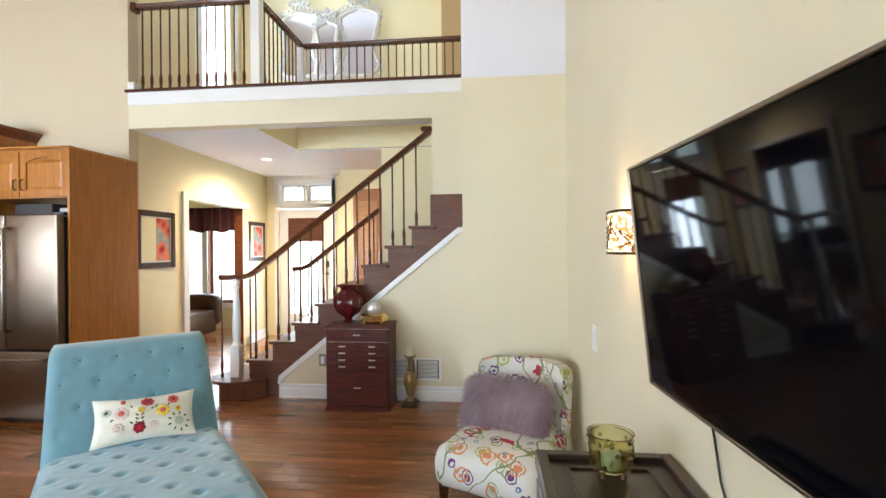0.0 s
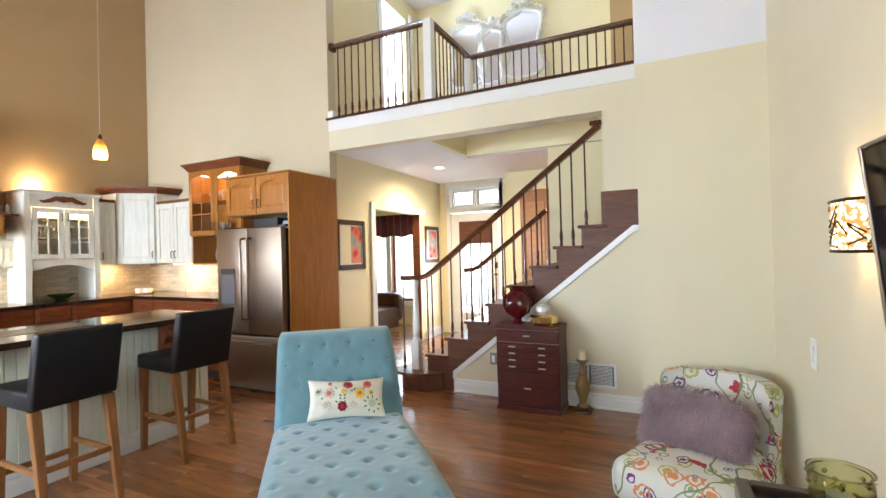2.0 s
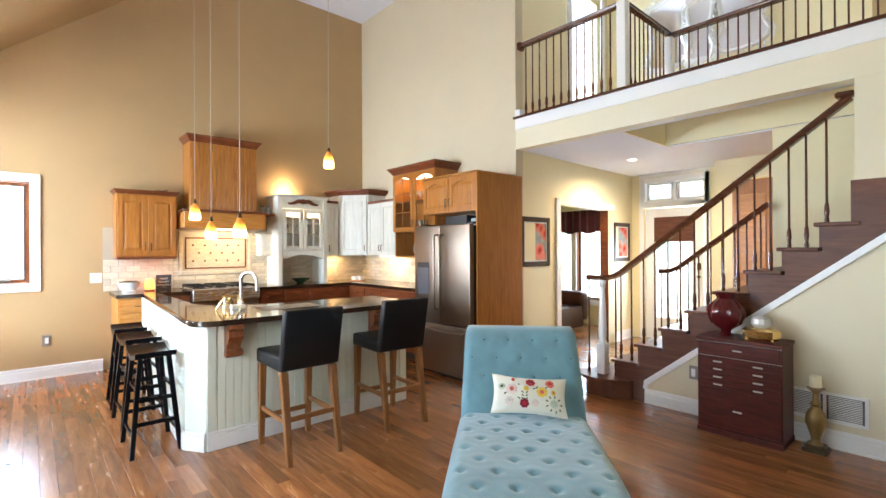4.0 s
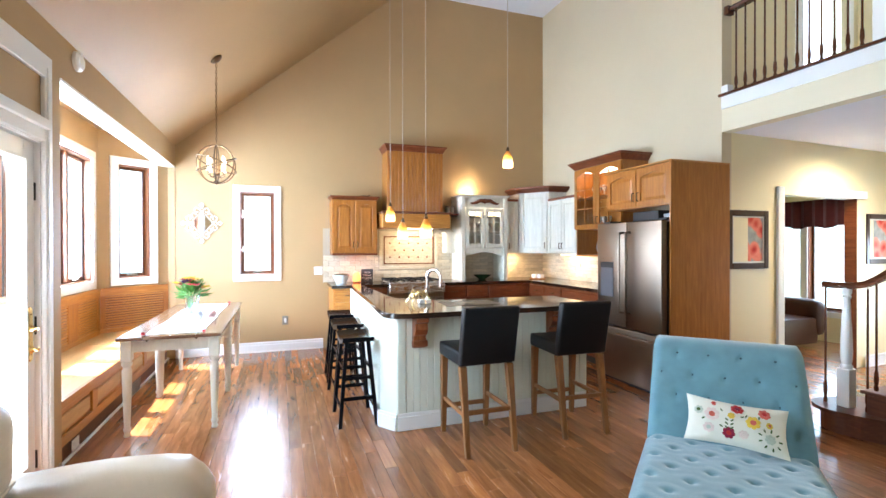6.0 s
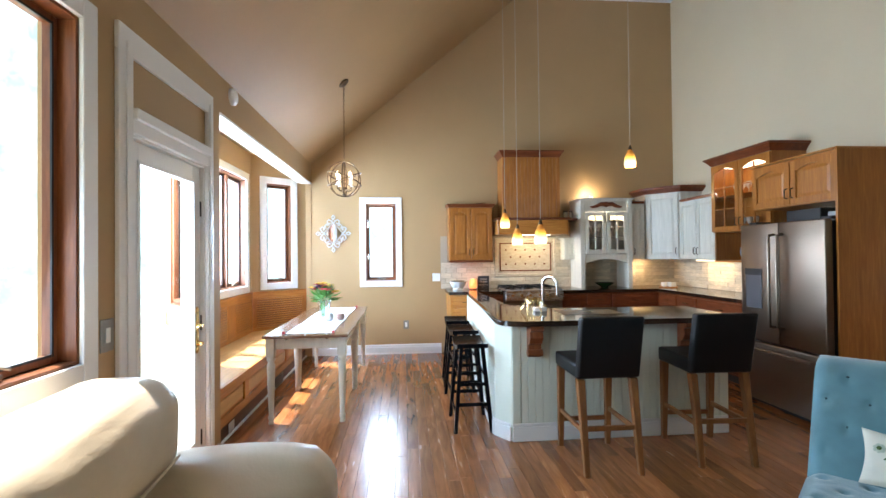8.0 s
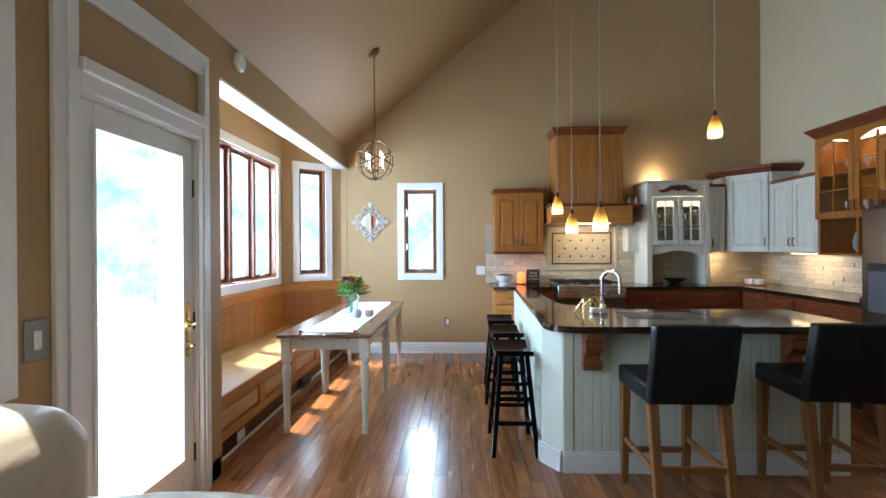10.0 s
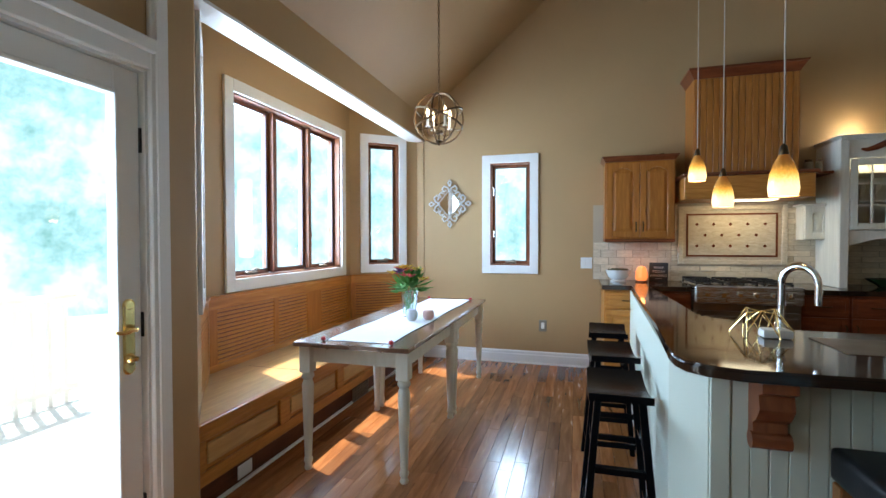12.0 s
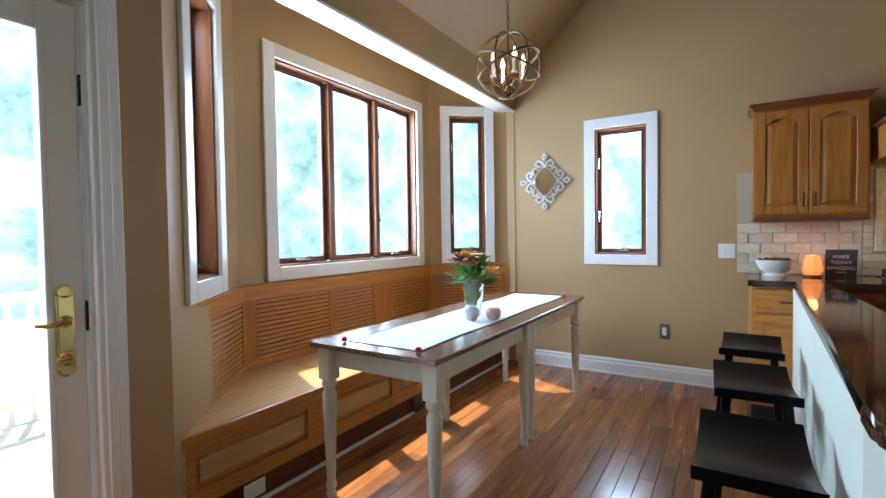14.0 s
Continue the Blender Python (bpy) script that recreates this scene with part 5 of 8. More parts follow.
# wire ornament and white dish on the worktop
wo = thing("wire_sculpture", "faceted brass wire ornament standing on the worktop", "ornament", pose(-3.76, 1.40, 0.932) @ Matrix.Diagonal((0.72, 0.72, 0.8, 1)))
HUB = [(0.155 * math.cos(k * 1.0472 + 0.3), 0.155 * math.sin(k * 1.0472 + 0.3), 0.015 + 0.02 * (k % 2)) for k in range(6)]
TOPS = [(0.085 * math.cos(k * 1.0472 + 0.8), 0.085 * math.sin(k * 1.0472 + 0.8), 0.115 + 0.025 * (k % 2)) for k in range(6)]
for k in range(6):
    for a, b in ((HUB[k], TOPS[k]), (TOPS[k], HUB[(k + 1) % 6]), (TOPS[k], TOPS[(k + 1) % 6])):
        part("wire", tube([a, b], 0.0042, 6), M_BRASS, wo)
    part("foot_wire", tube([HUB[k], (HUB[k][0] * 1.02, HUB[k][1] * 1.02, 0.002)], 0.0042, 6), M_BRASS, wo)
for k in (1, 3, 5):
    part("leg_wire", tube([TOPS[k], (0.02 * math.cos(k), 0.02 * math.sin(k), 0.004)], 0.004, 6), M_BRASS, wo)
ds = thing("sponge_dish", "small white dish beside the sink", "dish", pose(-3.72, 1.44, 0.932))
part("dish", bx(-0.038, -0.055, 0, 0.038, 0.055, 0.035, bevel=0.010, seg=2), M_TRIM, ds, "", True)

# ---- backsplash: joined bricks behind, tile pieces as parts in front of the stove ----
M_TILE = wood("travertine_tile", (0.50, 0.42, 0.30), (0.72, 0.64, 0.50), (3, 3, 9), 0.45, 0.0, 5.0, 0.18)
M_GROUT = paint("tile_grout", (0.42, 0.36, 0.27), 0.9)
sw = solid("backsplash", boxes([(XW + 0.001, 0.80, 0.93, XW + 0.006, YN - 0.003, 1.70), (XW + 0.006, YN - 0.006, 0.93, -4.24, YN - 0.001, 1.34)]), M_GROUT, "travertine brick backsplash above the worktop", "backsplash")
TILES = []
# large bricks beside the window wall, thin long strips elsewhere: side, from, to, height, length
for side_, lo_, hi_, th, tl in (("w", 0.802, 1.538, 0.0765, 0.1535), ("w", 1.540, YN - 0.008, 0.0505, 0.262), ("n", XW + 0.012, -4.245, 0.0505, 0.262)):
    for j in range(16):
        z = 0.934 + th * j
        a = lo_ - (tl / 2 if j % 2 else 0.0)
        while a < hi_ - 0.02:
            ya, yb2 = max(lo_, a), min(hi_, a + tl - 0.0035)
            top_lim = 1.70 if side_ == "w" and 1.54 <= ya < 2.74 else 1.335
            behind = side_ == "w" and yb2 > 1.60 and ya < 2.53 and 1.08 < z + th / 2 < 1.69
            if behind and ya < 1.57:
                yb2, behind = 1.598, False
            elif behind and yb2 > 2.56:
                ya, behind = 2.532, False
            if yb2 - ya > 0.02 and z + th < top_lim + 0.01 and not behind:
                TILES.append((side_, ya, yb2, z, th - 0.004))
            a += tl
tp = thing("stove_tile_panel", "framed cream tile panel with small dark diamonds above the stove", "tile panel", pose(XW, 1.60, 1.10, 0, 0, 90))
part("frame", boxes(frame_boxes(0.93, 0, 0.57, 0.045, -0.028, -0.0065), 0.005), M_TILE, tp, "moulded stone frame")
part("border", boxes([(0.075, -0.016, 0.075, 0.855, -0.008, 0.092), (0.075, -0.016, 0.478, 0.855, -0.008, 0.495), (0.075, -0.016, 0.092, 0.092, -0.008, 0.478), (0.838, -0.016, 0.092, 0.855, -0.008, 0.478)]), M_CHERRY, tp, "dark pencil border")
part("field", boxes([(0.046, -0.010, 0.046, 0.884, -0.0065, 0.524)]), M_TILE, tp, "cream stone field")
for k in range(5):
    for q in range(3):
        x = 0.17 + 0.145 * k + (0.072 if q == 1 else 0)
        if x < 0.80:
            part("inset", bx(-0.012, -0.006, -0.012, 0.012, 0.0, 0.012), M_CHERRY, tp, "dark diamond inset").matrix_basis = pose(x, -0.0102, 0.18 + 0.105 * q) @ pose(0, 0, 0, 0, 45, 0)

# things on the worktops
pb = thing("planter_bowl", "white footed oval bowl with dried moss", "bowl", pose(XW + 0.22, 1.03, 0.93))
part("bowl", lathe([(0, 0), (0.07, 0), (0.075, 0.012), (0.05, 0.022), (0.09, 0.045), (0.115, 0.10), (0.12, 0.115), (0.11, 0.11), (0.08, 0.08), (0, 0.08)], 28, squash=0.7), M_TRIM, pb, "white ceramic bowl", True).rotation_euler = (0, 0, radians(90))
bm = bmesh.new()
rnd = random.Random(5)
for _ in range(60):
    a, r = rnd.uniform(0, 6.28), rnd.uniform(0, 0.09)
    lathe([(0, -0.012), (0.014, 0), (0, 0.014)], 5, (r * 0.7 * math.cos(a), r * math.sin(a), 0.108 + rnd.uniform(0, 0.015)), bm)
part("moss", bm, paint("dried_moss", (0.12, 0.10, 0.05), 0.9), pb, "dried brown moss")
sl_ = thing("salt_lamp", "glowing orange salt lamp on the worktop", "lamp", pose(XW + 0.2, 1.245, 0.93))
bm = lathe([(0, 0.015), (0.045, 0.015), (0.06, 0.05), (0.055, 0.10), (0.035, 0.145), (0, 0.155)], 9)
for v in bm.verts:
    v.co += Vector((noise.noise(v.co * 30), noise.noise(v.co * 31 + Vector((3, 0, 0))), 0)) * 0.012
part("salt_rock", bm, glow("salt_glow", (1.0, 0.25, 0.05), 2.2, (0.8, 0.3, 0.1)), sl_, "rough glowing salt rock")
part("base", lathe([(0, 0), (0.055, 0), (0.055, 0.014), (0, 0.0148)], 18), M_CHERRY, sl_, "round wooden base")
sg = thing("slate_sign", "small dark slate sign with pale lettering", "sign", pose(XW + 0.10, 1.41, 0.93, 8, 0, 90))
part("slate", bx(-0.085, -0.012, 0.0, 0.085, 0.0, 0.19, bevel=0.003), paint("slate", (0.035, 0.04, 0.045), 0.6, 0.2), sg)
part("stand", bx(-0.05, 0.001, 0.0, 0.05, 0.05, 0.012), M_DARK, sg)


def lettering(word, size, parent, m, mat):
    cu = bpy.data.curves.new("letters", "FONT")
    cu.body, cu.size, cu.align_x, cu.extrude = word, size, "CENTER", 0.0006
    tmp = bpy.data.objects.new("letters", cu)
    scene.collection.objects.link(tmp)
    me = bpy.data.meshes.new_from_object(tmp.evaluated_get(bpy.context.evaluated_depsgraph_get()))
    bpy.data.objects.remove(tmp)
    me.materials.clear()
    me.materials.append(mat)
    o = new("lettering", me)
    o.parent, o.matrix_basis = parent, m
    return o


M_CHALK = paint("chalk_lettering", (0.7, 0.7, 0.68), 0.9)
for k, wd in enumerate(("MAKE", "TODAY", "AMAZING")):
    lettering(wd, 0.034, sg, pose(0, -0.0135, 0.13 - 0.04 * k, 90), M_CHALK)
part("rule", bx(-0.03, -0.0135, 0.03, 0.03, -0.0122, 0.033), M_CHALK, sg)
tr = thing("mug_stand", "small tray with stacked cups in the kitchen corner", "tray", pose(-6.15, 4.05, 0.93))
part("tray", lathe([(0, 0), (0.12, 0), (0.13, 0.015), (0.12, 0.012), (0, 0.008)], 22), M_OAKH, tr, "round wooden tray")
for k in range(5):
    cu_ = solid("cup", lathe([(0, 0), (0.028, 0), (0.036, 0.06), (0.033, 0.06), (0.026, 0.006), (0, 0.006)], 14), M_TRIM, "white cup on the round tray", "cup", "thing", True)
    tagged(cu_, group="cups on the tray")
    cu_.location = (-6.15 + 0.07 * math.cos(k * 1.25), 4.05 + 0.07 * math.sin(k * 1.25), 0.940)
cm_ = thing("coffee_maker", "black countertop coffee maker beside the refrigerator", "coffee maker", pose(-4.42, YN - 0.28, 0.93))
part("body", bx(-0.09, -0.12, 0, 0.09, 0.12, 0.30, bevel=0.015, seg=2), M_DARK, cm_)
part("base_plate", bx(-0.08, -0.20, 0, 0.08, -0.121, 0.03, bevel=0.008), M_STEEL, cm_)
# switch plates


def plate(name, m, w, h, label, mat, rockers=1):
    e = thing(name, label, "switch", m)
    part("plate", bx(-w / 2, -0.007, -h / 2, w / 2, -0.0005, h / 2, bevel=0.003), mat, e)
    for k in range(rockers):
        x = (k - (rockers - 1) / 2) * 0.046
        part("rocker", bx(x - 0.016, -0.011, -0.033, x + 0.016, -0.0072, 0.033, bevel=0.002), M_TRIM, e, "white rocker")
    return e


M_PEWTER = metal("pewter_plate", (0.30, 0.28, 0.25), 0.45)
plate("outlet", pose(XW, 0.29, 0.42, 0, 0, 90), 0.08, 0.125, "pewter outlet plate on the tan wall", M_PEWTER)
plate("light_switch", pose(XW, 0.735, 1.10, 0, 0, 90), 0.115, 0.115, "white double switch plate beside the backsplash", M_TRIM, 2)
plate("light_switch", pose(-3.222, 4.545, 1.03, 0, 0, 90), 0.08, 0.125, "pewter switch plate on the yellow hall wall", M_PEWTER)
plate("light_switch", pose(-1.93, YS, 1.09, 0, 0, 180), 0.095, 0.145, "pewter switch plate between window and patio door", M_PEWTER)
plate("outlet", pose(-1.27, YN, 0.355), 0.07, 0.115, "pewter outlet plate beside the chest", M_PEWTER)
plate("light_switch", pose(XE, 2.35, 0.97, 0, 0, -90), 0.07, 0.115, "white switch plate on the cream wall", M_TRIM)
# ---- seating at the peninsula ----
bs = thing("bar_stool", "black leather high-back bar stool with square wooden legs", "bar stool", pose(-2.93, 1.60, 0), "leather bar stools")
# local: faces -x towards the peninsula
bm = bx(-0.24, -0.21, 0.60, 0.20, 0.21, 0.705, bevel=0.022, seg=3)
part("seat", bm, M_LEATHER, bs, "black leather seat", True)
bm = bx(0.155, -0.21, 0.61, 0.225, 0.21, 1.02, bevel=0.018, seg=3)
for v in bm.verts:
    v.co.x += (v.co.z - 0.61) * 0.20
part("backrest", bm, M_LEATHER, bs, "black leather backrest", True)
for lx, ly, sx in ((-0.20, -0.18, -0.02), (-0.20, 0.18, -0.02), (0.18, -0.18, 0.10), (0.18, 0.18, 0.10)):
    bm = bx(-0.0235, -0.0235, 0, 0.0235, 0.0235, 0.60, bevel=0.004)
    for v in bm.verts:
        v.co.x = v.co.x * (0.75 + 0.35 * v.co.z / 0.6) + lx + sx * (1 - v.co.z / 0.60)
        v.co.y = v.co.y * (0.75 + 0.35 * v.co.z / 0.6) + ly
    part("leg", bm, M_STOOLWOOD, bs)
for z, a, b in ((0.27, (-0.215, -0.18), (0.235, -0.18)), (0.27, (-0.215, 0.18), (0.235, 0.18)), (0.20, (-0.215, -0.18), (-0.215, 0.18)), (0.29, (0.235, -0.18), (0.235, 0.18))):
    if a[0] == b[0]:
        q = bx(a[0] - 0.011, a[1] + 0.017, z - 0.016, a[0] + 0.011, b[1] - 0.017, z + 0.016, bevel=0.003)
    else:
        q = bx(a[0] + 0.018, a[1] - 0.011, z - 0.016, b[0] - 0.018, a[1] + 0.011, z + 0.016, bevel=0.003)
    part("stretcher", q, M_STOOLWOOD, bs)
copy_thing(bs, pose(-2.97, 2.42, 0, 0, 0, -3))

ss = thing("saddle_stool", "black painted wooden saddle stool with splayed legs", "stool", pose(-3.67, 0.812, 0, 0, 0, 90), "black saddle stools")
bm = bmesh.new()
nx, ny = 10, 6
grid = {}
for side_ in (0, 1):
    for i in range(nx + 1):
        for j in range(ny + 1):
            u, v = -0.205 + 0.41 * i / nx, -0.15 + 0.30 * j / ny
            z = 0.675 + 0.035 * (u / 0.205) ** 2 - (0.032 if side_ else 0)
            grid[side_, i, j] = bm.verts.new((v, u, z))
for i in range(nx):
    for j in range(ny):
        bm.faces.new((grid[0, i, j], grid[0, i + 1, j], grid[0, i + 1, j + 1], grid[0, i, j + 1]))
        bm.faces.new((grid[1, i, j], grid[1, i, j + 1], grid[1, i + 1, j + 1], grid[1, i + 1, j]))
for i in range(nx):
    bm.faces.new((grid[0, i, 0], grid[1, i, 0], grid[1, i + 1, 0], grid[0, i + 1, 0]))
    bm.faces.new((grid[0, i, ny], grid[0, i + 1, ny], grid[1, i + 1, ny], grid[1, i, ny]))
for j in range(ny):
    bm.faces.new((grid[0, 0, j], grid[0, 0, j + 1], grid[1, 0, j + 1], grid[1, 0, j]))
    bm.faces.new((grid[0, nx, j], grid[1, nx, j], grid[1, nx, j + 1], grid[0, nx, j + 1]))
bmesh.ops.bevel(bm, geom=[e for e in bm.edges if e.calc_face_angle(0) > 1.0], offset=0.008, segments=2, affect="EDGES")
part("seat", bm, M_BLACK, ss, "", True)
for sx in (-1, 1):
    for sy in (-1, 1):
        bm = bx(-0.018, -0.018, 0, 0.018, 0.018, 0.672, bevel=0.003)
        for v in bm.verts:
            f = v.co.z / 0.66
            v.co.x += sx * (0.175 - 0.07 * f)
            v.co.y += sy * (0.205 - 0.055 * f)
        part("leg", bm, M_BLACK, ss)
for z, kx in ((0.14, True), (0.45, True), (0.22, False), (0.38, False)):
    f = z / 0.66
    X, Y = 0.175 - 0.07 * f, 0.205 - 0.055 * f
    for s in (-1, 1):
        if kx:
            part("stretcher", bx(s * X - 0.009, -Y + 0.016, z - 0.013, s * X + 0.009, Y - 0.016, z + 0.013), M_BLACK, ss)
        else:
            part("stretcher", bx(-X + 0.016, s * Y - 0.009, z - 0.013, X - 0.016, s * Y + 0.009, z + 0.013), M_BLACK, ss)
for o in ss.children:
    o.data.transform(Matrix.Diagonal((0.84, 1, 1, 1)))
copy_thing(ss, pose(-4.33, 0.835, 0, 0, 0, 92))
copy_thing(ss, pose(-4.98, 0.85, 0, 0, 0, 88))

# ---- pendants ----
M_SHADE = None
mat, nt, b = nodes_of("amber_glass_shade")
tc = nt.nodes.new("ShaderNodeTexCoord")
sep = nt.nodes.new("ShaderNodeSeparateXYZ")
nt.links.new(tc.outputs["Generated"], sep.inputs[0])
nz = node(nt, "ShaderNodeTexNoise", Scale=14.0, Detail=4.0)
ad = nt.nodes.new("ShaderNodeMath")
ad.operation = "MULTIPLY_ADD"
ad.inputs[1].default_value, ad.inputs[2].default_value = 0.25, -0.12
nt.links.new(nz.outputs[0], ad.inputs[0])
a2 = nt.nodes.new("ShaderNodeMath")
nt.links.new(ad.outputs[0], a2.inputs[0])
nt.links.new(sep.outputs[2], a2.inputs[1])
nt.links.new(ramp(nt, a2.outputs[0], [(0.30, (1.0, 0.72, 0.28)), (0.55, (1.0, 0.45, 0.05)), (0.9, (0.35, 0.06, 0.0))]), b.inputs["Emission Color"])
mr = nt.nodes.new("ShaderNodeMapRange")
mr.inputs["From Min"].default_value, mr.inputs["From Max"].default_value, mr.inputs["To Min"].default_value, mr.inputs["To Max"].default_value = 0.2, 0.8, 1.15, 0.08
nt.links.new(a2.outputs[0], mr.inputs[0])
nt.links.new(mr.outputs[0], b.inputs["Emission Strength"])
b.inputs["Base Color"].default_value, b.inputs["Roughness"].default_value = (0.6, 0.25, 0.05, 1), 0.15
M_SHADE = mat
M_CORD = paint("pendant_cord", (0.45, 0.40, 0.33), 0.5)
slope_z = lambda y: min(ZT, 2.65 + (y - (YS - 0.12)) * (ZT - 2.65) / (1.98 - (YS - 0.12)))
for k, (x, y, z) in enumerate(((-4.82, 1.385, 1.74), (-4.32, 1.40, 1.54), (-3.63, 1.43, 1.535), (-4.00, 2.42, 2.265))):
    top = slope_z(y) - 0.004
    e = thing("pendant_light", "amber art glass pendant lamp on a long cord", "pendant lamp", pose(x, y, 0), "pendants over the peninsula")
    part("shade", lathe([(0.049, -0.02), (0.054, 0.01), (0.048, 0.07), (0.033, 0.115), (0.017, 0.145), (0.014, 0.143), (0.029, 0.115), (0.044, 0.07), (0.050, 0.01)], 20, (0, 0, z)), M_SHADE, e, "", True)
    part("socket", lathe([(0, 0.13), (0.016, 0.13), (0.018, 0.15), (0.012, 0.18), (0.004, 0.19), (0, 0.19)], 14, (0, 0, z)), M_BRONZE, e, "dark bronze socket", True)
    part("cord", lathe([(0.0028, 0.0), (0.0028, 1.0)], 6), M_CORD, e).matrix_basis = Matrix.Translation((0, 0, z + 0.19)) @ Matrix.Diagonal((1, 1, top - z - 0.19, 1))
    part("canopy", lathe([(0, 0.0), (0.055, 0.0), (0.055, -0.015), (0.02, -0.03), (0, -0.03)], 20, (0, 0, top - (0.0 if top > 5.2 else 0.02))), M_BRONZE, e, "dark bronze canopy")
    lamp("pendant_bulb", "POINT", pose(x, y, z - 0.02), 3.5, (1, 0.66, 0.32), radius=0.03)

# orb chandelier over the table
CX, CY, CZ, R = -4.86, -0.37, 2.26, 0.19
ch = thing("orb_chandelier", "dark bronze orb chandelier with candle lamps", "chandelier", pose(CX, CY, CZ))
M_OLDBRASS = metal("antique_brass", (0.13, 0.08, 0.04), 0.45)
for k, (ang, tilt) in enumerate(((0, 90), (60, 90), (120, 90), (20, 22), (200, 22))):
    mm = Euler((radians(tilt), 0, radians(ang))).to_matrix()
    pts = [mm @ Vector((R * (0.985 + 0.005 * k) * math.cos(a), R * (0.985 + 0.005 * k) * math.sin(a), 0)) for a in [2 * math.pi * i / 40 for i in range(40)]]
    part("ring", tube(pts, 0.007, 6, closed=True), M_OLDBRASS, ch, "", True)
part("stem", tube([(0, 0, R), (0, 0, -R)], 0.006, 8), M_OLDBRASS, ch)
part("finial", lathe([(0, -0.035), (0.014, -0.02), (0.03, 0), (0.01, 0.012), (0, 0.014)], 12, (0, 0, -R + 0.02)), M_OLDBRASS, ch, "", True)
part("hub", lathe([(0, -0.02), (0.03, -0.01), (0.03, 0.01), (0, 0.02)], 12, (0, 0, -0.10)), M_OLDBRASS, ch, "", True)
M_FLAME = glow("candle_bulb", (1.0, 0.80, 0.50), 14)
for k in range(4):
    a = radians(45 + 90 * k)
    cx, cy = 0.095 * math.cos(a), 0.095 * math.sin(a)
    arm = part("arm", tube([(0, 0, -0.10), (cx * 0.5, cy * 0.5, -0.13), (cx, cy, -0.11), (cx, cy, -0.07)], 0.005, 6), M_OLDBRASS, ch, "", True)
    part("candle", lathe([(0, 0), (0.02, 0), (0.02, 0.006), (0.010, 0.008), (0.010, 0.075), (0, 0.076)], 12, (cx, cy, -0.07)), M_TRIM, arm, "white candle sleeve")
    part("bulb", lathe([(0, 0), (0.010, 0.012), (0.014, 0.03), (0.008, 0.055), (0, 0.075)], 10, (cx, cy, 0.006)), M_FLAME, arm, "glowing candle bulb", True)
ztop = slope_z(CY)
L = ztop - CZ - R - 0.02
bm = bmesh.new()
nl = int(L / 0.030)
for k in range(nl):
    zc = R + 0.02 + (k + 0.5) * L / nl
    rot = (k % 2) * math.pi / 2
    tube([(0.008 * math.cos(a) * math.cos(rot), 0.008 * math.cos(a) * math.sin(rot), zc + 0.018 * math.sin(a)) for a in [2 * math.pi * i / 8 for i in range(8)]], 0.0025, 4, bm, True)
part("chain", bm, M_OLDBRASS, ch, "dark bronze chain")
cn = part("canopy", lathe([(0, 0), (0.065, 0), (0.06, -0.012), (0.02, -0.03), (0, -0.03)], 22), M_OLDBRASS, ch, "", True)
cn.matrix_basis = Matrix.Translation((0, 0, ztop - CZ - 0.006)) @ Euler((radians(39.8), 0, 0)).to_matrix().to_4x4()
lamp("chandelier_light", "POINT", pose(CX, CY, CZ + 0.02), 10, (1, 0.78, 0.5), radius=0.08)

# smoke detector, wall ornament
sd = solid("smoke_detector", lathe([(0, 0), (0.065, 0), (0.065, 0.02), (0.05, 0.035), (0, 0.037)], 28), M_TRIM, "round white smoke detector above the bay header", "smoke detector", "thing", True)
sd.matrix_basis = pose(-3.45, YS + 0.001, 2.665, -90)
om = thing("wall_ornament", "small silver scrolled wall ornament with a diamond mirror", "wall ornament", pose(XW, -0.74, 1.75, 0, 0, 90) @ Matrix.Diagonal((1.18, 1, 1.12, 1)))
mm = Matrix(((1, 0, 0, 0), (0, 0, -1, 0), (0, 1, 0, 0), (0, 0, 0, 1)))
part("mirror_glass", prism([(0.10, 0), (0, 0.13), (-0.10, 0), (0, -0.13)], 0.02, 0.026, m=mm), M_MIRROR, om, "small diamond mirror")
bm = tube([(0.115, -0.025, 0), (0, -0.025, 0.145), (-0.115, -0.025, 0), (0, -0.025, -0.145)], 0.007, 6, closed=True)
for q in range(4):
    a = q * math.pi / 2
    ca, sa = math.cos(a), math.sin(a)
    for s in (-1, 1):
        pts = [(0.10, 0.0), (0.14, 0.02 * s), (0.155, 0.055 * s), (0.13, 0.075 * s), (0.105, 0.055 * s), (0.12, 0.035 * s)]
        tube([(x * ca - z * sa, -0.022, (x * sa + z * ca) * 1.15) for x, z in pts], 0.0095, 5, bm)
        pts = [(0.15, 0.0), (0.185, 0.018 * s), (0.205, 0.0)]
        tube([(x * ca - z * sa, -0.022, (x * sa + z * ca) * 1.15) for x, z in pts], 0.0095, 5, bm)
        pts = [(0.085, 0.05 * s), (0.10, 0.09 * s), (0.075, 0.11 * s), (0.06, 0.085 * s)]
        tube([(x * ca - z * sa, -0.022, (x * sa + z * ca) * 1.15) for x, z in pts], 0.006, 5, bm)
part("frame", bm, M_SILVER, om, "aged silver scrollwork", True)

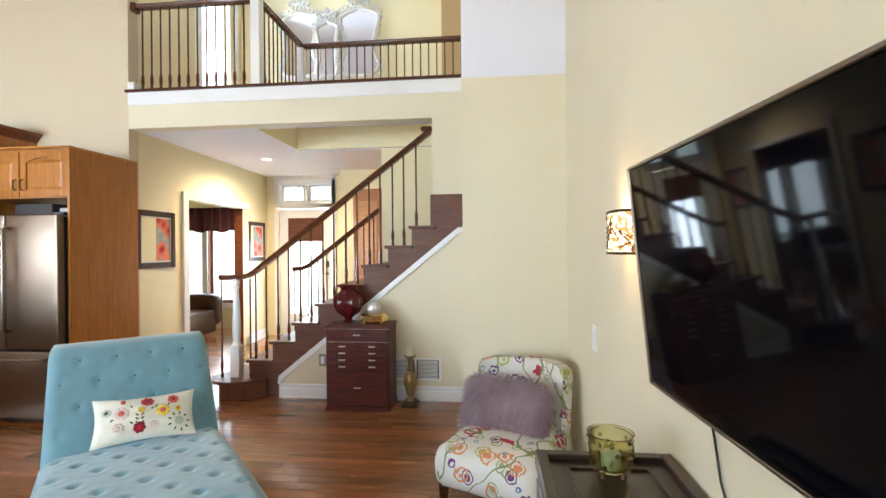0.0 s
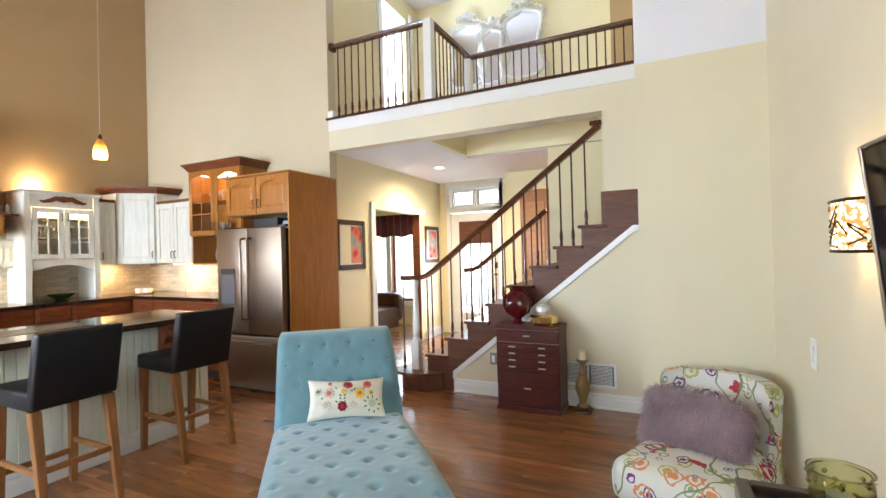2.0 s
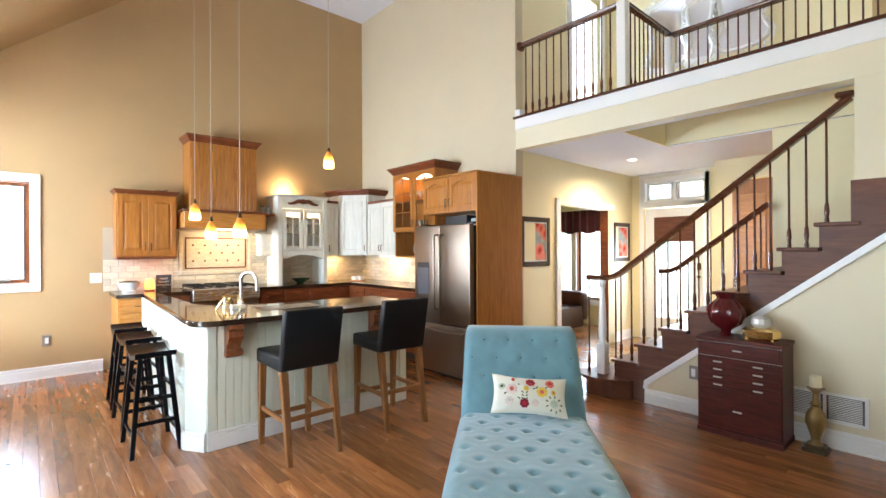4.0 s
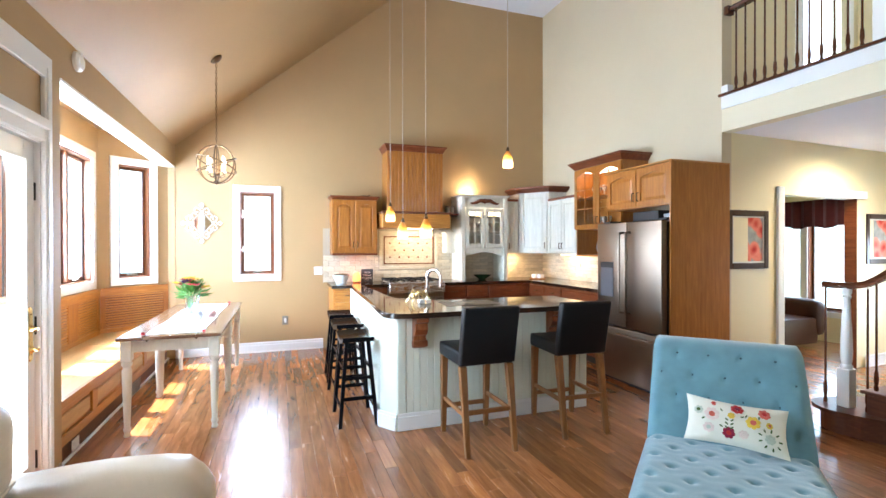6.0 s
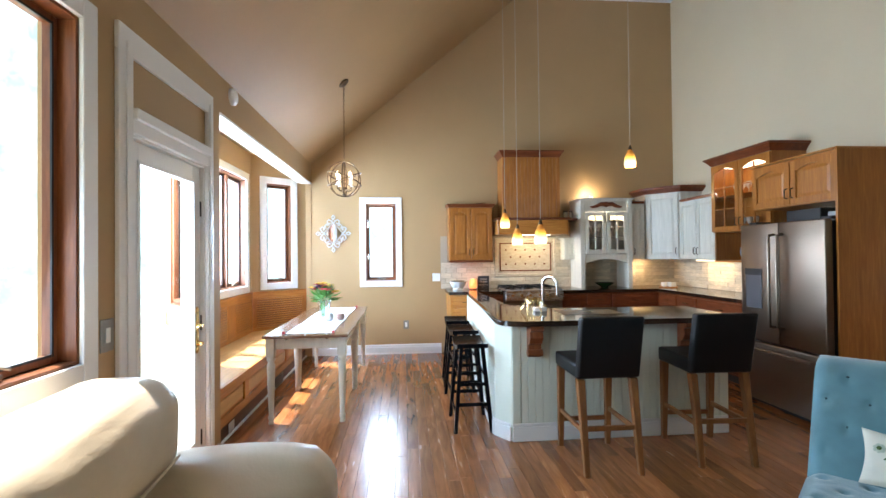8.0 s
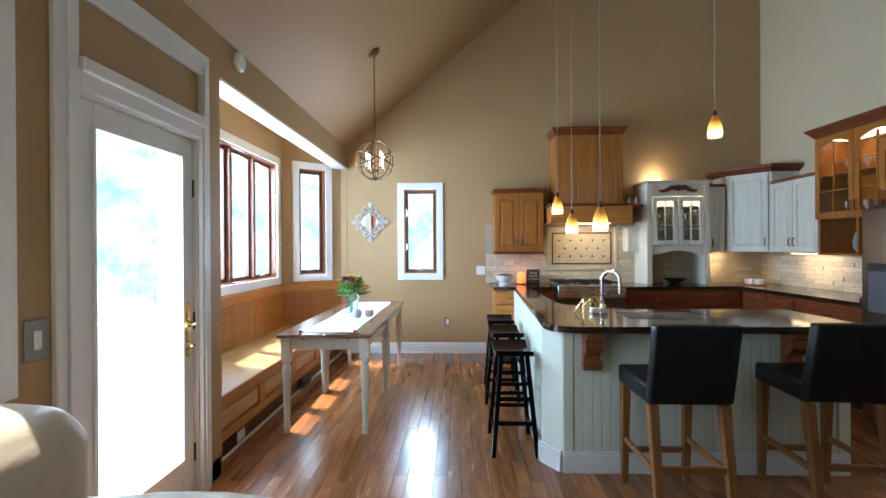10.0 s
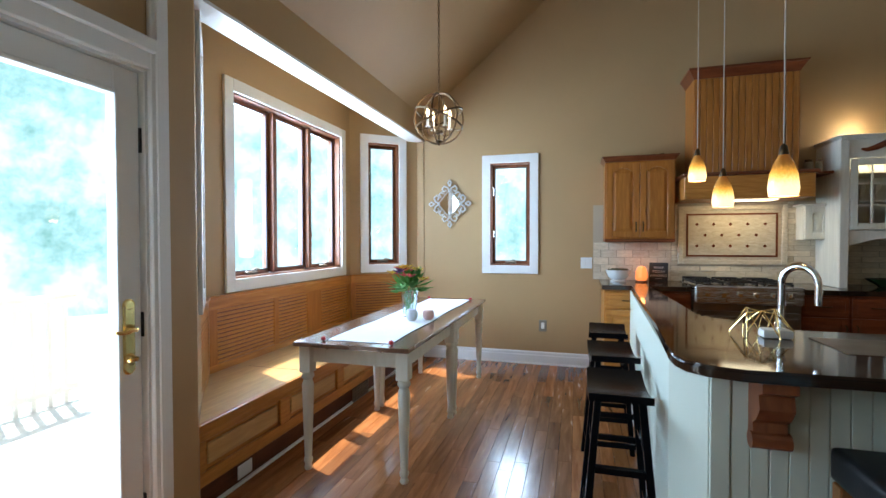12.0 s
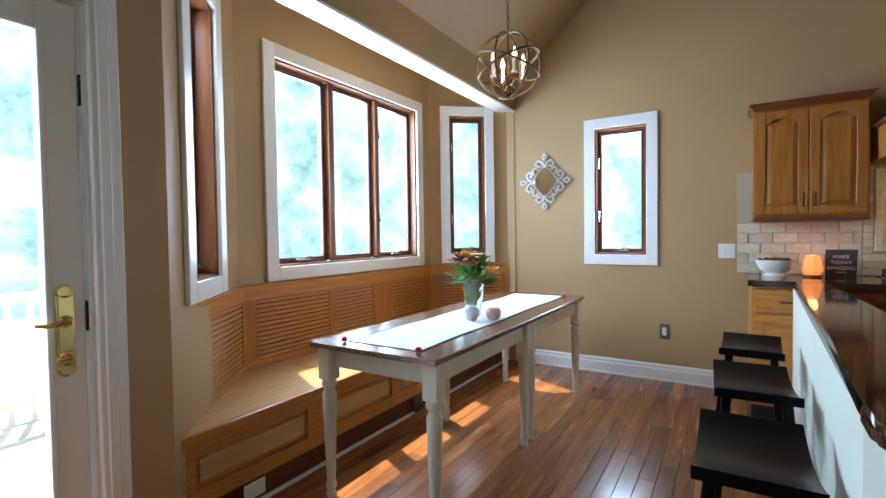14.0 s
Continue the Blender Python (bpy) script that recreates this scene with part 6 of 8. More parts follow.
# ---- bench in the bay ----
be = thing("window_bench", "built-in honey oak bench with panelled front and grooved back", "bench", pose(0, 0, 0), kind="structure")
IN = [(-3.24, -1.13), (-3.985, -1.724), (-6.025, -1.724), (-6.53, -1.14)]
M_MAPLE = wood("light_bench_seat", (0.46, 0.26, 0.09), (0.66, 0.42, 0.17), (1.4, 12, 12), 0.35, 0.1)
seat = [(-3.235, -1.115), (-3.30, -1.19), (-3.985, -1.724), (-6.025, -1.724), (-6.535, -1.16), (-6.54, -1.115)]
part("seat_board", prism(seat, 0.425, 0.45), M_MAPLE, be, "pale wood seat board")
part("seat_nosing", bx(-6.54, -1.128, 0.395, -3.215, -1.095, 0.452, bevel=0.008, seg=2), M_OAKH, be, "honey oak front edge")
part("lid_gap", bx(-5.35, -1.60, 0.4505, -5.345, -1.18, 0.4515), M_CHERRY, be, "dark joint of the seat lid")
part("lid_gap", bx(-4.25, -1.60, 0.4505, -4.245, -1.18, 0.4515), M_CHERRY, be, "dark joint of the seat lid")
part("front", bx(-6.54, -1.16, 0.13, -3.225, -1.14, 0.425), M_OAKH, be)
fr_ = []
for xx in (-3.225, -3.93, -4.64, -5.35, -6.06):
    fr_.append((xx - 0.10, -1.139, 0.20, xx, -1.118, 0.355))
fr_ += [(-6.54, -1.139, 0.355, -3.225, -1.118, 0.425), (-6.54, -1.139, 0.13, -3.225, -1.118, 0.20)]
part("front_frame", boxes(fr_, 0.003), M_OAKH, be)
for xx in (-3.325, -4.03, -4.74, -5.45):
    part("front_panel", bx(xx - 0.585, -1.1385, 0.225, xx - 0.025, -1.126, 0.33, bevel=0.004), M_MAPLE, be, "paler raised panel")
part("toe_board", bx(-6.54, -1.16, 0.0, -3.23, -1.145, 0.13), M_STAIR, be, "dark toe board")
part("toe_trim", bx(-6.54, -1.145, 0.0, -3.225, -1.122, 0.018, bevel=0.005), M_TRIM, be, "thin white trim strip")
# wainscot back: frame boards and grooved slats
for (a, b, cols) in ((IN[0], IN[1], 1), (IN[1], IN[2], 0), (IN[2], IN[3], 1)):
    ln = math.hypot(b[0] - a[0], b[1] - a[1])
    m = pose(b[0], b[1], 0, 0, 0, heading(b, a))
    part("cap", bx(0, 0.0, 0.945, ln, 0.028, 0.968, bevel=0.005), M_OAKH, be, "oak cap").matrix_basis = m
    part("top_rail", bx(0, 0.0, 0.875, ln, 0.018, 0.9448), M_OAKH, be).matrix_basis = m
    part("bottom_rail", bx(0, 0.0, 0.451, ln, 0.018, 0.50), M_OAKH, be).matrix_basis = m
    if cols:
        spans = [(0.06, ln - 0.06)]
        stiles = [(0, 0.06), (ln - 0.06, ln)]
    else:
        spans = [(0.08, 0.62), (0.86, 1.28), (1.34, ln - 0.08)]
        stiles = [(0, 0.08), (0.62, 0.86), (1.28, 1.34), (ln - 0.08, ln)]
    for (u0, u1) in stiles:
        part("stile", bx(u0, 0, 0.5002, u1, 0.018, 0.8748), M_OAK, be).matrix_basis = m
    for (u0, u1) in spans:
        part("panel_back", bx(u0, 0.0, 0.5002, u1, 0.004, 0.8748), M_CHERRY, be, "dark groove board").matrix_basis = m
        me = mesh_of(bx(u0 + 0.001, 0.004, -0.0098, u1 - 0.001, 0.017, 0.0098, bevel=0.003), M_OAKH)
        for k in range(13):
            o = new("slat", me)
            o.parent, o.matrix_basis = be, m @ Matrix.Translation((0, 0, 0.515 + 0.0288 * k))
plate("outlet", pose(-3.60, -1.118, 0.085, 0, 90, 180), 0.075, 0.115, "white outlet plate on the bench toe board", M_TRIM)
vt = thing("floor_vent", "dark pierced metal vent grille in the bench base", "vent", pose(-5.03, -1.117, 0.07))
part("grille_back", bx(-0.14, -0.004, -0.055, 0.14, 0, 0.055), M_DARK, vt)
part("grille", boxes([(-0.14 + 0.028 * k, 0.0002, -0.05, -0.132 + 0.028 * k, 0.006, 0.05) for k in range(11)] + [(-0.14, 0.0062, -0.055 + 0.026 * k, 0.145, 0.010, -0.049 + 0.026 * k) for k in range(5)]), M_PEWTER, vt)

# ---- farmhouse table ----
tb = thing("dining_table", "farmhouse table with brown top, cream apron and turned legs", "dining table", pose(-4.87, -0.575, 0))
M_TTOP = wood("brown_table_top", (0.10, 0.045, 0.024), (0.22, 0.11, 0.06), (1.2, 12, 12), 0.22, 0.4)
M_TCREAM = wood("cream_painted_wood", (0.62, 0.58, 0.47), (0.74, 0.70, 0.60), (8, 8, 2), 0.4)
for k in range(4):
    part("board", bx(-1.09, -0.355 + 0.1775 * k, 0.735, 1.09, -0.1785 + 0.1775 * k, 0.76, bevel=0.003), M_TTOP, tb)
for s in (-1, 1):
    part("apron", bx(-0.98, s * 0.295 - 0.012, 0.635, 0.98, s * 0.295 + 0.012, 0.7348), M_TCREAM, tb, "cream apron")
    part("apron", bx(s * 1.005 - 0.012, -0.29, 0.635, s * 1.005 + 0.012, 0.29, 0.7348), M_TCREAM, tb, "cream apron")
    part("drawer_pull", lathe([(0, -0.01), (0.012, 0), (0, 0.01)], 8, (1.022, s * 0.17, 0.72)), M_BRONZE, tb)
LEG = [(0, 0), (0.020, 0.0), (0.024, 0.012), (0.017, 0.03), (0.024, 0.045), (0.026, 0.06), (0.020, 0.075), (0.027, 0.25), (0.033, 0.45), (0.034, 0.50), (0.024, 0.53), (0.036, 0.545), (0.036, 0.56), (0.026, 0.575), (0, 0.575)]
leg_me = mesh_of(lathe(LEG, 20), M_TCREAM, True)
blk = mesh_of(bx(-0.036, -0.036, 0.575, 0.036, 0.036, 0.7349, bevel=0.003), M_TCREAM)
for lx in (-1.02, -0.05, 0.04, 1.02):
    for ly in (-0.30, 0.30):
        o = new("leg", leg_me); o.parent, o.location = tb, (lx, ly, 0)
        o2 = new("leg_block", blk); o2.parent = o
tr_ = thing("table_runner", "white cloth table runner with dark edge and red pompoms", "table runner", pose(-4.87, -0.56, 0.76))
bm = bmesh.new()
N = 40
rows_ = []
for i in range(N + 1):
    x = -0.98 + 1.98 * i / N
    rows_.append([bm.verts.new((x, -0.20 + 0.40 * j / 8 + 0.006 * math.sin(x * 7), 0.0035 + 0.0025 * noise.noise(Vector((x * 4, j * 0.7, 0))))) for j in range(9)])
for a, b2_ in zip(rows_, rows_[1:]):
    for j in range(8):
        bm.faces.new((a[j], b2_[j], b2_[j + 1], a[j + 1]))
part("cloth", bm, cloth("white_linen", (0.78, 0.80, 0.84), 0.9, 0.1, 400, 0.03), tr_, "", True)
for s in (-1, 1):
    part("hem", tube([(-0.98 + 1.98 * i / 20, s * 0.203 + 0.006 * math.sin((-0.98 + 1.98 * i / 20) * 7), 0.003) for i in range(21)], 0.0028, 5), M_DARK, tr_, "dark edge")
    for sx in (-0.99, 1.01):
        part("pompom", lathe([(0, -0.014), (0.012, -0.009), (0.015, 0), (0.012, 0.009), (0, 0.014)], 10, (sx + 0.01, s * 0.21, 0.014)), cloth("red_yarn", (0.45, 0.02, 0.03)), tr_, "red pompom", True)
va = thing("flower_vase", "clear glass vase of mixed yellow and red flowers", "vase", pose(-4.77, -0.58, 0.766) @ Matrix.Diagonal((1.3, 1.3, 1.22, 1)))
part("vase", lathe([(0, 0), (0.036, 0), (0.036, 0.02), (0.045, 0.08), (0.052, 0.155), (0.060, 0.165), (0.056, 0.165), (0.048, 0.155), (0.041, 0.08), (0.030, 0.018), (0, 0.018)], 22), glass("vase_glass", (0.85, 0.95, 0.95), 0.02, False), va, "clear flared glass", True)
rnd = random.Random(11)
M_LEAF = cloth("flower_leaves", (0.13, 0.32, 0.06), 0.6, 0.1, 60, 0.4)
bm = bmesh.new()
for k in range(10):
    a = rnd.uniform(0, 6.28)
    tube([(0.02 * math.cos(a), 0.02 * math.sin(a), 0.02), (0.03 * math.cos(a + 0.4), 0.03 * math.sin(a + 0.4), 0.14), (0.07 * math.cos(a), 0.07 * math.sin(a), 0.23)], 0.0025, 5, bm)
part("stems", bm, M_LEAF, va, "green stems")
bm = bmesh.new()
for k in range(90):
    a, el = rnd.uniform(0, 6.28), rnd.uniform(-0.15, 1.2)
    d = Vector((math.cos(a) * math.cos(el), math.sin(a) * math.cos(el), math.sin(el)))
    p0 = Vector((0, 0, 0.17)) + d * rnd.uniform(0.02, 0.05)
    ln = rnd.uniform(0.05, 0.12)
    sd_ = d.cross(Vector((0, 0, 1))).normalized() * ln * 0.17
    up_ = Vector((0, 0, rnd.uniform(-0.02, 0.02)))
    p1, p2 = p0 + d * ln * 0.5 + up_, p0 + d * ln
    v4 = [bm.verts.new(q) for q in (p0, p1 + sd_, p2, p1 - sd_)]
    bm.faces.new(v4)
part("leaves", bm, M_LEAF, va, "pointed green leaves")
for nm, col, cnt in (("yellow_flower", (0.75, 0.50, 0.02), 9), ("red_flower", (0.60, 0.05, 0.06), 7), ("orange_flower", (0.75, 0.25, 0.04), 5), ("purple_flower", (0.10, 0.02, 0.12), 3)):
    mt = cloth(nm, col, 0.7, 0.2, 80, 0.25)
    for k in range(cnt):
        a, el = rnd.uniform(0, 6.28), rnd.uniform(0.15, 1.4)
        rr = rnd.uniform(0.095, 0.125)
        c0 = Vector((rr * math.cos(a) * math.cos(el), rr * math.sin(a) * math.cos(el), 0.19 + rr * math.sin(el)))
        bm = bmesh.new()
        for q in range(7):
            b_ = q * 0.9
            dx, dy = math.cos(b_), math.sin(b_)
            s = 0.027
            bm.faces.new([bm.verts.new(c0 + Vector(w_)) for w_ in ((0, 0, 0.0), (s * dx - s * 0.5 * dy, s * dy + s * 0.5 * dx, 0.012), (s * 1.4 * dx, s * 1.4 * dy, 0.02), (s * dx + s * 0.5 * dy, s * dy - s * 0.5 * dx, 0.012))])
        lathe([(0, 0), (0.010, 0.004), (0.008, 0.014), (0, 0.018)], 7, c0, bm)
        part("flower", bm, mt, va, nm.replace("_", " "))
cd = thing("candle_jar", "small mottled white candle jar on the runner", "candle", pose(-4.60, -0.50, 0.766))
part("jar", lathe([(0, 0), (0.028, 0), (0.042, 0.025), (0.045, 0.05), (0.034, 0.075), (0.030, 0.08), (0, 0.078)], 18), paint("mottled_ceramic", (0.62, 0.64, 0.66), 0.2, 0.35, 60), cd, "", True)
cd = thing("candle_jar", "small round pink candle on the runner", "candle", pose(-4.68, -0.40, 0.766))
part("jar", lathe([(0, 0), (0.030, 0), (0.042, 0.02), (0.044, 0.045), (0.035, 0.065), (0, 0.066)], 18), paint("pink_wax", (0.72, 0.48, 0.44), 0.5), cd, "", True)

# ---- sofa (seen from behind its end) ----


def puff(dims, sub=3, bulge=0.05, seed=0, m=None, soft=0.06):
    """A soft cushion: a rounded block with bulging faces and gentle creases."""
    x0, y0, z0, x1, y1, z1 = dims
    bm = bmesh.new()
    bmesh.ops.create_cube(bm, size=2)
    bmesh.ops.subdivide_edges(bm, edges=bm.edges[:], cuts=2 ** sub, use_grid_fill=True)
    hx, hy, hz = (x1 - x0) / 2, (y1 - y0) / 2, (z1 - z0) / 2
    r = min(hx, hy, hz) * 0.75
    for v in bm.verts:
        p = Vector((v.co.x * hx, v.co.y * hy, v.co.z * hz))
        q = Vector([max(-h + r, min(h - r, c_)) for h, c_ in zip((hx, hy, hz), p)])
        d = p - q
        if d.length > 1e-6:
            p = q + d.normalized() * min(d.length, r) if d.length > r else p
        n = p.normalized()
        p += n * bulge * (1 - v.co.x ** 2 * 0.8) * (1 - v.co.y ** 2 * 0.8) * 0.5
        p += n * 0.012 * noise.noise(p * 4 + Vector((seed, 0, 0))) + n * 0.004 * noise.noise(p * 14 + Vector((seed, 5, 0)))
        v.co = p + Vector(((x0 + x1) / 2, (y0 + y1) / 2, (z0 + z1) / 2))
        if m is not None:
            v.co = m @ v.co
    return bm


so = thing("leather_sofa", "cream leather reclining sofa with padded arm and back", "sofa", pose(-0.95, -0.72, 0))
part("base", bx(-0.72, -0.26, 0.03, 0.85, 0.46, 0.34, bevel=0.03, seg=2), M_SOFA, so, "", True)
part("back", puff((-0.62, -0.30, 0.30, 0.86, 0.08, 0.93), 3, 0.06, 1), M_SOFA, so, "cream leather padded back", True)
for x0, x1, z1, sd_k in ((-0.70, 0.10, 0.965, 2), (0.115, 0.84, 0.90, 3)):
    bm = puff((x0, -0.27, 0.60, x1, 0.15, z1), 4, 0.05, sd_k)
    for v in bm.verts:
        v.co.z += -0.09 * (v.co.x - (x0 + x1) / 2) * (1 if v.co.z > 0.75 else 0.3)
        v.co += Vector((0, 1, 1)) * 0.005 * math.sin(v.co.x * 26 + 3 * noise.noise(v.co * 5)) * max(0, noise.noise(v.co * 3 + Vector((sd_k, 0, 0))) + 0.2)
    part("headrest", bm, M_SOFA, so, "cream leather head cushion", True)
    part("piping", tube([(x0 + 0.06 + (x1 - x0 - 0.12) * q / 16, 0.135 + 0.012 * math.sin(q * math.pi / 16), 0.66 - 0.05 * (q / 16 - 0.5)) for q in range(17)], 0.006, 6), M_SOFA, so, "stitched leather seam", True)
part("arm", puff((-0.88, -0.12, 0.20, -0.50, 0.70, 0.65), 3, 0.06, 4), M_SOFA, so, "cream leather padded arm", True)
part("seat_cushion", puff((-0.52, -0.05, 0.28, 0.16, 0.56, 0.50), 3, 0.04, 6), M_SOFA, so, "", True)
part("seat_cushion", puff((0.17, -0.05, 0.28, 0.82, 0.56, 0.50), 3, 0.04, 7), M_SOFA, so, "", True)

# ---- teal chaise ----
CH = pose(-1.435, 2.305, 0, 0, 0, 42)
LEAN = 0.70
cz = thing("chaise_longue", "teal velvet button-tufted chaise longue with tall back", "chaise longue", CH)
W2 = 0.375
buttons = []
for r_ in range(12):
    for k in range(4 if r_ % 2 else 5):
        u = (k - (1.5 if r_ % 2 else 2)) * 0.155
        buttons.append((u, -0.02 - 0.125 * r_))


def tuft(u, v, pts, depth, width):
    d = min(math.hypot(u - a, v - b) for a, b in pts)
    d2 = sorted(math.hypot(u - a, v - b) for a, b in pts)[:2]
    pit = depth * math.exp(-(d / width) ** 2)
    crease = depth * 0.16 * math.exp(-((d2[1] - d2[0]) / 0.022) ** 2) * (1 if d2[1] < 0.125 else 0.3)
    return pit + crease * math.exp(-(d / 0.09) ** 2)


def seat_profile(v):
    """Height of the seat along its length; v runs from the back (0) to the foot (-1.4)."""
    t = -v / 1.40
    return 0.44 + 0.035 * math.sin(t * 2.6) - 0.10 * max(0, t - 0.6) ** 1.5


bm = bmesh.new()
NU, NV = 60, 110
g = []
for j in range(NV + 1):
    v = 0.06 - 1.46 * j / NV
    row = []
    for i in range(NU + 1):
        s = -1 + 2 * i / NU
        u = s * W2
        edge = max(0, abs(s) - 0.82) / 0.18
        end = max(0, (-v - 1.28) / 0.12)
        z = seat_profile(v) - 0.05 * edge ** 2 - 0.06 * min(1, end) ** 2
        z -= tuft(u, v, buttons, 0.020, 0.017) * (1 - edge) * (1 - min(1, end))
        z += 0.004 * noise.noise(Vector((u * 6, v * 6, 0)))
        row.append(bm.verts.new((u, v, z)))
    g.append(row)
for a, b2_ in zip(g, g[1:]):
    for i in range(NU):
        bm.faces.new((a[i], b2_[i], b2_[i + 1], a[i + 1]))
rim = [r[0] for r in g] + g[-1][1:-1] + [r[-1] for r in g[::-1]] + g[0][::-1][1:-1]
low = [bm.verts.new((v.co.x, v.co.y, 0.14)) for v in rim]
n = len(rim)
for k in range(n):
    j = (k + 1) % n
    bm.faces.new((rim[k], rim[j], low[j], low[k]))
bm.faces.new(low[::-1])
part("seat", bm, M_TEAL, cz, "teal velvet tufted seat", True)
bb = []
for r_ in range(4):
    for k in range(4 if r_ % 2 else 5):
        bb.append(((k - (1.5 if r_ % 2 else 2)) * 0.155, 0.52 + 0.10 * r_))
bm = bmesh.new()
NU, NV = 56, 44
g = []
for j in range(NV + 1):
    z = 0.14 + 0.75 * j / NV
    row = []
    for i in range(NU + 1):
        s = -1 + 2 * i / NU
        top = max(0, (z - 0.815) / 0.075)
        wid = W2 * (1.0 - 0.045 * (z - 0.14) / 0.73) * (1 - 0.04 * top ** 4)
        u = s * wid
        edge = max(0, abs(s) - 0.85) / 0.15
        y = 0.02 + LEAN * max(0, z - 0.42) + 0.035 * edge ** 2 + 0.035 * min(1, top) ** 2
        y += tuft(u, z, bb, 0.017, 0.016) * (1 - edge) if z > 0.46 else 0
        row.append(bm.verts.new((u, y, z)))
    g.append(row)
for a, b2_ in zip(g, g[1:]):
    for i in range(NU):
        bm.faces.new((a[i], a[i + 1], b2_[i + 1], b2_[i]))
rim = [r[0] for r in g] + g[-1][1:-1] + [r[-1] for r in g[::-1]] + g[0][::-1][1:-1]
low = [bm.verts.new((v.co.x, 0.15 + LEAN * max(0, v.co.z - 0.42), v.co.z)) for v in rim]
n = len(rim)
for k in range(n):
    j = (k + 1) % n
    bm.faces.new((rim[k], rim[j], low[j], low[k]))
bm.faces.new(low[::-1])
part("backrest", bm, M_TEAL, cz, "teal velvet tufted backrest", True)
# darker than the velvet: the shade in the tufting pits is put into this colour
btn = mesh_of(lathe([(0, -0.003), (0.009, -0.001), (0.008, 0.003), (0, 0.005)], 8), cloth("dark_teal_button", (0.035, 0.085, 0.11), 0.7, 0.3, 260), True)
for (u, v) in buttons:
    o = new("button", btn); o.parent, o.location = cz, (u, v, seat_profile(v) - 0.022)
for (u, z) in bb:
    o = new("button", btn); o.parent = cz
    o.matrix_basis = Matrix.Translation((u, 0.02 + LEAN * (z - 0.42) + 0.018, z)) @ Euler((radians(90), 0, 0)).to_matrix().to_4x4()
for u in (-0.30, 0.30):
    for v in (0.05, -1.30):
        part("leg", lathe([(0, 0), (0.016, 0), (0.028, 0.13), (0, 0.139)], 12, (u, v, 0)), M_RAIL, cz, "dark turned leg")


def patterned(name, base, spots, petals=False):
    """Cloth with scattered blossoms in several colours."""
    mat, nt, b = nodes_of(name)
    co = coords(nt)
    cur = None
    wob = node(nt, "ShaderNodeTexNoise", Scale=22.0, Detail=2.0)
    nt.links.new(co, wob.inputs["Vector"])
    for k, (col, sc, th) in enumerate(spots):
        vo = node(nt, "ShaderNodeTexVoronoi", Scale=sc)
        off = nt.nodes.new("ShaderNodeMapping")
        off.inputs["Location"].default_value = (k * 3.7, k * 1.9, k * 0.6)
        nt.links.new(co, off.inputs["Vector"])
        nt.links.new(off.outputs[0], vo.inputs["Vector"])
        ma = nt.nodes.new("ShaderNodeMath")
        ma.operation = "MULTIPLY_ADD"
        ma.inputs[1].default_value, ma.inputs[2].default_value = 0.30, -0.15
        nt.links.new(wob.outputs[0], ma.inputs[0])
        sm = nt.nodes.new("ShaderNodeMath")
        nt.links.new(vo.outputs["Distance"], sm.inputs[0])
        nt.links.new(ma.outputs[0], sm.inputs[1])
        lt = nt.nodes.new("ShaderNodeMath")
        lt.operation = "LESS_THAN"
        lt.inputs[1].default_value = th
        nt.links.new(sm.outputs[0], lt.inputs[0])
        mx = nt.nodes.new("ShaderNodeMix")
        mx.data_type = "RGBA"
        if petals:
            inner = nt.nodes.new("ShaderNodeMath")
            inner.operation = "COMPARE"
            inner.inputs[1].default_value, inner.inputs[2].default_value = th * 0.62, th * 0.14
            nt.links.new(sm.outputs[0], inner.inputs[0])
            cut = nt.nodes.new("ShaderNodeMath")
            cut.operation, cut.use_clamp = "SUBTRACT", True
            nt.links.new(lt.outputs[0], cut.inputs[0])
            nt.links.new(inner.outputs[0], cut.inputs[1])
            lt = cut
        nt.links.new(lt.outputs[0], mx.inputs[0])
        if cur is None:
            mx.inputs[6].default_value = (*base, 1)
        else:
            nt.links.new(cur, mx.inputs[6])
        mx.inputs[7].default_value = (*col, 1)
        cur = mx.outputs[2]
    if petals:
        vine = node(nt, "ShaderNodeTexNoise", Scale=5.5, Detail=0.5)
        nt.links.new(co, vine.inputs["Vector"])
        line = nt.nodes.new("ShaderNodeMath")
        line.operation = "COMPARE"
        line.inputs[1].default_value, line.inputs[2].default_value = 0.5, 0.010
        nt.links.new(vine.outputs[0], line.inputs[0])
        mx = nt.nodes.new("ShaderNodeMix")
        mx.data_type = "RGBA"
        nt.links.new(line.outputs[0], mx.inputs[0])
        nt.links.new(cur, mx.inputs[6])
        mx.inputs[7].default_value = (0.20, 0.24, 0.10, 1)
        cur = mx.outputs[2]
    nt.links.new(cur, b.inputs["Base Color"])
    fine = node(nt, "ShaderNodeTexNoise", Scale=400.0)
    nt.links.new(co, fine.inputs["Vector"])
    bump(nt, b, fine.outputs[0], 0.3, 0.001)
    b.inputs["Roughness"].default_value = 0.85
    return mat


def pillow(w, h, t, seed=0):
    """A knife-edged pillow with drawn-out corners, standing in x and z; half sizes."""
    bm = bmesh.new()
    n = 26
    sides = []
    for sgn in (-1, 1):
        g = []
        for j in range(n + 1):
            row = []
            for i in range(n + 1):
                u, v = -1 + 2 * i / n, -1 + 2 * j / n
                x, y, z = pillow_point(u, v, w, h, t, seed)
                row.append(bm.verts.new((x, sgn * y, z)))
            g.append(row)
        for a, b_ in zip(g, g[1:]):
            for i in range(n):
                q = (a[i], a[i + 1], b_[i + 1], b_[i])
                bm.faces.new(q if sgn < 0 else q[::-1])
    bmesh.ops.remove_doubles(bm, verts=bm.verts[:], dist=0.0003)
    return bm


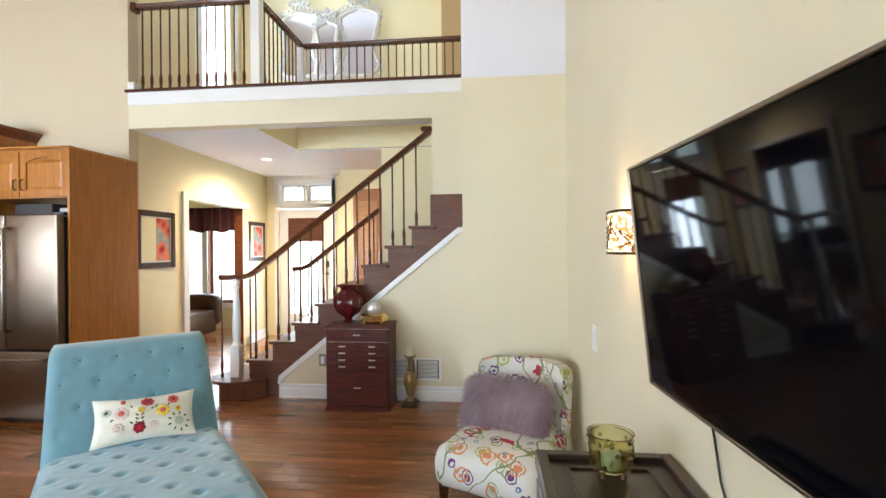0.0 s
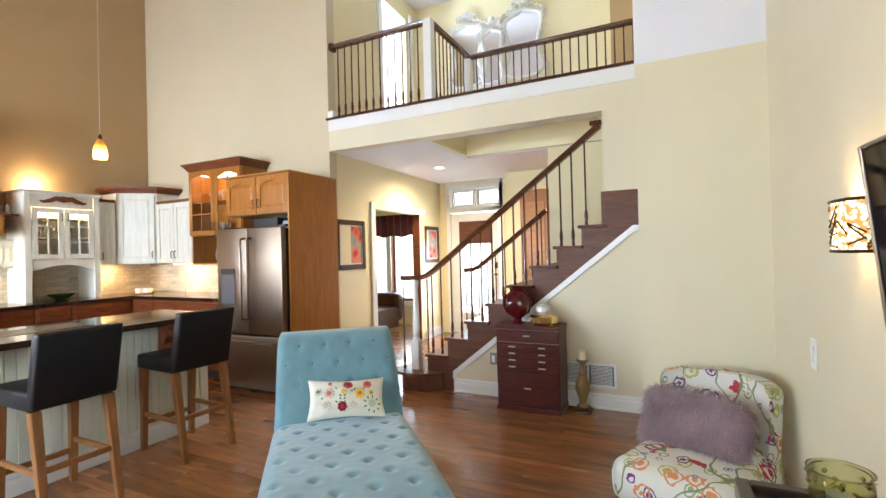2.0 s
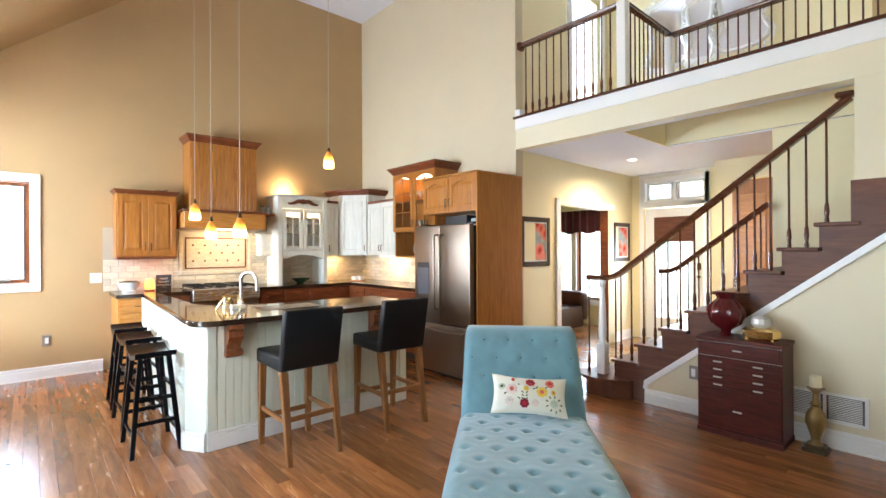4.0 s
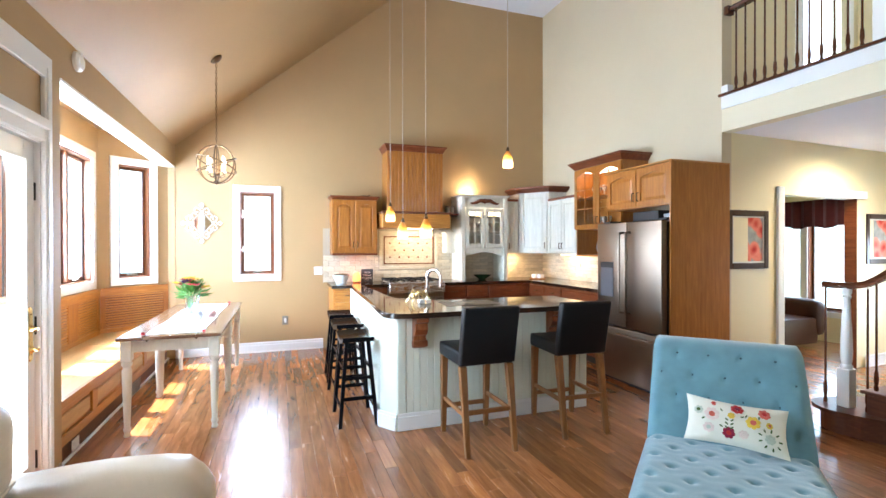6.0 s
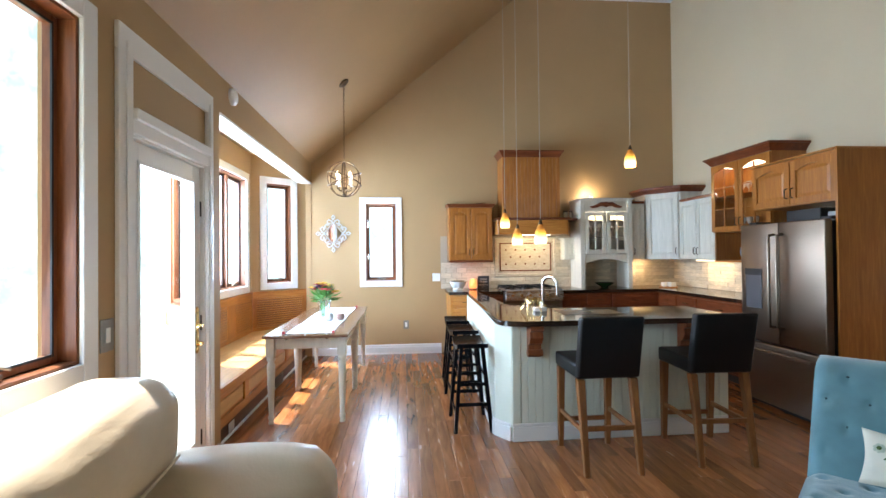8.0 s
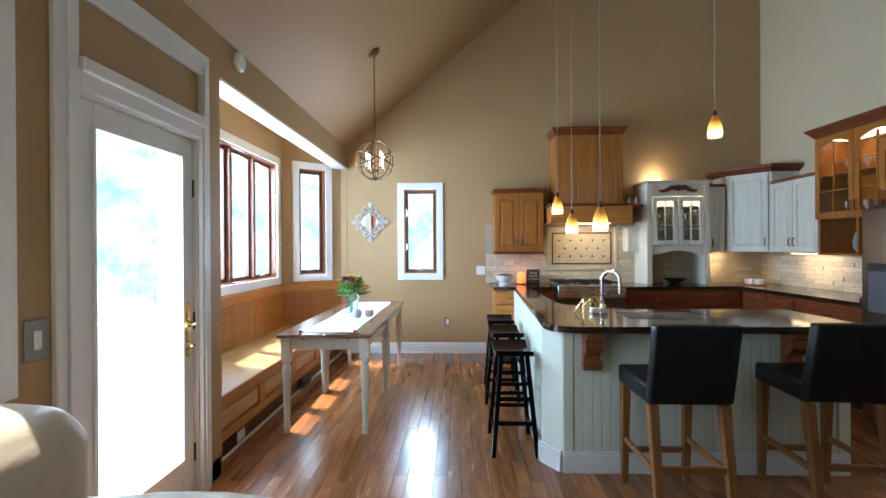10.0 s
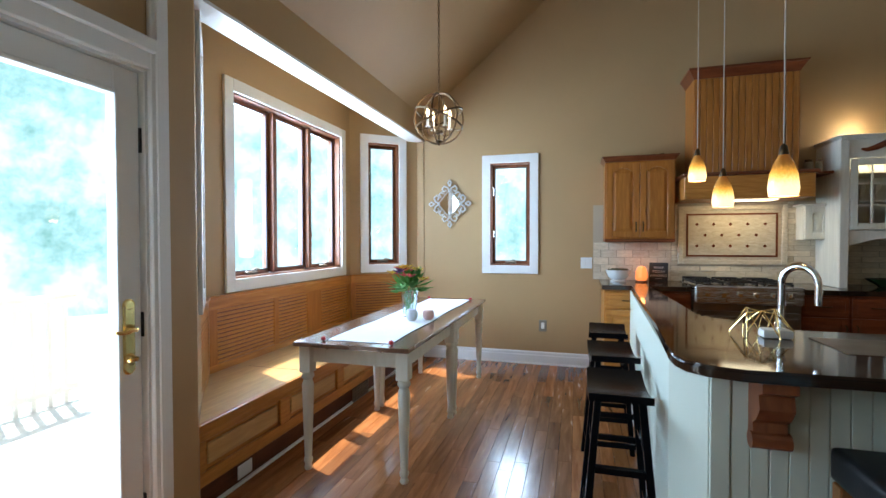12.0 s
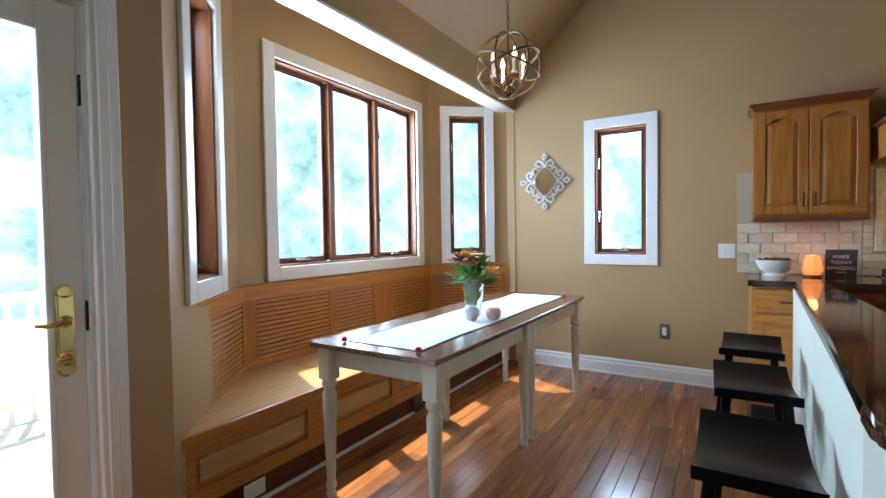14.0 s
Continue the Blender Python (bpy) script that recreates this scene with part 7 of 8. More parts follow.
def pillow_point(u, v, w, h, t, seed=0):
    x = w * u * (1 - 0.07 * math.cos(v * math.pi / 2))
    z = h * v * (1 - 0.13 * math.cos(u * math.pi / 2))
    y = t * max(0.0, (1 - u * u) * (1 - v * v)) ** 0.5
    y += 0.006 * noise.noise(Vector((u * 3, v * 3, seed))) * min(1, y / 0.02)
    return x, y, z


cu2 = thing("lumbar_cushion", "white lumbar cushion with embroidered bright flowers", "cushion", CH @ pose(0.03, -0.04, 0.572, -35, 3, 0))
PW, PH, PT = 0.215, 0.115, 0.052
part("cover", pillow(PW, PH, PT, 9), cloth("white_cushion_cloth", (0.74, 0.72, 0.62), 0.9, 0.2, 300, 0.03), cu2, "", True)


def on_pillow(u, v):
    x, y, z = pillow_point(u, v, PW, PH, PT, 9)
    x2, y2, z2 = pillow_point(u + 0.02, v, PW, PH, PT, 9)
    x3, y3, z3 = pillow_point(u, v + 0.02, PW, PH, PT, 9)
    a, b_ = Vector((x2 - x, -(y2 - y), z2 - z)), Vector((x3 - x, -(y3 - y), z3 - z))
    nrm = a.cross(b_).normalized()
    return Matrix.Translation(Vector((x, -y, z)) + nrm * 0.0015) @ nrm.to_track_quat("Z", "Y").to_matrix().to_4x4()


def thread(name, col):
    return cloth("thread_" + name, col, 0.8, 0.2)


RED, ROSE, GOLD, WINE, PALE, MOSS = thread("red", (0.50, 0.02, 0.02)), thread("coral", (0.62, 0.13, 0.09)), thread("gold", (0.72, 0.50, 0.06)), thread("wine", (0.26, 0.008, 0.035)), thread("pale_rose", (0.74, 0.60, 0.54)), thread("sage", (0.50, 0.56, 0.46))
GREEN = thread("green", (0.07, 0.12, 0.03))
for u, v, r, col, heart in ((0.02, 0.62, 0.030, RED, WINE), (0.55, 0.60, 0.027, ROSE, RED), (0.34, 0.10, 0.032, GOLD, ROSE), (-0.14, -0.55, 0.028, WINE, RED), (-0.50, 0.18, 0.034, PALE, ROSE), (-0.78, 0.30, 0.022, MOSS, GREEN),
                            (-0.10, 0.25, 0.017, GOLD, GOLD), (0.66, 0.12, 0.016, GOLD, ROSE), (0.66, -0.45, 0.024, MOSS, MOSS), (-0.45, 0.72, 0.012, ROSE, RED), (-0.55, -0.45, 0.026, PALE, MOSS), (0.15, -0.50, 0.022, PALE, PALE)):
    bm = bmesh.new()
    for q in range(7):
        b_ = q * 2 * math.pi / 7 + u
        lathe([(0, -0.003), (r * 0.36, 0), (r * 0.25, 0.002), (0, 0.003)], 8, (math.cos(b_) * r * 0.62, math.sin(b_) * r * 0.62, 0), bm)
    fl = part("blossom", bm, col, cu2, "embroidered blossom")
    fl.matrix_basis = on_pillow(u, v)
    part("blossom_heart", lathe([(0, -0.002), (r * 0.40, 0.003), (0, 0.005)], 9), heart, fl)
bm = lathe([(0, -0.0015), (0.009, 0.001), (0, 0.003)], 8)
for v_ in bm.verts:
    v_.co.y *= 0.45
leaf_me = mesh_of(bm, GREEN)
spots = [(0.66 + 0.20 * math.cos(k * 0.7), -0.45 + 0.36 * math.sin(k * 0.7), k * 40) for k in range(9)]
spots += [(-0.14 + 0.055 * s, -0.32 + 0.17 * k, 90 - 50 * s) for k in range(3) for s in (-1, 1)]
spots += [(0.12, 0.28, 20), (0.20, 0.36, 60), (-0.30, 0.45, 120), (0.45, 0.36, 80), (-0.68, -0.05, 30), (-0.30, -0.30, 150)]
for u, v, a in spots:
    o = new("leaf", leaf_me)
    o.parent = cu2
    o.matrix_basis = on_pillow(u, v) @ Euler((0, 0, radians(a))).to_matrix().to_4x4()

# ---- slipper chair, fur cushion ----
SC = pose(0.41, 2.655, 0, 0, 0, -24)
M_FLORAL = patterned("floral_linen", (0.66, 0.64, 0.58), [((0.30, 0.33, 0.16), 9.0, 0.24), ((0.45, 0.42, 0.12), 6.5, 0.27), ((0.16, 0.04, 0.16), 7.5, 0.22), ((0.66, 0.24, 0.10), 6.0, 0.22), ((0.10, 0.16, 0.34), 10.0, 0.17), ((0.42, 0.03, 0.06), 5.5, 0.27)], petals=True)
sc = thing("slipper_chair", "white slipper chair with bright floral pattern and curved back", "chair", SC)
part("seat", puff((-0.27, -0.42, 0.24, 0.27, 0.20, 0.45), 3, 0.03, 12), M_FLORAL, sc, "", True)
bm = bmesh.new()
NU, NV = 36, 18
rows_ = []
for j in range(NV + 1):
    z = 0.24 + 0.50 * j / NV
    f = (z - 0.24) / 0.53
    fr_pts, bk_pts = [], []
    for i in range(NU + 1):
        s = -1 + 2 * i / NU
        ang = s * 1.05
        R0 = 0.31
        x = R0 * math.sin(ang) * (0.96 + 0.04 * f)
        y = 0.20 - 0.26 * (1 - math.cos(ang)) - 0.02 + 0.07 * f
        zz = z - 0.05 * max(0, abs(s) - 0.55) ** 1.2 * f
        fr_pts.append((x * 0.90, y - 0.045, zz))
        bk_pts.append((x, y + 0.035, zz))
    rows_.append([bm.verts.new(p) for p in fr_pts + bk_pts[::-1]])
for a, b2_ in zip(rows_, rows_[1:]):
    for k in range(len(a)):
        j = (k + 1) % len(a)
        bm.faces.new((a[k], a[j], b2_[j], b2_[k]))
tops = rows_[-1]
cap = [bm.verts.new((v.co.x * 0.97, v.co.y, v.co.z + 0.02)) for v in tops]
for k in range(len(tops)):
    j = (k + 1) % len(tops)
    bm.faces.new((tops[k], tops[j], cap[j], cap[k]))
h2 = len(cap) // 2
for k in range(h2 - 1):
    bm.faces.new((cap[k], cap[k + 1], cap[len(cap) - 2 - k], cap[len(cap) - 1 - k]))
bm.faces.new(rows_[0][::-1])
part("backrest", bm, M_FLORAL, sc, "curved floral backrest", True)
for u, v in ((-0.22, -0.37), (0.22, -0.37), (-0.2, 0.14), (0.2, 0.14)):
    part("leg", lathe([(0, 0), (0.012, 0), (0.022, 0.20), (0.026, 0.25), (0, 0.25)], 12, (u, v, 0)), M_RAIL, sc, "dark turned leg", True)
fc = thing("fur_cushion", "mauve grey long-haired fur cushion", "cushion", SC @ pose(-0.03, -0.05, 0.555, -16, 3, 2))
bm = puff((-0.20, -0.05, -0.12, 0.20, 0.05, 0.12), 3, 0.05, 20)
M_FUR = cloth("mauve_fur", (0.34, 0.235, 0.26), 0.95, 0.5, 500, 0.25)
core = [(v.co.copy(), v.normal.copy()) for v in bm.verts]
bm.normal_update()
core = [(f.calc_center_median(), f.normal.copy()) for f in bm.faces]
part("cover", bm, M_FUR, fc, "", True)
rnd = random.Random(21)
verts, faces = [], []
for c0, nrm in core:
    for q in range(22 if nrm.y < 0.3 else 4):
        p0 = c0 + Vector((rnd.uniform(-0.018, 0.018), rnd.uniform(-0.006, 0.006), rnd.uniform(-0.018, 0.018)))
        ln = rnd.uniform(0.02, 0.05)
        d = (nrm * 0.5 + Vector((rnd.uniform(-0.4, 0.4), -0.1, rnd.uniform(-0.9, 0.1)))).normalized()
        sd_ = Vector((rnd.uniform(-1, 1), rnd.uniform(-0.3, 0.3), rnd.uniform(-0.5, 0.5))).normalized() * 0.0014
        k = len(verts)
        p1 = p0 + d * ln * 0.55
        p2 = p0 + d * ln + Vector((0, 0, -0.016))
        verts += [p0 - sd_, p0 + sd_, p1 + sd_ * 0.8, p1 - sd_ * 0.8, p2]
        faces += [(k, k + 1, k + 2, k + 3), (k + 3, k + 2, k + 4)]
me = bpy.data.meshes.new("fur")
me.from_pydata([tuple(v) for v in verts], [], faces)
me.materials.append(M_FUR)
o = new("fur", me)
o.parent = fc
tagged(o, "long mauve grey hair", kind="stuff")

# ---- side cabinet, jar, television, sconce ----
cs = thing("side_table", "dark brown low wooden cabinet with framed top", "side table", pose(0.405, 0.66, 0))
M_ESP = wood("espresso_wood", (0.022, 0.012, 0.008), (0.060, 0.034, 0.022), (10, 1.4, 10), 0.3, 0.2)
part("body", bx(0.02, 0.02, 0.04, 0.33, 0.78, 0.795), M_ESP, cs)
part("top", bx(0.03, 0.03, 0.7955, 0.32, 0.77, 0.825), M_ESP, cs)
part("top_frame", boxes([(0, 0, 0.7955, 0.03, 0.80, 0.84), (0.32, 0, 0.7955, 0.35, 0.80, 0.84), (0.03, 0, 0.7955, 0.32, 0.03, 0.84), (0.03, 0.77, 0.7955, 0.32, 0.80, 0.84), (0.07, 0.07, 0.8252, 0.08, 0.73, 0.832), (0.27, 0.07, 0.8252, 0.28, 0.73, 0.832), (0.08, 0.07, 0.8252, 0.27, 0.08, 0.832), (0.08, 0.72, 0.8252, 0.27, 0.73, 0.832)], 0.003), M_ESP, cs, "raised dark frame")
part("plinth", bx(0.03, 0.03, 0, 0.32, 0.77, 0.04), M_ESP, cs)
for q in range(2):
    part("door", bx(0.0, 0.03 + 0.375 * q, 0.06, 0.019, 0.395 + 0.375 * q, 0.78, bevel=0.004), M_ESP, cs)
    part("knob", lathe([(0, -0.012), (0.012, 0), (0, 0.012)], 10, (-0.008, 0.36 + 0.08 * q, 0.60)), M_PEWTER, cs)
jr = thing("glass_jar", "footed olive crackled glass candle jar", "jar", pose(0.578, 1.36, 0.825) @ Matrix.Diagonal((0.74, 0.74, 0.74, 1)))
M_OLIVE = glass("olive_glass", (0.80, 0.78, 0.48), 0.08, False)
part("jar", lathe([(0.0, 0.02), (0.045, 0.02), (0.068, 0.05), (0.074, 0.10), (0.070, 0.135), (0.076, 0.142), (0.070, 0.142), (0.064, 0.135), (0.068, 0.10), (0.062, 0.055), (0.042, 0.027), (0, 0.027)], 28), M_OLIVE, jr, "", True)
bm = bmesh.new()
rnd = random.Random(3)
for k in range(46):
    a, z = rnd.uniform(0, 6.28), rnd.uniform(0.035, 0.13)
    lathe([(0, -0.009), (0.009, 0), (0, 0.009)], 6, (0.071 * math.cos(a), 0.071 * math.sin(a), z), bm)
part("mosaic", bm, M_OLIVE, jr, "raised glass pebbles", True)
for k in range(4):
    a = radians(45 + 90 * k)
    part("foot", lathe([(0, 0), (0.010, 0.004), (0.008, 0.022), (0, 0.026)], 10, (0.045 * math.cos(a), 0.045 * math.sin(a), 0)), M_OLDBRASS, jr, "brass foot", True)
part("candle", lathe([(0, 0.028), (0.032, 0.028), (0.032, 0.075), (0, 0.076)], 18), paint("pale_blue_wax", (0.50, 0.62, 0.72), 0.5), jr, "pale blue candle")

tv = thing("television", "large black flat television with thin silver edge", "television", pose(0.708, 0.915, 1.310, 5.6, 0, -87.2))
# local x runs along the wall, local -y is the screen side
M_SCREEN, nt, b = nodes_of("glossy_screen")
b.inputs["Base Color"].default_value, b.inputs["Roughness"].default_value, b.inputs["Specular IOR Level"].default_value = (0.002, 0.002, 0.003, 1), 0.05, 0.11
part("housing", bx(-0.500, -0.012, -0.268, 0.500, 0.022, 0.268, bevel=0.006), M_DARK, tv)
part("screen", bx(-0.499, -0.0145, -0.261, 0.499, -0.0125, 0.266), M_SCREEN, tv, "glossy black screen")
part("bezel", boxes([(-0.512, -0.018, -0.277, -0.5005, 0.018, 0.277), (0.5005, -0.018, -0.277, 0.512, 0.018, 0.277), (-0.5, -0.018, 0.2685, 0.5, 0.018, 0.277), (-0.5, -0.018, -0.277, 0.5, 0.018, -0.2685)], 0.002), M_STEEL, tv, "thin brushed silver edge")
part("wall_mount", bx(-0.12, 0.0222, -0.12, 0.12, 0.048, 0.12), M_DARK, tv, "black wall bracket")
cb_ = solid("television_cable", tube([(0.735, 1.20, 1.06), (0.752, 1.21, 0.98), (0.754, 1.19, 0.90), (0.754, 1.15, 0.845)], 0.0028, 6), M_DARK, "thin dark cable hanging below the television", "cable", "thing", True)
sn = thing("wall_sconce", "wall sconce with glowing woven amber shade", "sconce", pose(XE, 1.77, 1.43, 0, 0, -90))
mat, nt, b = nodes_of("mosaic_shade")
vo = node(nt, "ShaderNodeTexVoronoi", Scale=75.0)
nt.links.new(coords(nt), vo.inputs["Vector"])
nt.links.new(ramp(nt, vo.outputs["Distance"], [(0.0, (1.0, 0.93, 0.78)), (0.35, (1.0, 0.75, 0.40)), (0.6, (0.25, 0.09, 0.02))]), b.inputs["Emission Color"])
nt.links.new(ramp(nt, vo.outputs["Distance"], [(0.0, (0.8, 0.7, 0.5)), (0.6, (0.15, 0.06, 0.02))]), b.inputs["Base Color"])
b.inputs["Emission Strength"].default_value = 0.8
bm = bmesh.new()
arc = [(-0.10, -0.002), (-0.097, -0.035), (-0.07, -0.065), (-0.03, -0.075), (0.03, -0.075), (0.07, -0.065), (0.097, -0.035), (0.10, -0.002)]
for (ax, ay), (cx_, cy_) in zip(arc, arc[1:]):
    bm.faces.new([bm.verts.new(p) for p in ((ax, ay, -0.064), (cx_, cy_, -0.064), (cx_, cy_, 0.064), (ax, ay, 0.064))])
bmesh.ops.remove_doubles(bm, verts=bm.verts[:], dist=0.001)
bmesh.ops.solidify(bm, geom=bm.faces[:], thickness=0.004)
part("shade", bm, mat, sn, "woven amber shade")
for zz in (-0.067, 0.067):
    part("rim", tube([(x * 1.02, y * 1.02 - 0.001, zz) for x, y in arc], 0.005, 6), M_BRONZE, sn, "dark metal rim", True)
part("back_plate", bx(-0.05, -0.012, -0.06, 0.05, -0.0005, 0.06, bevel=0.003), M_BRONZE, sn)
bm = bmesh.new()
rnd = random.Random(8)
for k in range(26):
    i = rnd.randrange(7)
    a, c2 = arc[i], arc[i + 1]
    za, zb = rnd.uniform(-0.064, 0.064), rnd.uniform(-0.064, 0.064)
    tube([(a[0] * 1.03, a[1] * 1.03 - 0.002, za), (c2[0] * 1.03, c2[1] * 1.03 - 0.002, zb)], 0.0025, 4, bm)
part("twig_weave", bm, M_BRONZE, sn, "thin dark woven strands")
lamp("sconce_bulb", "POINT", pose(XE - 0.05, 1.83, 1.47), 4, (1, 0.75, 0.45), radius=0.03)

# ---- chest, candle, vent and pictures by the stairs ----
ct = thing("chest_of_drawers", "small dark red chest of drawers with silver beading", "chest of drawers", pose(-0.845, 4.365, 0) @ Matrix.Diagonal((1, 1, 0.885, 1)))
M_MAHOG = wood("dark_red_mahogany", (0.040, 0.006, 0.004), (0.13, 0.020, 0.010), (2, 10, 10), 0.34, 0.0)
part("body", bx(-0.275, -0.30, 0.04, 0.275, 0, 0.80, bevel=0.004), M_MAHOG, ct)
part("top", bx(-0.285, -0.315, 0.80, 0.285, 0.0, 0.83, bevel=0.008, seg=2), M_MAHOG, ct)
part("plinth", bx(-0.28, -0.305, 0.0, 0.28, 0, 0.0398), M_MAHOG, ct)
for z0, z1 in ((0.69, 0.785), (0.60, 0.655), (0.535, 0.59), (0.47, 0.525), (0.405, 0.46), (0.07, 0.39)):
    d = part("drawer", bx(-0.26, -0.312, z0, 0.26, -0.3005, z1, bevel=0.003), M_MAHOG, ct)
    for s in ((-0.13, 0.13) if z1 < 0.7 and z0 > 0.2 else (0,)):
        part("pull", bx(s - 0.03, -0.322, (z0 + z1) / 2 - 0.006, s + 0.03, -0.3125, (z0 + z1) / 2 + 0.006, bevel=0.002), M_SILVER, d, "pale metal pull")
bead = mesh_of(lathe([(0, -0.006), (0.006, 0), (0, 0.006)], 6), M_SILVER)
for zz in (0.795, 0.672):
    for k in range(30):
        o = new("bead", bead); o.parent, o.location = ct, (-0.268 + 0.0185 * k, -0.314, zz)
vs_ = thing("red_vase", "dark red ribbed glass vase with a pinched neck", "vase", pose(-0.96, 4.20, 0.735))
bm = bmesh.new()
prof = [(0.03, 0), (0.055, 0.005), (0.03, 0.03), (0.035, 0.05), (0.10, 0.10), (0.125, 0.17), (0.11, 0.24), (0.06, 0.29), (0.075, 0.33)]
seg = 36
rings = [[bm.verts.new((r * (1 + 0.06 * math.cos(12 * 2 * math.pi * k / seg)) * math.cos(2 * math.pi * k / seg), r * (1 + 0.06 * math.cos(12 * 2 * math.pi * k / seg)) * math.sin(2 * math.pi * k / seg), z)) for k in range(seg)] for r, z in prof]
for a, b2_ in zip(rings, rings[1:]):
    for k in range(seg):
        bm.faces.new((a[k], a[(k + 1) % seg], b2_[(k + 1) % seg], b2_[k]))
bm.faces.new(rings[0][::-1])
part("vase", bm, paint("dark_red_glass", (0.08, 0.006, 0.008), 0.12, 0.2), vs_, "", True)
cbx = thing("jewellery_casket", "brass casket with glass dome", "casket", pose(-0.73, 4.20, 0.735))
part("casket", lathe([(0, 0), (0.09, 0), (0.12, 0.02), (0.125, 0.07), (0.10, 0.085), (0, 0.085)], 8, squash=0.75), M_BRASS, cbx, "antique brass casket")
part("ball", lathe([(0, 0.085), (0.04, 0.09), (0.065, 0.12), (0.06, 0.155), (0.03, 0.175), (0, 0.178)], 12), M_SILVER, cbx, "faceted silver ball")
for s in (-1, 1):
    part("foot", lathe([(0, -0.0), (0.014, 0.003), (0.010, 0.012), (0, 0.014)], 8, (s * 0.08, -0.05, 0)), M_BRASS, cbx)
pc = thing("pillar_candlestick", "antique gold candlestick with ivory pillar candle", "candlestick", pose(-0.42, 4.24, 0))
M_ANTGOLD = paint("antique_gold_leaf", (0.28, 0.17, 0.06), 0.4, 0.4, 50, 0.4, 0.4)
part("base", boxes([(-0.07, -0.07, 0, 0.07, 0.07, 0.03), (-0.055, -0.055, 0.03, 0.055, 0.055, 0.05)], 0.006), M_BRONZE, pc, "dark square base")
part("stem", lathe([(0, 0.05), (0.045, 0.05), (0.028, 0.075), (0.03, 0.10), (0.062, 0.20), (0.055, 0.26), (0.022, 0.31), (0.035, 0.33), (0.018, 0.35), (0.016, 0.40), (0.045, 0.43), (0.055, 0.44), (0, 0.445)], 20), M_ANTGOLD, pc, "", True)
part("candle", lathe([(0, 0.445), (0.034, 0.445), (0.034, 0.52), (0.028, 0.525), (0, 0.52)], 18), paint("ivory_wax", (0.74, 0.66, 0.46), 0.5), pc, "ivory pillar candle")
vn = thing("return_vent", "white louvred wall vent with two sections", "vent", pose(-0.395, YN - 0.001, 0.285))
part("vent_frame", boxes([(-0.235, -0.012, -0.105, -0.215, -0.0005, 0.105), (0.215, -0.012, -0.105, 0.235, -0.0005, 0.105), (-0.215, -0.012, 0.085, 0.215, -0.0005, 0.105), (-0.215, -0.012, -0.105, 0.215, -0.0005, -0.085), (-0.01, -0.012, -0.085, 0.01, -0.0005, 0.085)], 0.002), M_TRIM, vn)
part("vent_back", bx(-0.215, -0.0015, -0.085, 0.215, -0.0005, 0.085), paint("vent_shadow", (0.12, 0.12, 0.12), 0.8), vn)
me = mesh_of(bx(-0.09, -0.008, -0.0015, 0.09, -0.002, 0.0015), M_TRIM)
for s in (-0.1125, 0.1125):
    for k in range(14):
        o = new("louvre", me); o.parent = vn
        o.matrix_basis = pose(s, -0.002, -0.078 + 0.012 * k, 35)


def picture(name, m, w, h, label):
    e = thing(name, label, "picture", m, "poppy prints in the hall")
    part("frame", boxes([(x0, -0.03, z0, x1, -0.001, z1) for x0, z0, x1, z1 in ((-w / 2, -h / 2, -w / 2 + 0.06, h / 2), (w / 2 - 0.06, -h / 2, w / 2, h / 2), (-w / 2 + 0.06, -h / 2, w / 2 - 0.06, -h / 2 + 0.06), (-w / 2 + 0.06, h / 2 - 0.06, w / 2 - 0.06, h / 2))], 0.006), M_ESP, e, "dark carved frame")
    part("fillet", boxes([(x0, -0.022, z0, x1, -0.012, z1) for x0, z0, x1, z1 in ((-w / 2 + 0.0602, -h / 2 + 0.06, -w / 2 + 0.075, h / 2 - 0.06), (w / 2 - 0.075, -h / 2 + 0.06, w / 2 - 0.0602, h / 2 - 0.06), (-w / 2 + 0.0752, -h / 2 + 0.0602, w / 2 - 0.0752, -h / 2 + 0.075), (-w / 2 + 0.0752, h / 2 - 0.075, w / 2 - 0.0752, h / 2 - 0.0602))]), M_SILVER, e, "pale fillet")
    mat, nt, b = nodes_of("poppy_print")
    co = coords(nt)
    base = node(nt, "ShaderNodeTexNoise", Scale=6.0, Detail=5.0)
    nt.links.new(co, base.inputs["Vector"])
    bg_ = ramp(nt, base.outputs[0], [(0.35, (0.22, 0.24, 0.24)), (0.65, (0.45, 0.46, 0.42))])
    vo = node(nt, "ShaderNodeTexVoronoi", Scale=5.2)
    nt.links.new(co, vo.inputs["Vector"])
    sm = nt.nodes.new("ShaderNodeMath")
    sm.operation = "MULTIPLY_ADD"
    sm.inputs[1].default_value = 0.5
    nt.links.new(base.outputs[0], sm.inputs[0])
    nt.links.new(vo.outputs["Distance"], sm.inputs[2])
    mx = nt.nodes.new("ShaderNodeMix")
    mx.data_type = "RGBA"
    nt.links.new(ramp(nt, sm.outputs[0], [(0.66, (1, 1, 1)), (0.74, (0, 0, 0))]), mx.inputs[0])
    nt.links.new(bg_, mx.inputs[6])
    red = ramp(nt, sm.outputs[0], [(0.25, (0.12, 0.01, 0.02)), (0.4, (0.55, 0.04, 0.03)), (0.6, (0.75, 0.22, 0.16))])
    nt.links.new(red, mx.inputs[7])
    nt.links.new(mx.outputs[2], b.inputs["Base Color"])
    b.inputs["Roughness"].default_value = 0.25
    part("print", bx(-w / 2 + 0.05, -0.012, -h / 2 + 0.05, w / 2 - 0.05, -0.008, h / 2 - 0.05), mat, e, "poppy print")


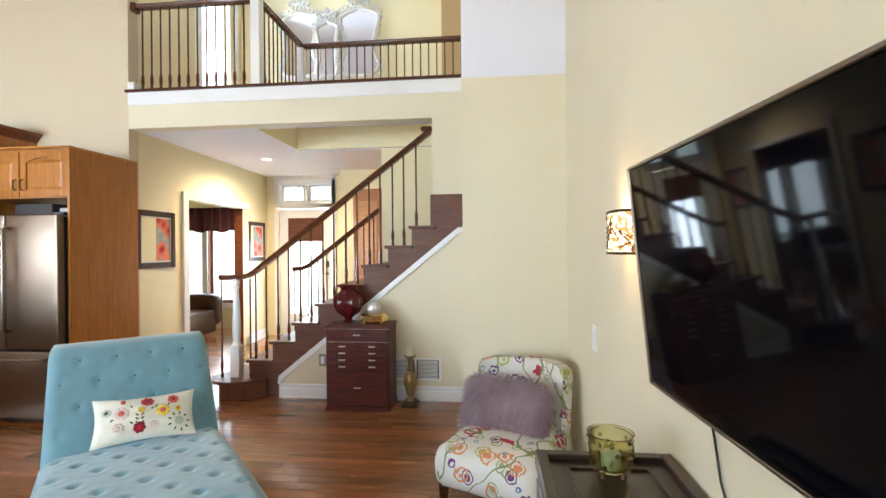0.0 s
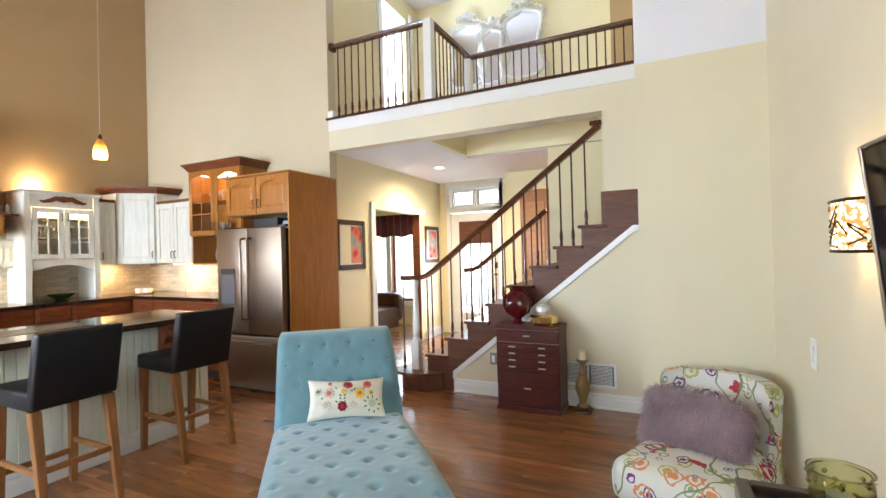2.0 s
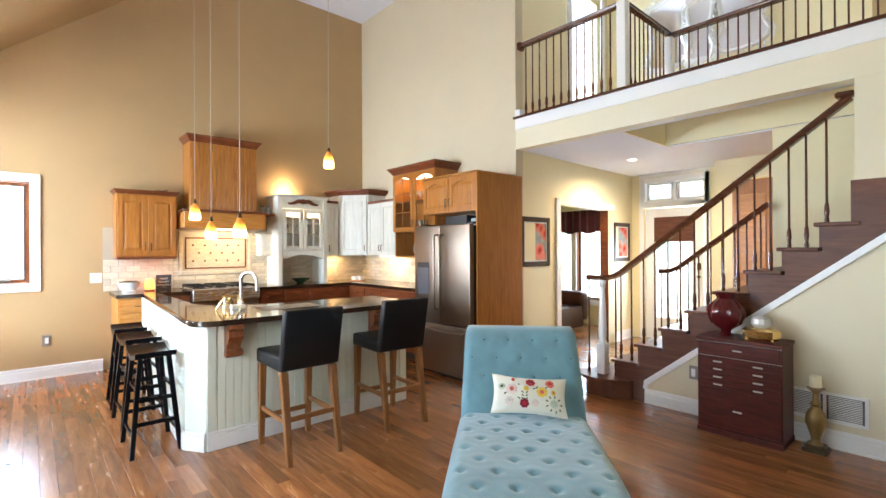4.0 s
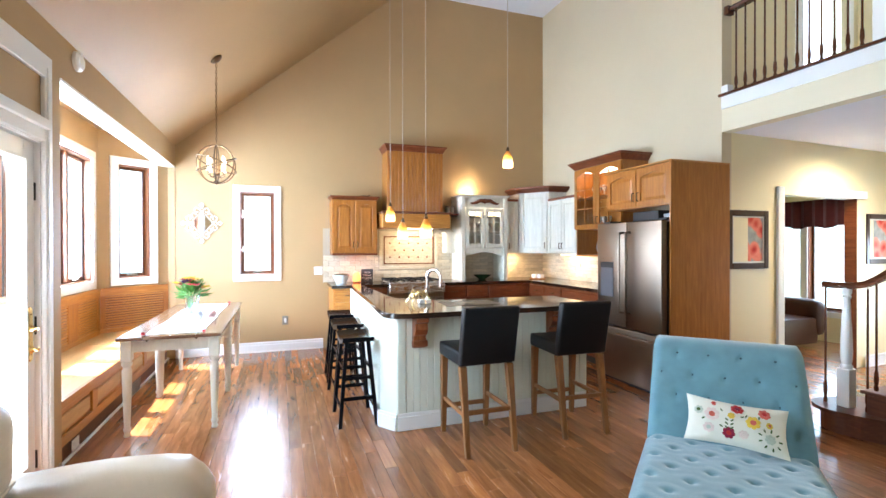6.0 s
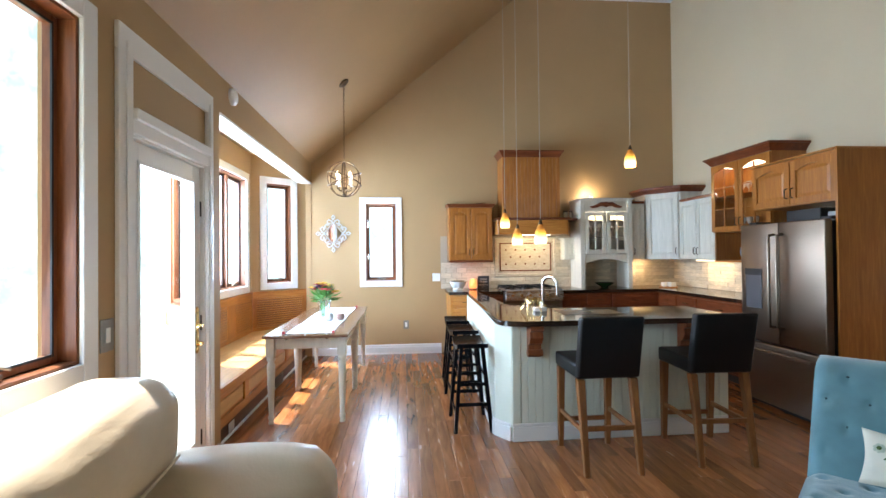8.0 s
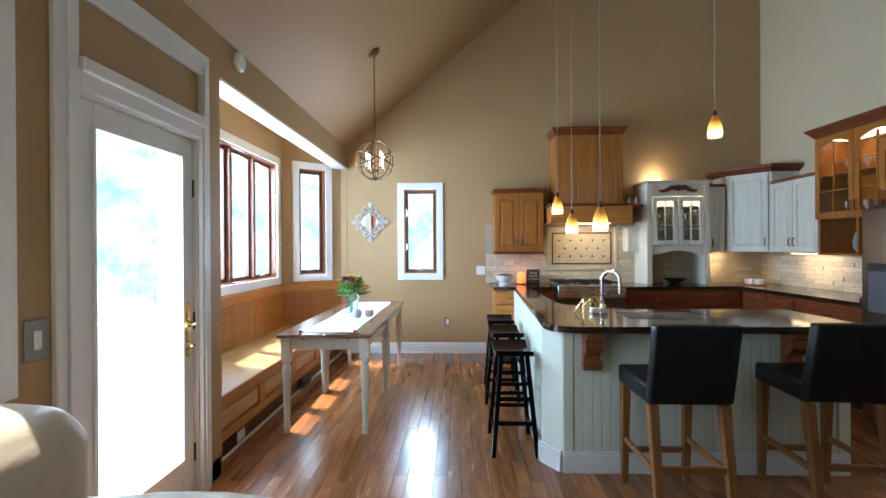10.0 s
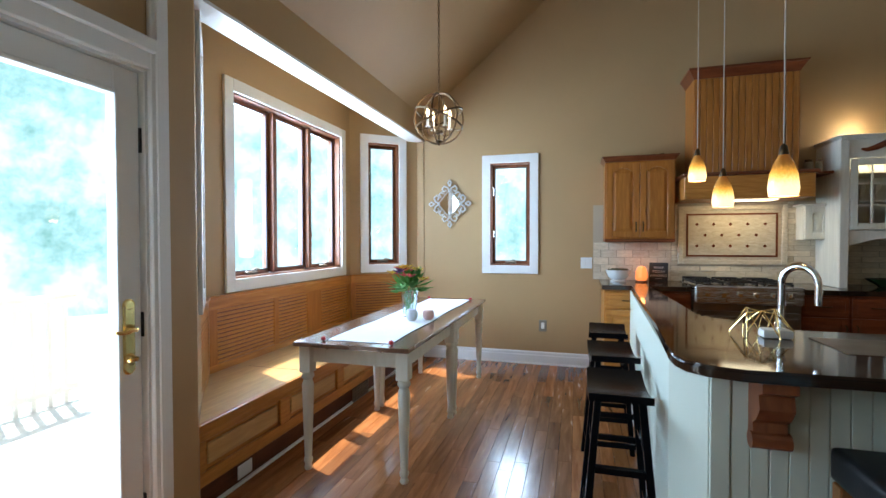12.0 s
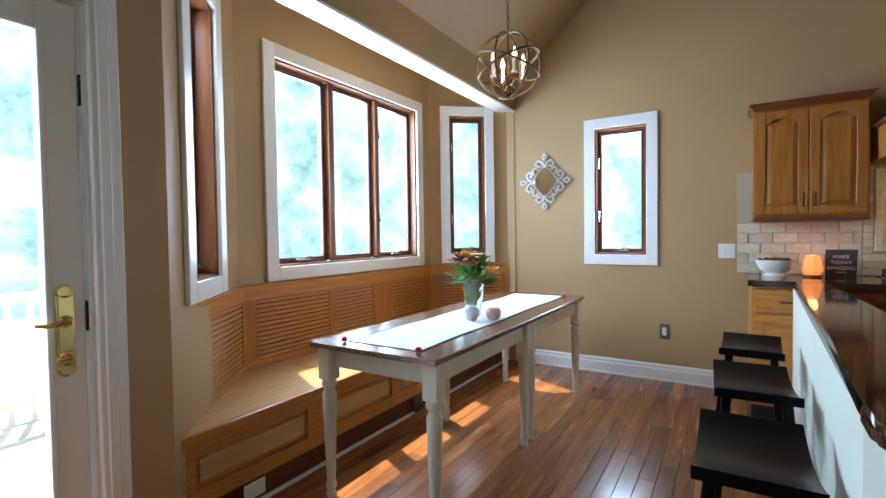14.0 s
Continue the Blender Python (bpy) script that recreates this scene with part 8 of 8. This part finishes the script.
picture("framed_print", pose(-3.222, 4.76, 1.505, 0, 0, 90), 0.57, 0.60, "dark framed print of red poppies by the opening")
picture("framed_print", pose(-3.312, 7.06, 1.52, 0, 0, 90), 0.50, 0.60, "dark framed print of red poppies by the front door")
# recessed lamp in the hall ceiling
rl = thing("recessed_light", "small recessed spotlight in the hall ceiling", "ceiling light", pose(-2.62, 6.05, ZC - 0.021))
part("trim_ring", lathe([(0.05, 0.001), (0.075, 0.001), (0.075, -0.006), (0.05, -0.004)], 24), M_TRIM, rl)
part("lens", lathe([(0, 0.0), (0.05, 0.0), (0.05, -0.003), (0, -0.003)], 24), glow("spot_lens", (1, 0.9, 0.75), 12), rl, "glowing lens")
lamp("hall_spot", "SPOT", look((-2.62, 6.05, 2.55), (-2.62, 6.05, 0)), 160, (1, 0.86, 0.66), radius=0.05, cone=radians(165))
# uplight on the hutch and under-cabinet glow
up = thing("uplight", "small puck uplight on top of the hutch", "light", pose(XW + 0.15, 3.02, 2.225))
part("puck", lathe([(0, 0), (0.035, 0), (0.035, 0.03), (0, 0.03)], 16), M_TRIM, up)
part("lens", lathe([(0, 0.0305), (0.03, 0.0305), (0.03, 0.034), (0, 0.034)], 16), glow("puck_lens", (1, 0.8, 0.5), 30), up, "glowing lens")
lamp("uplight_glow", "POINT", pose(XW + 0.12, 3.02, 2.30), 8, (1, 0.84, 0.58), radius=0.03)
lamp("under_cabinet_glow", "AREA", look((-5.5, YN - 0.18, 1.31), (-5.5, YN - 0.10, 0.9)), 5.5, (1, 0.70, 0.38), size=(0.5, 0.05))
lamp("under_corner_glow", "AREA", look((-6.38, 3.70, 1.31), (-6.46, 3.70, 0.9)), 4.5, (1, 0.70, 0.38), size=(0.4, 0.05))
lamp("hood_glow", "AREA", look((XW + 0.28, 2.1, 1.69), (XW + 0.10, 2.1, 0.9)), 7, (1, 0.76, 0.42), size=(0.6, 0.1))
lamp("salt_lamp_glow", "POINT", pose(XW + 0.22, 1.245, 1.12), 1.5, (1, 0.28, 0.06), radius=0.03)

# ---- side room, hall end ----
ls = thing("brown_sofa", "brown leather sofa in the side room", "sofa", pose(-4.6, 6.55, 0, 0, 0, 90))
part("base", bx(-0.9, -0.4, 0.05, 0.9, 0.45, 0.42, bevel=0.04, seg=2), M_BROWNLEATHER, ls, "", True)
part("back", puff((-0.9, 0.25, 0.40, 0.9, 0.50, 0.90), 3, 0.04, 31), M_BROWNLEATHER, ls, "", True)
part("arm", puff((-1.05, -0.42, 0.15, -0.82, 0.45, 0.66), 3, 0.03, 32), M_BROWNLEATHER, ls, "", True)
part("arm", puff((0.82, -0.42, 0.15, 1.05, 0.45, 0.66), 3, 0.03, 33), M_BROWNLEATHER, ls, "", True)
va_ = thing("valance", "dark red-brown fabric valance above the side room windows", "curtain", pose(-4.55, 7.97, 1.72))
bm = bmesh.new()
r1 = []
for i in range(61):
    x = -0.95 + 1.9 * i / 60
    r1.append([bm.verts.new((x, -0.03 - 0.02 * math.sin(i * 1.3), z)) for z in (0.42, 0.2, 0.02 * math.sin(i * 0.5))])
for a, b2_ in zip(r1, r1[1:]):
    for j in range(2):
        bm.faces.new((a[j], b2_[j], b2_[j + 1], a[j + 1]))
bmesh.ops.solidify(bm, geom=bm.faces[:], thickness=0.004)
part("fabric", bm, cloth("valance_cloth", (0.09, 0.02, 0.015), 0.8), va_, "", True)
# wooden door leaf and chair beyond the hall wall
wd = thing("wooden_door", "golden oak door standing open in the hall", "door", pose(-1.73, 6.985, 0, 0, 0, 0), kind="structure")
part("door_leaf", bx(0, -0.045, 0.01, 0.46, -0.005, 2.28, bevel=0.004), M_OAK, wd)
for z0, z1 in ((0.2, 1.0), (1.1, 2.1)):
    part("panel", bx(0.09, -0.052, z0, 0.37, -0.0455, z1, bevel=0.006), M_OAKH, wd, "raised oak panel")
cr_ = thing("ladder_chair", "oak ladder-back chair in the lit room", "chair", pose(-1.10, 7.5, 0))
for s in (-1, 1):
    for q in (-1, 1):
        part("leg", lathe([(0, 0), (0.018, 0), (0.02, 1.05 if q > 0 else 0.45), (0, 1.06 if q > 0 else 0.46)], 10, (0.19 * s, 0.18 * q, 0)), M_OAK, cr_)
part("seat", bx(-0.21, -0.20, 0.45, 0.21, 0.20, 0.48, bevel=0.01), M_OAK, cr_)
for z in (0.62, 0.78, 0.94):
    part("slat", bx(-0.175, 0.17, z, 0.175, 0.19, z + 0.07, bevel=0.004), M_OAK, cr_)
lamp("lit_room_lamp", "POINT", pose(-1.2, 7.6, 2.2), 30, (1, 0.66, 0.28), radius=0.1)
# tall stand in the upper room
us = thing("floor_lamp", "slim dark metal stand in the upper doorway", "stand", pose(-3.75, 6.1, 2.93))
part("pole", tube([(0, 0, 0.02), (0, 0, 0.95)], 0.012, 8), M_BRONZE, us)
part("base", lathe([(0, 0), (0.12, 0), (0.12, 0.015), (0, 0.02)], 18), M_BRONZE, us)
part("arm", tube([(-0.14, 0.1, 0.58), (0, 0, 0.62), (0.14, -0.1, 0.58)], 0.012, 8), M_BRONZE, us)
# ---- floor boards: each its own piece in the room, joined in the hall ----
FW, FL = 0.083, 0.95
rnd = random.Random(77)
board_me = {}


def board_mesh(w, ln):
    key = (round(w, 3), round(ln, 2))
    if key not in board_me:
        board_me[key] = mesh_of(bx(0.0006, 0.0006, -0.015, key[1] - 0.0006, key[0] - 0.0006, 0.0, bevel=0.0012), M_FLOOR)
    return board_me[key]


FL_OB = bpy.data.objects["floor"]
count = 0
rest = bmesh.new()
y = -1.13
row = 0
LENS = (0.45, 0.6, 0.75, 0.9, 1.05, 1.2)
while y < 8.0:
    if y < 4.30:
        xa, xb = (-6.54, 0.745)
    else:
        xa, xb = (-6.85, 0.19)
    x = xa
    while x < xb - 0.02:
        ln = min(rnd.choice(LENS) if x > xa else rnd.choice(LENS) * 0.6, xb - x)
        ln = round(ln, 2)
        if ln < 0.05:
            break
        near = y < 3.9 and not (x + ln < -3.9 and 1.7 < y < 3.6) and x > -6.0 and not (-5.9 < x and x + ln < -3.3 and 1.15 < y < 2.8)
        seen = y < 2.2 or (x > -3.3)
        if near and seen and count < 300 and rnd.random() < 0.9:
            o = new("board", board_mesh(FW, ln))
            o.parent, o.location = FL_OB, (x, y, 0)
            count += 1
        else:
            box(rest, x + 0.0006, y + 0.0006, -0.015, x + ln - 0.0006, y + FW - 0.0006, 0.0)
        x += ln
    y += FW
    row += 1
r = part("boards", rest, M_FLOOR, FL_OB, "polished wooden floor boards", kind="stuff")
# ---- backsplash tiles: the 300 nearest the room as pieces ----
SW = bpy.data.objects["backsplash"]
tile_me = {}
restt = bmesh.new()
for k, (side_, a, b2_, z, th) in enumerate(sorted(TILES, key=lambda t: (t[0] == "n", abs(t[1] - 2)))):
    ln = round(b2_ - a - 0.004, 3)
    dep = 0.004 + 0.003 * (k * 7 % 3)
    if k < 290:
        key = (side_, ln, k * 7 % 3, th)
        if key not in tile_me:
            q = bx(0, 0, 0, dep, ln, th, bevel=0.0015) if side_ == "w" else bx(0, -dep, 0, ln, 0, th, bevel=0.0015)
            tile_me[key] = mesh_of(q, M_TILE)
        o = new("tile", tile_me[key])
        o.parent = SW
        o.location = (XW + 0.0065, a + 0.002, z) if side_ == "w" else (a + 0.002, YN - 0.0065, z)
    elif side_ == "w":
        box(restt, XW + 0.0065, a + 0.002, z, XW + 0.0065 + dep, b2_ - 0.002, z + th)
    else:
        box(restt, a + 0.002, YN - 0.0065 - dep, z, b2_ - 0.002, YN - 0.0065, z + th)
if restt.verts:
    part("tiles", restt, M_TILE, SW, "tumbled travertine bricks", kind="stuff")
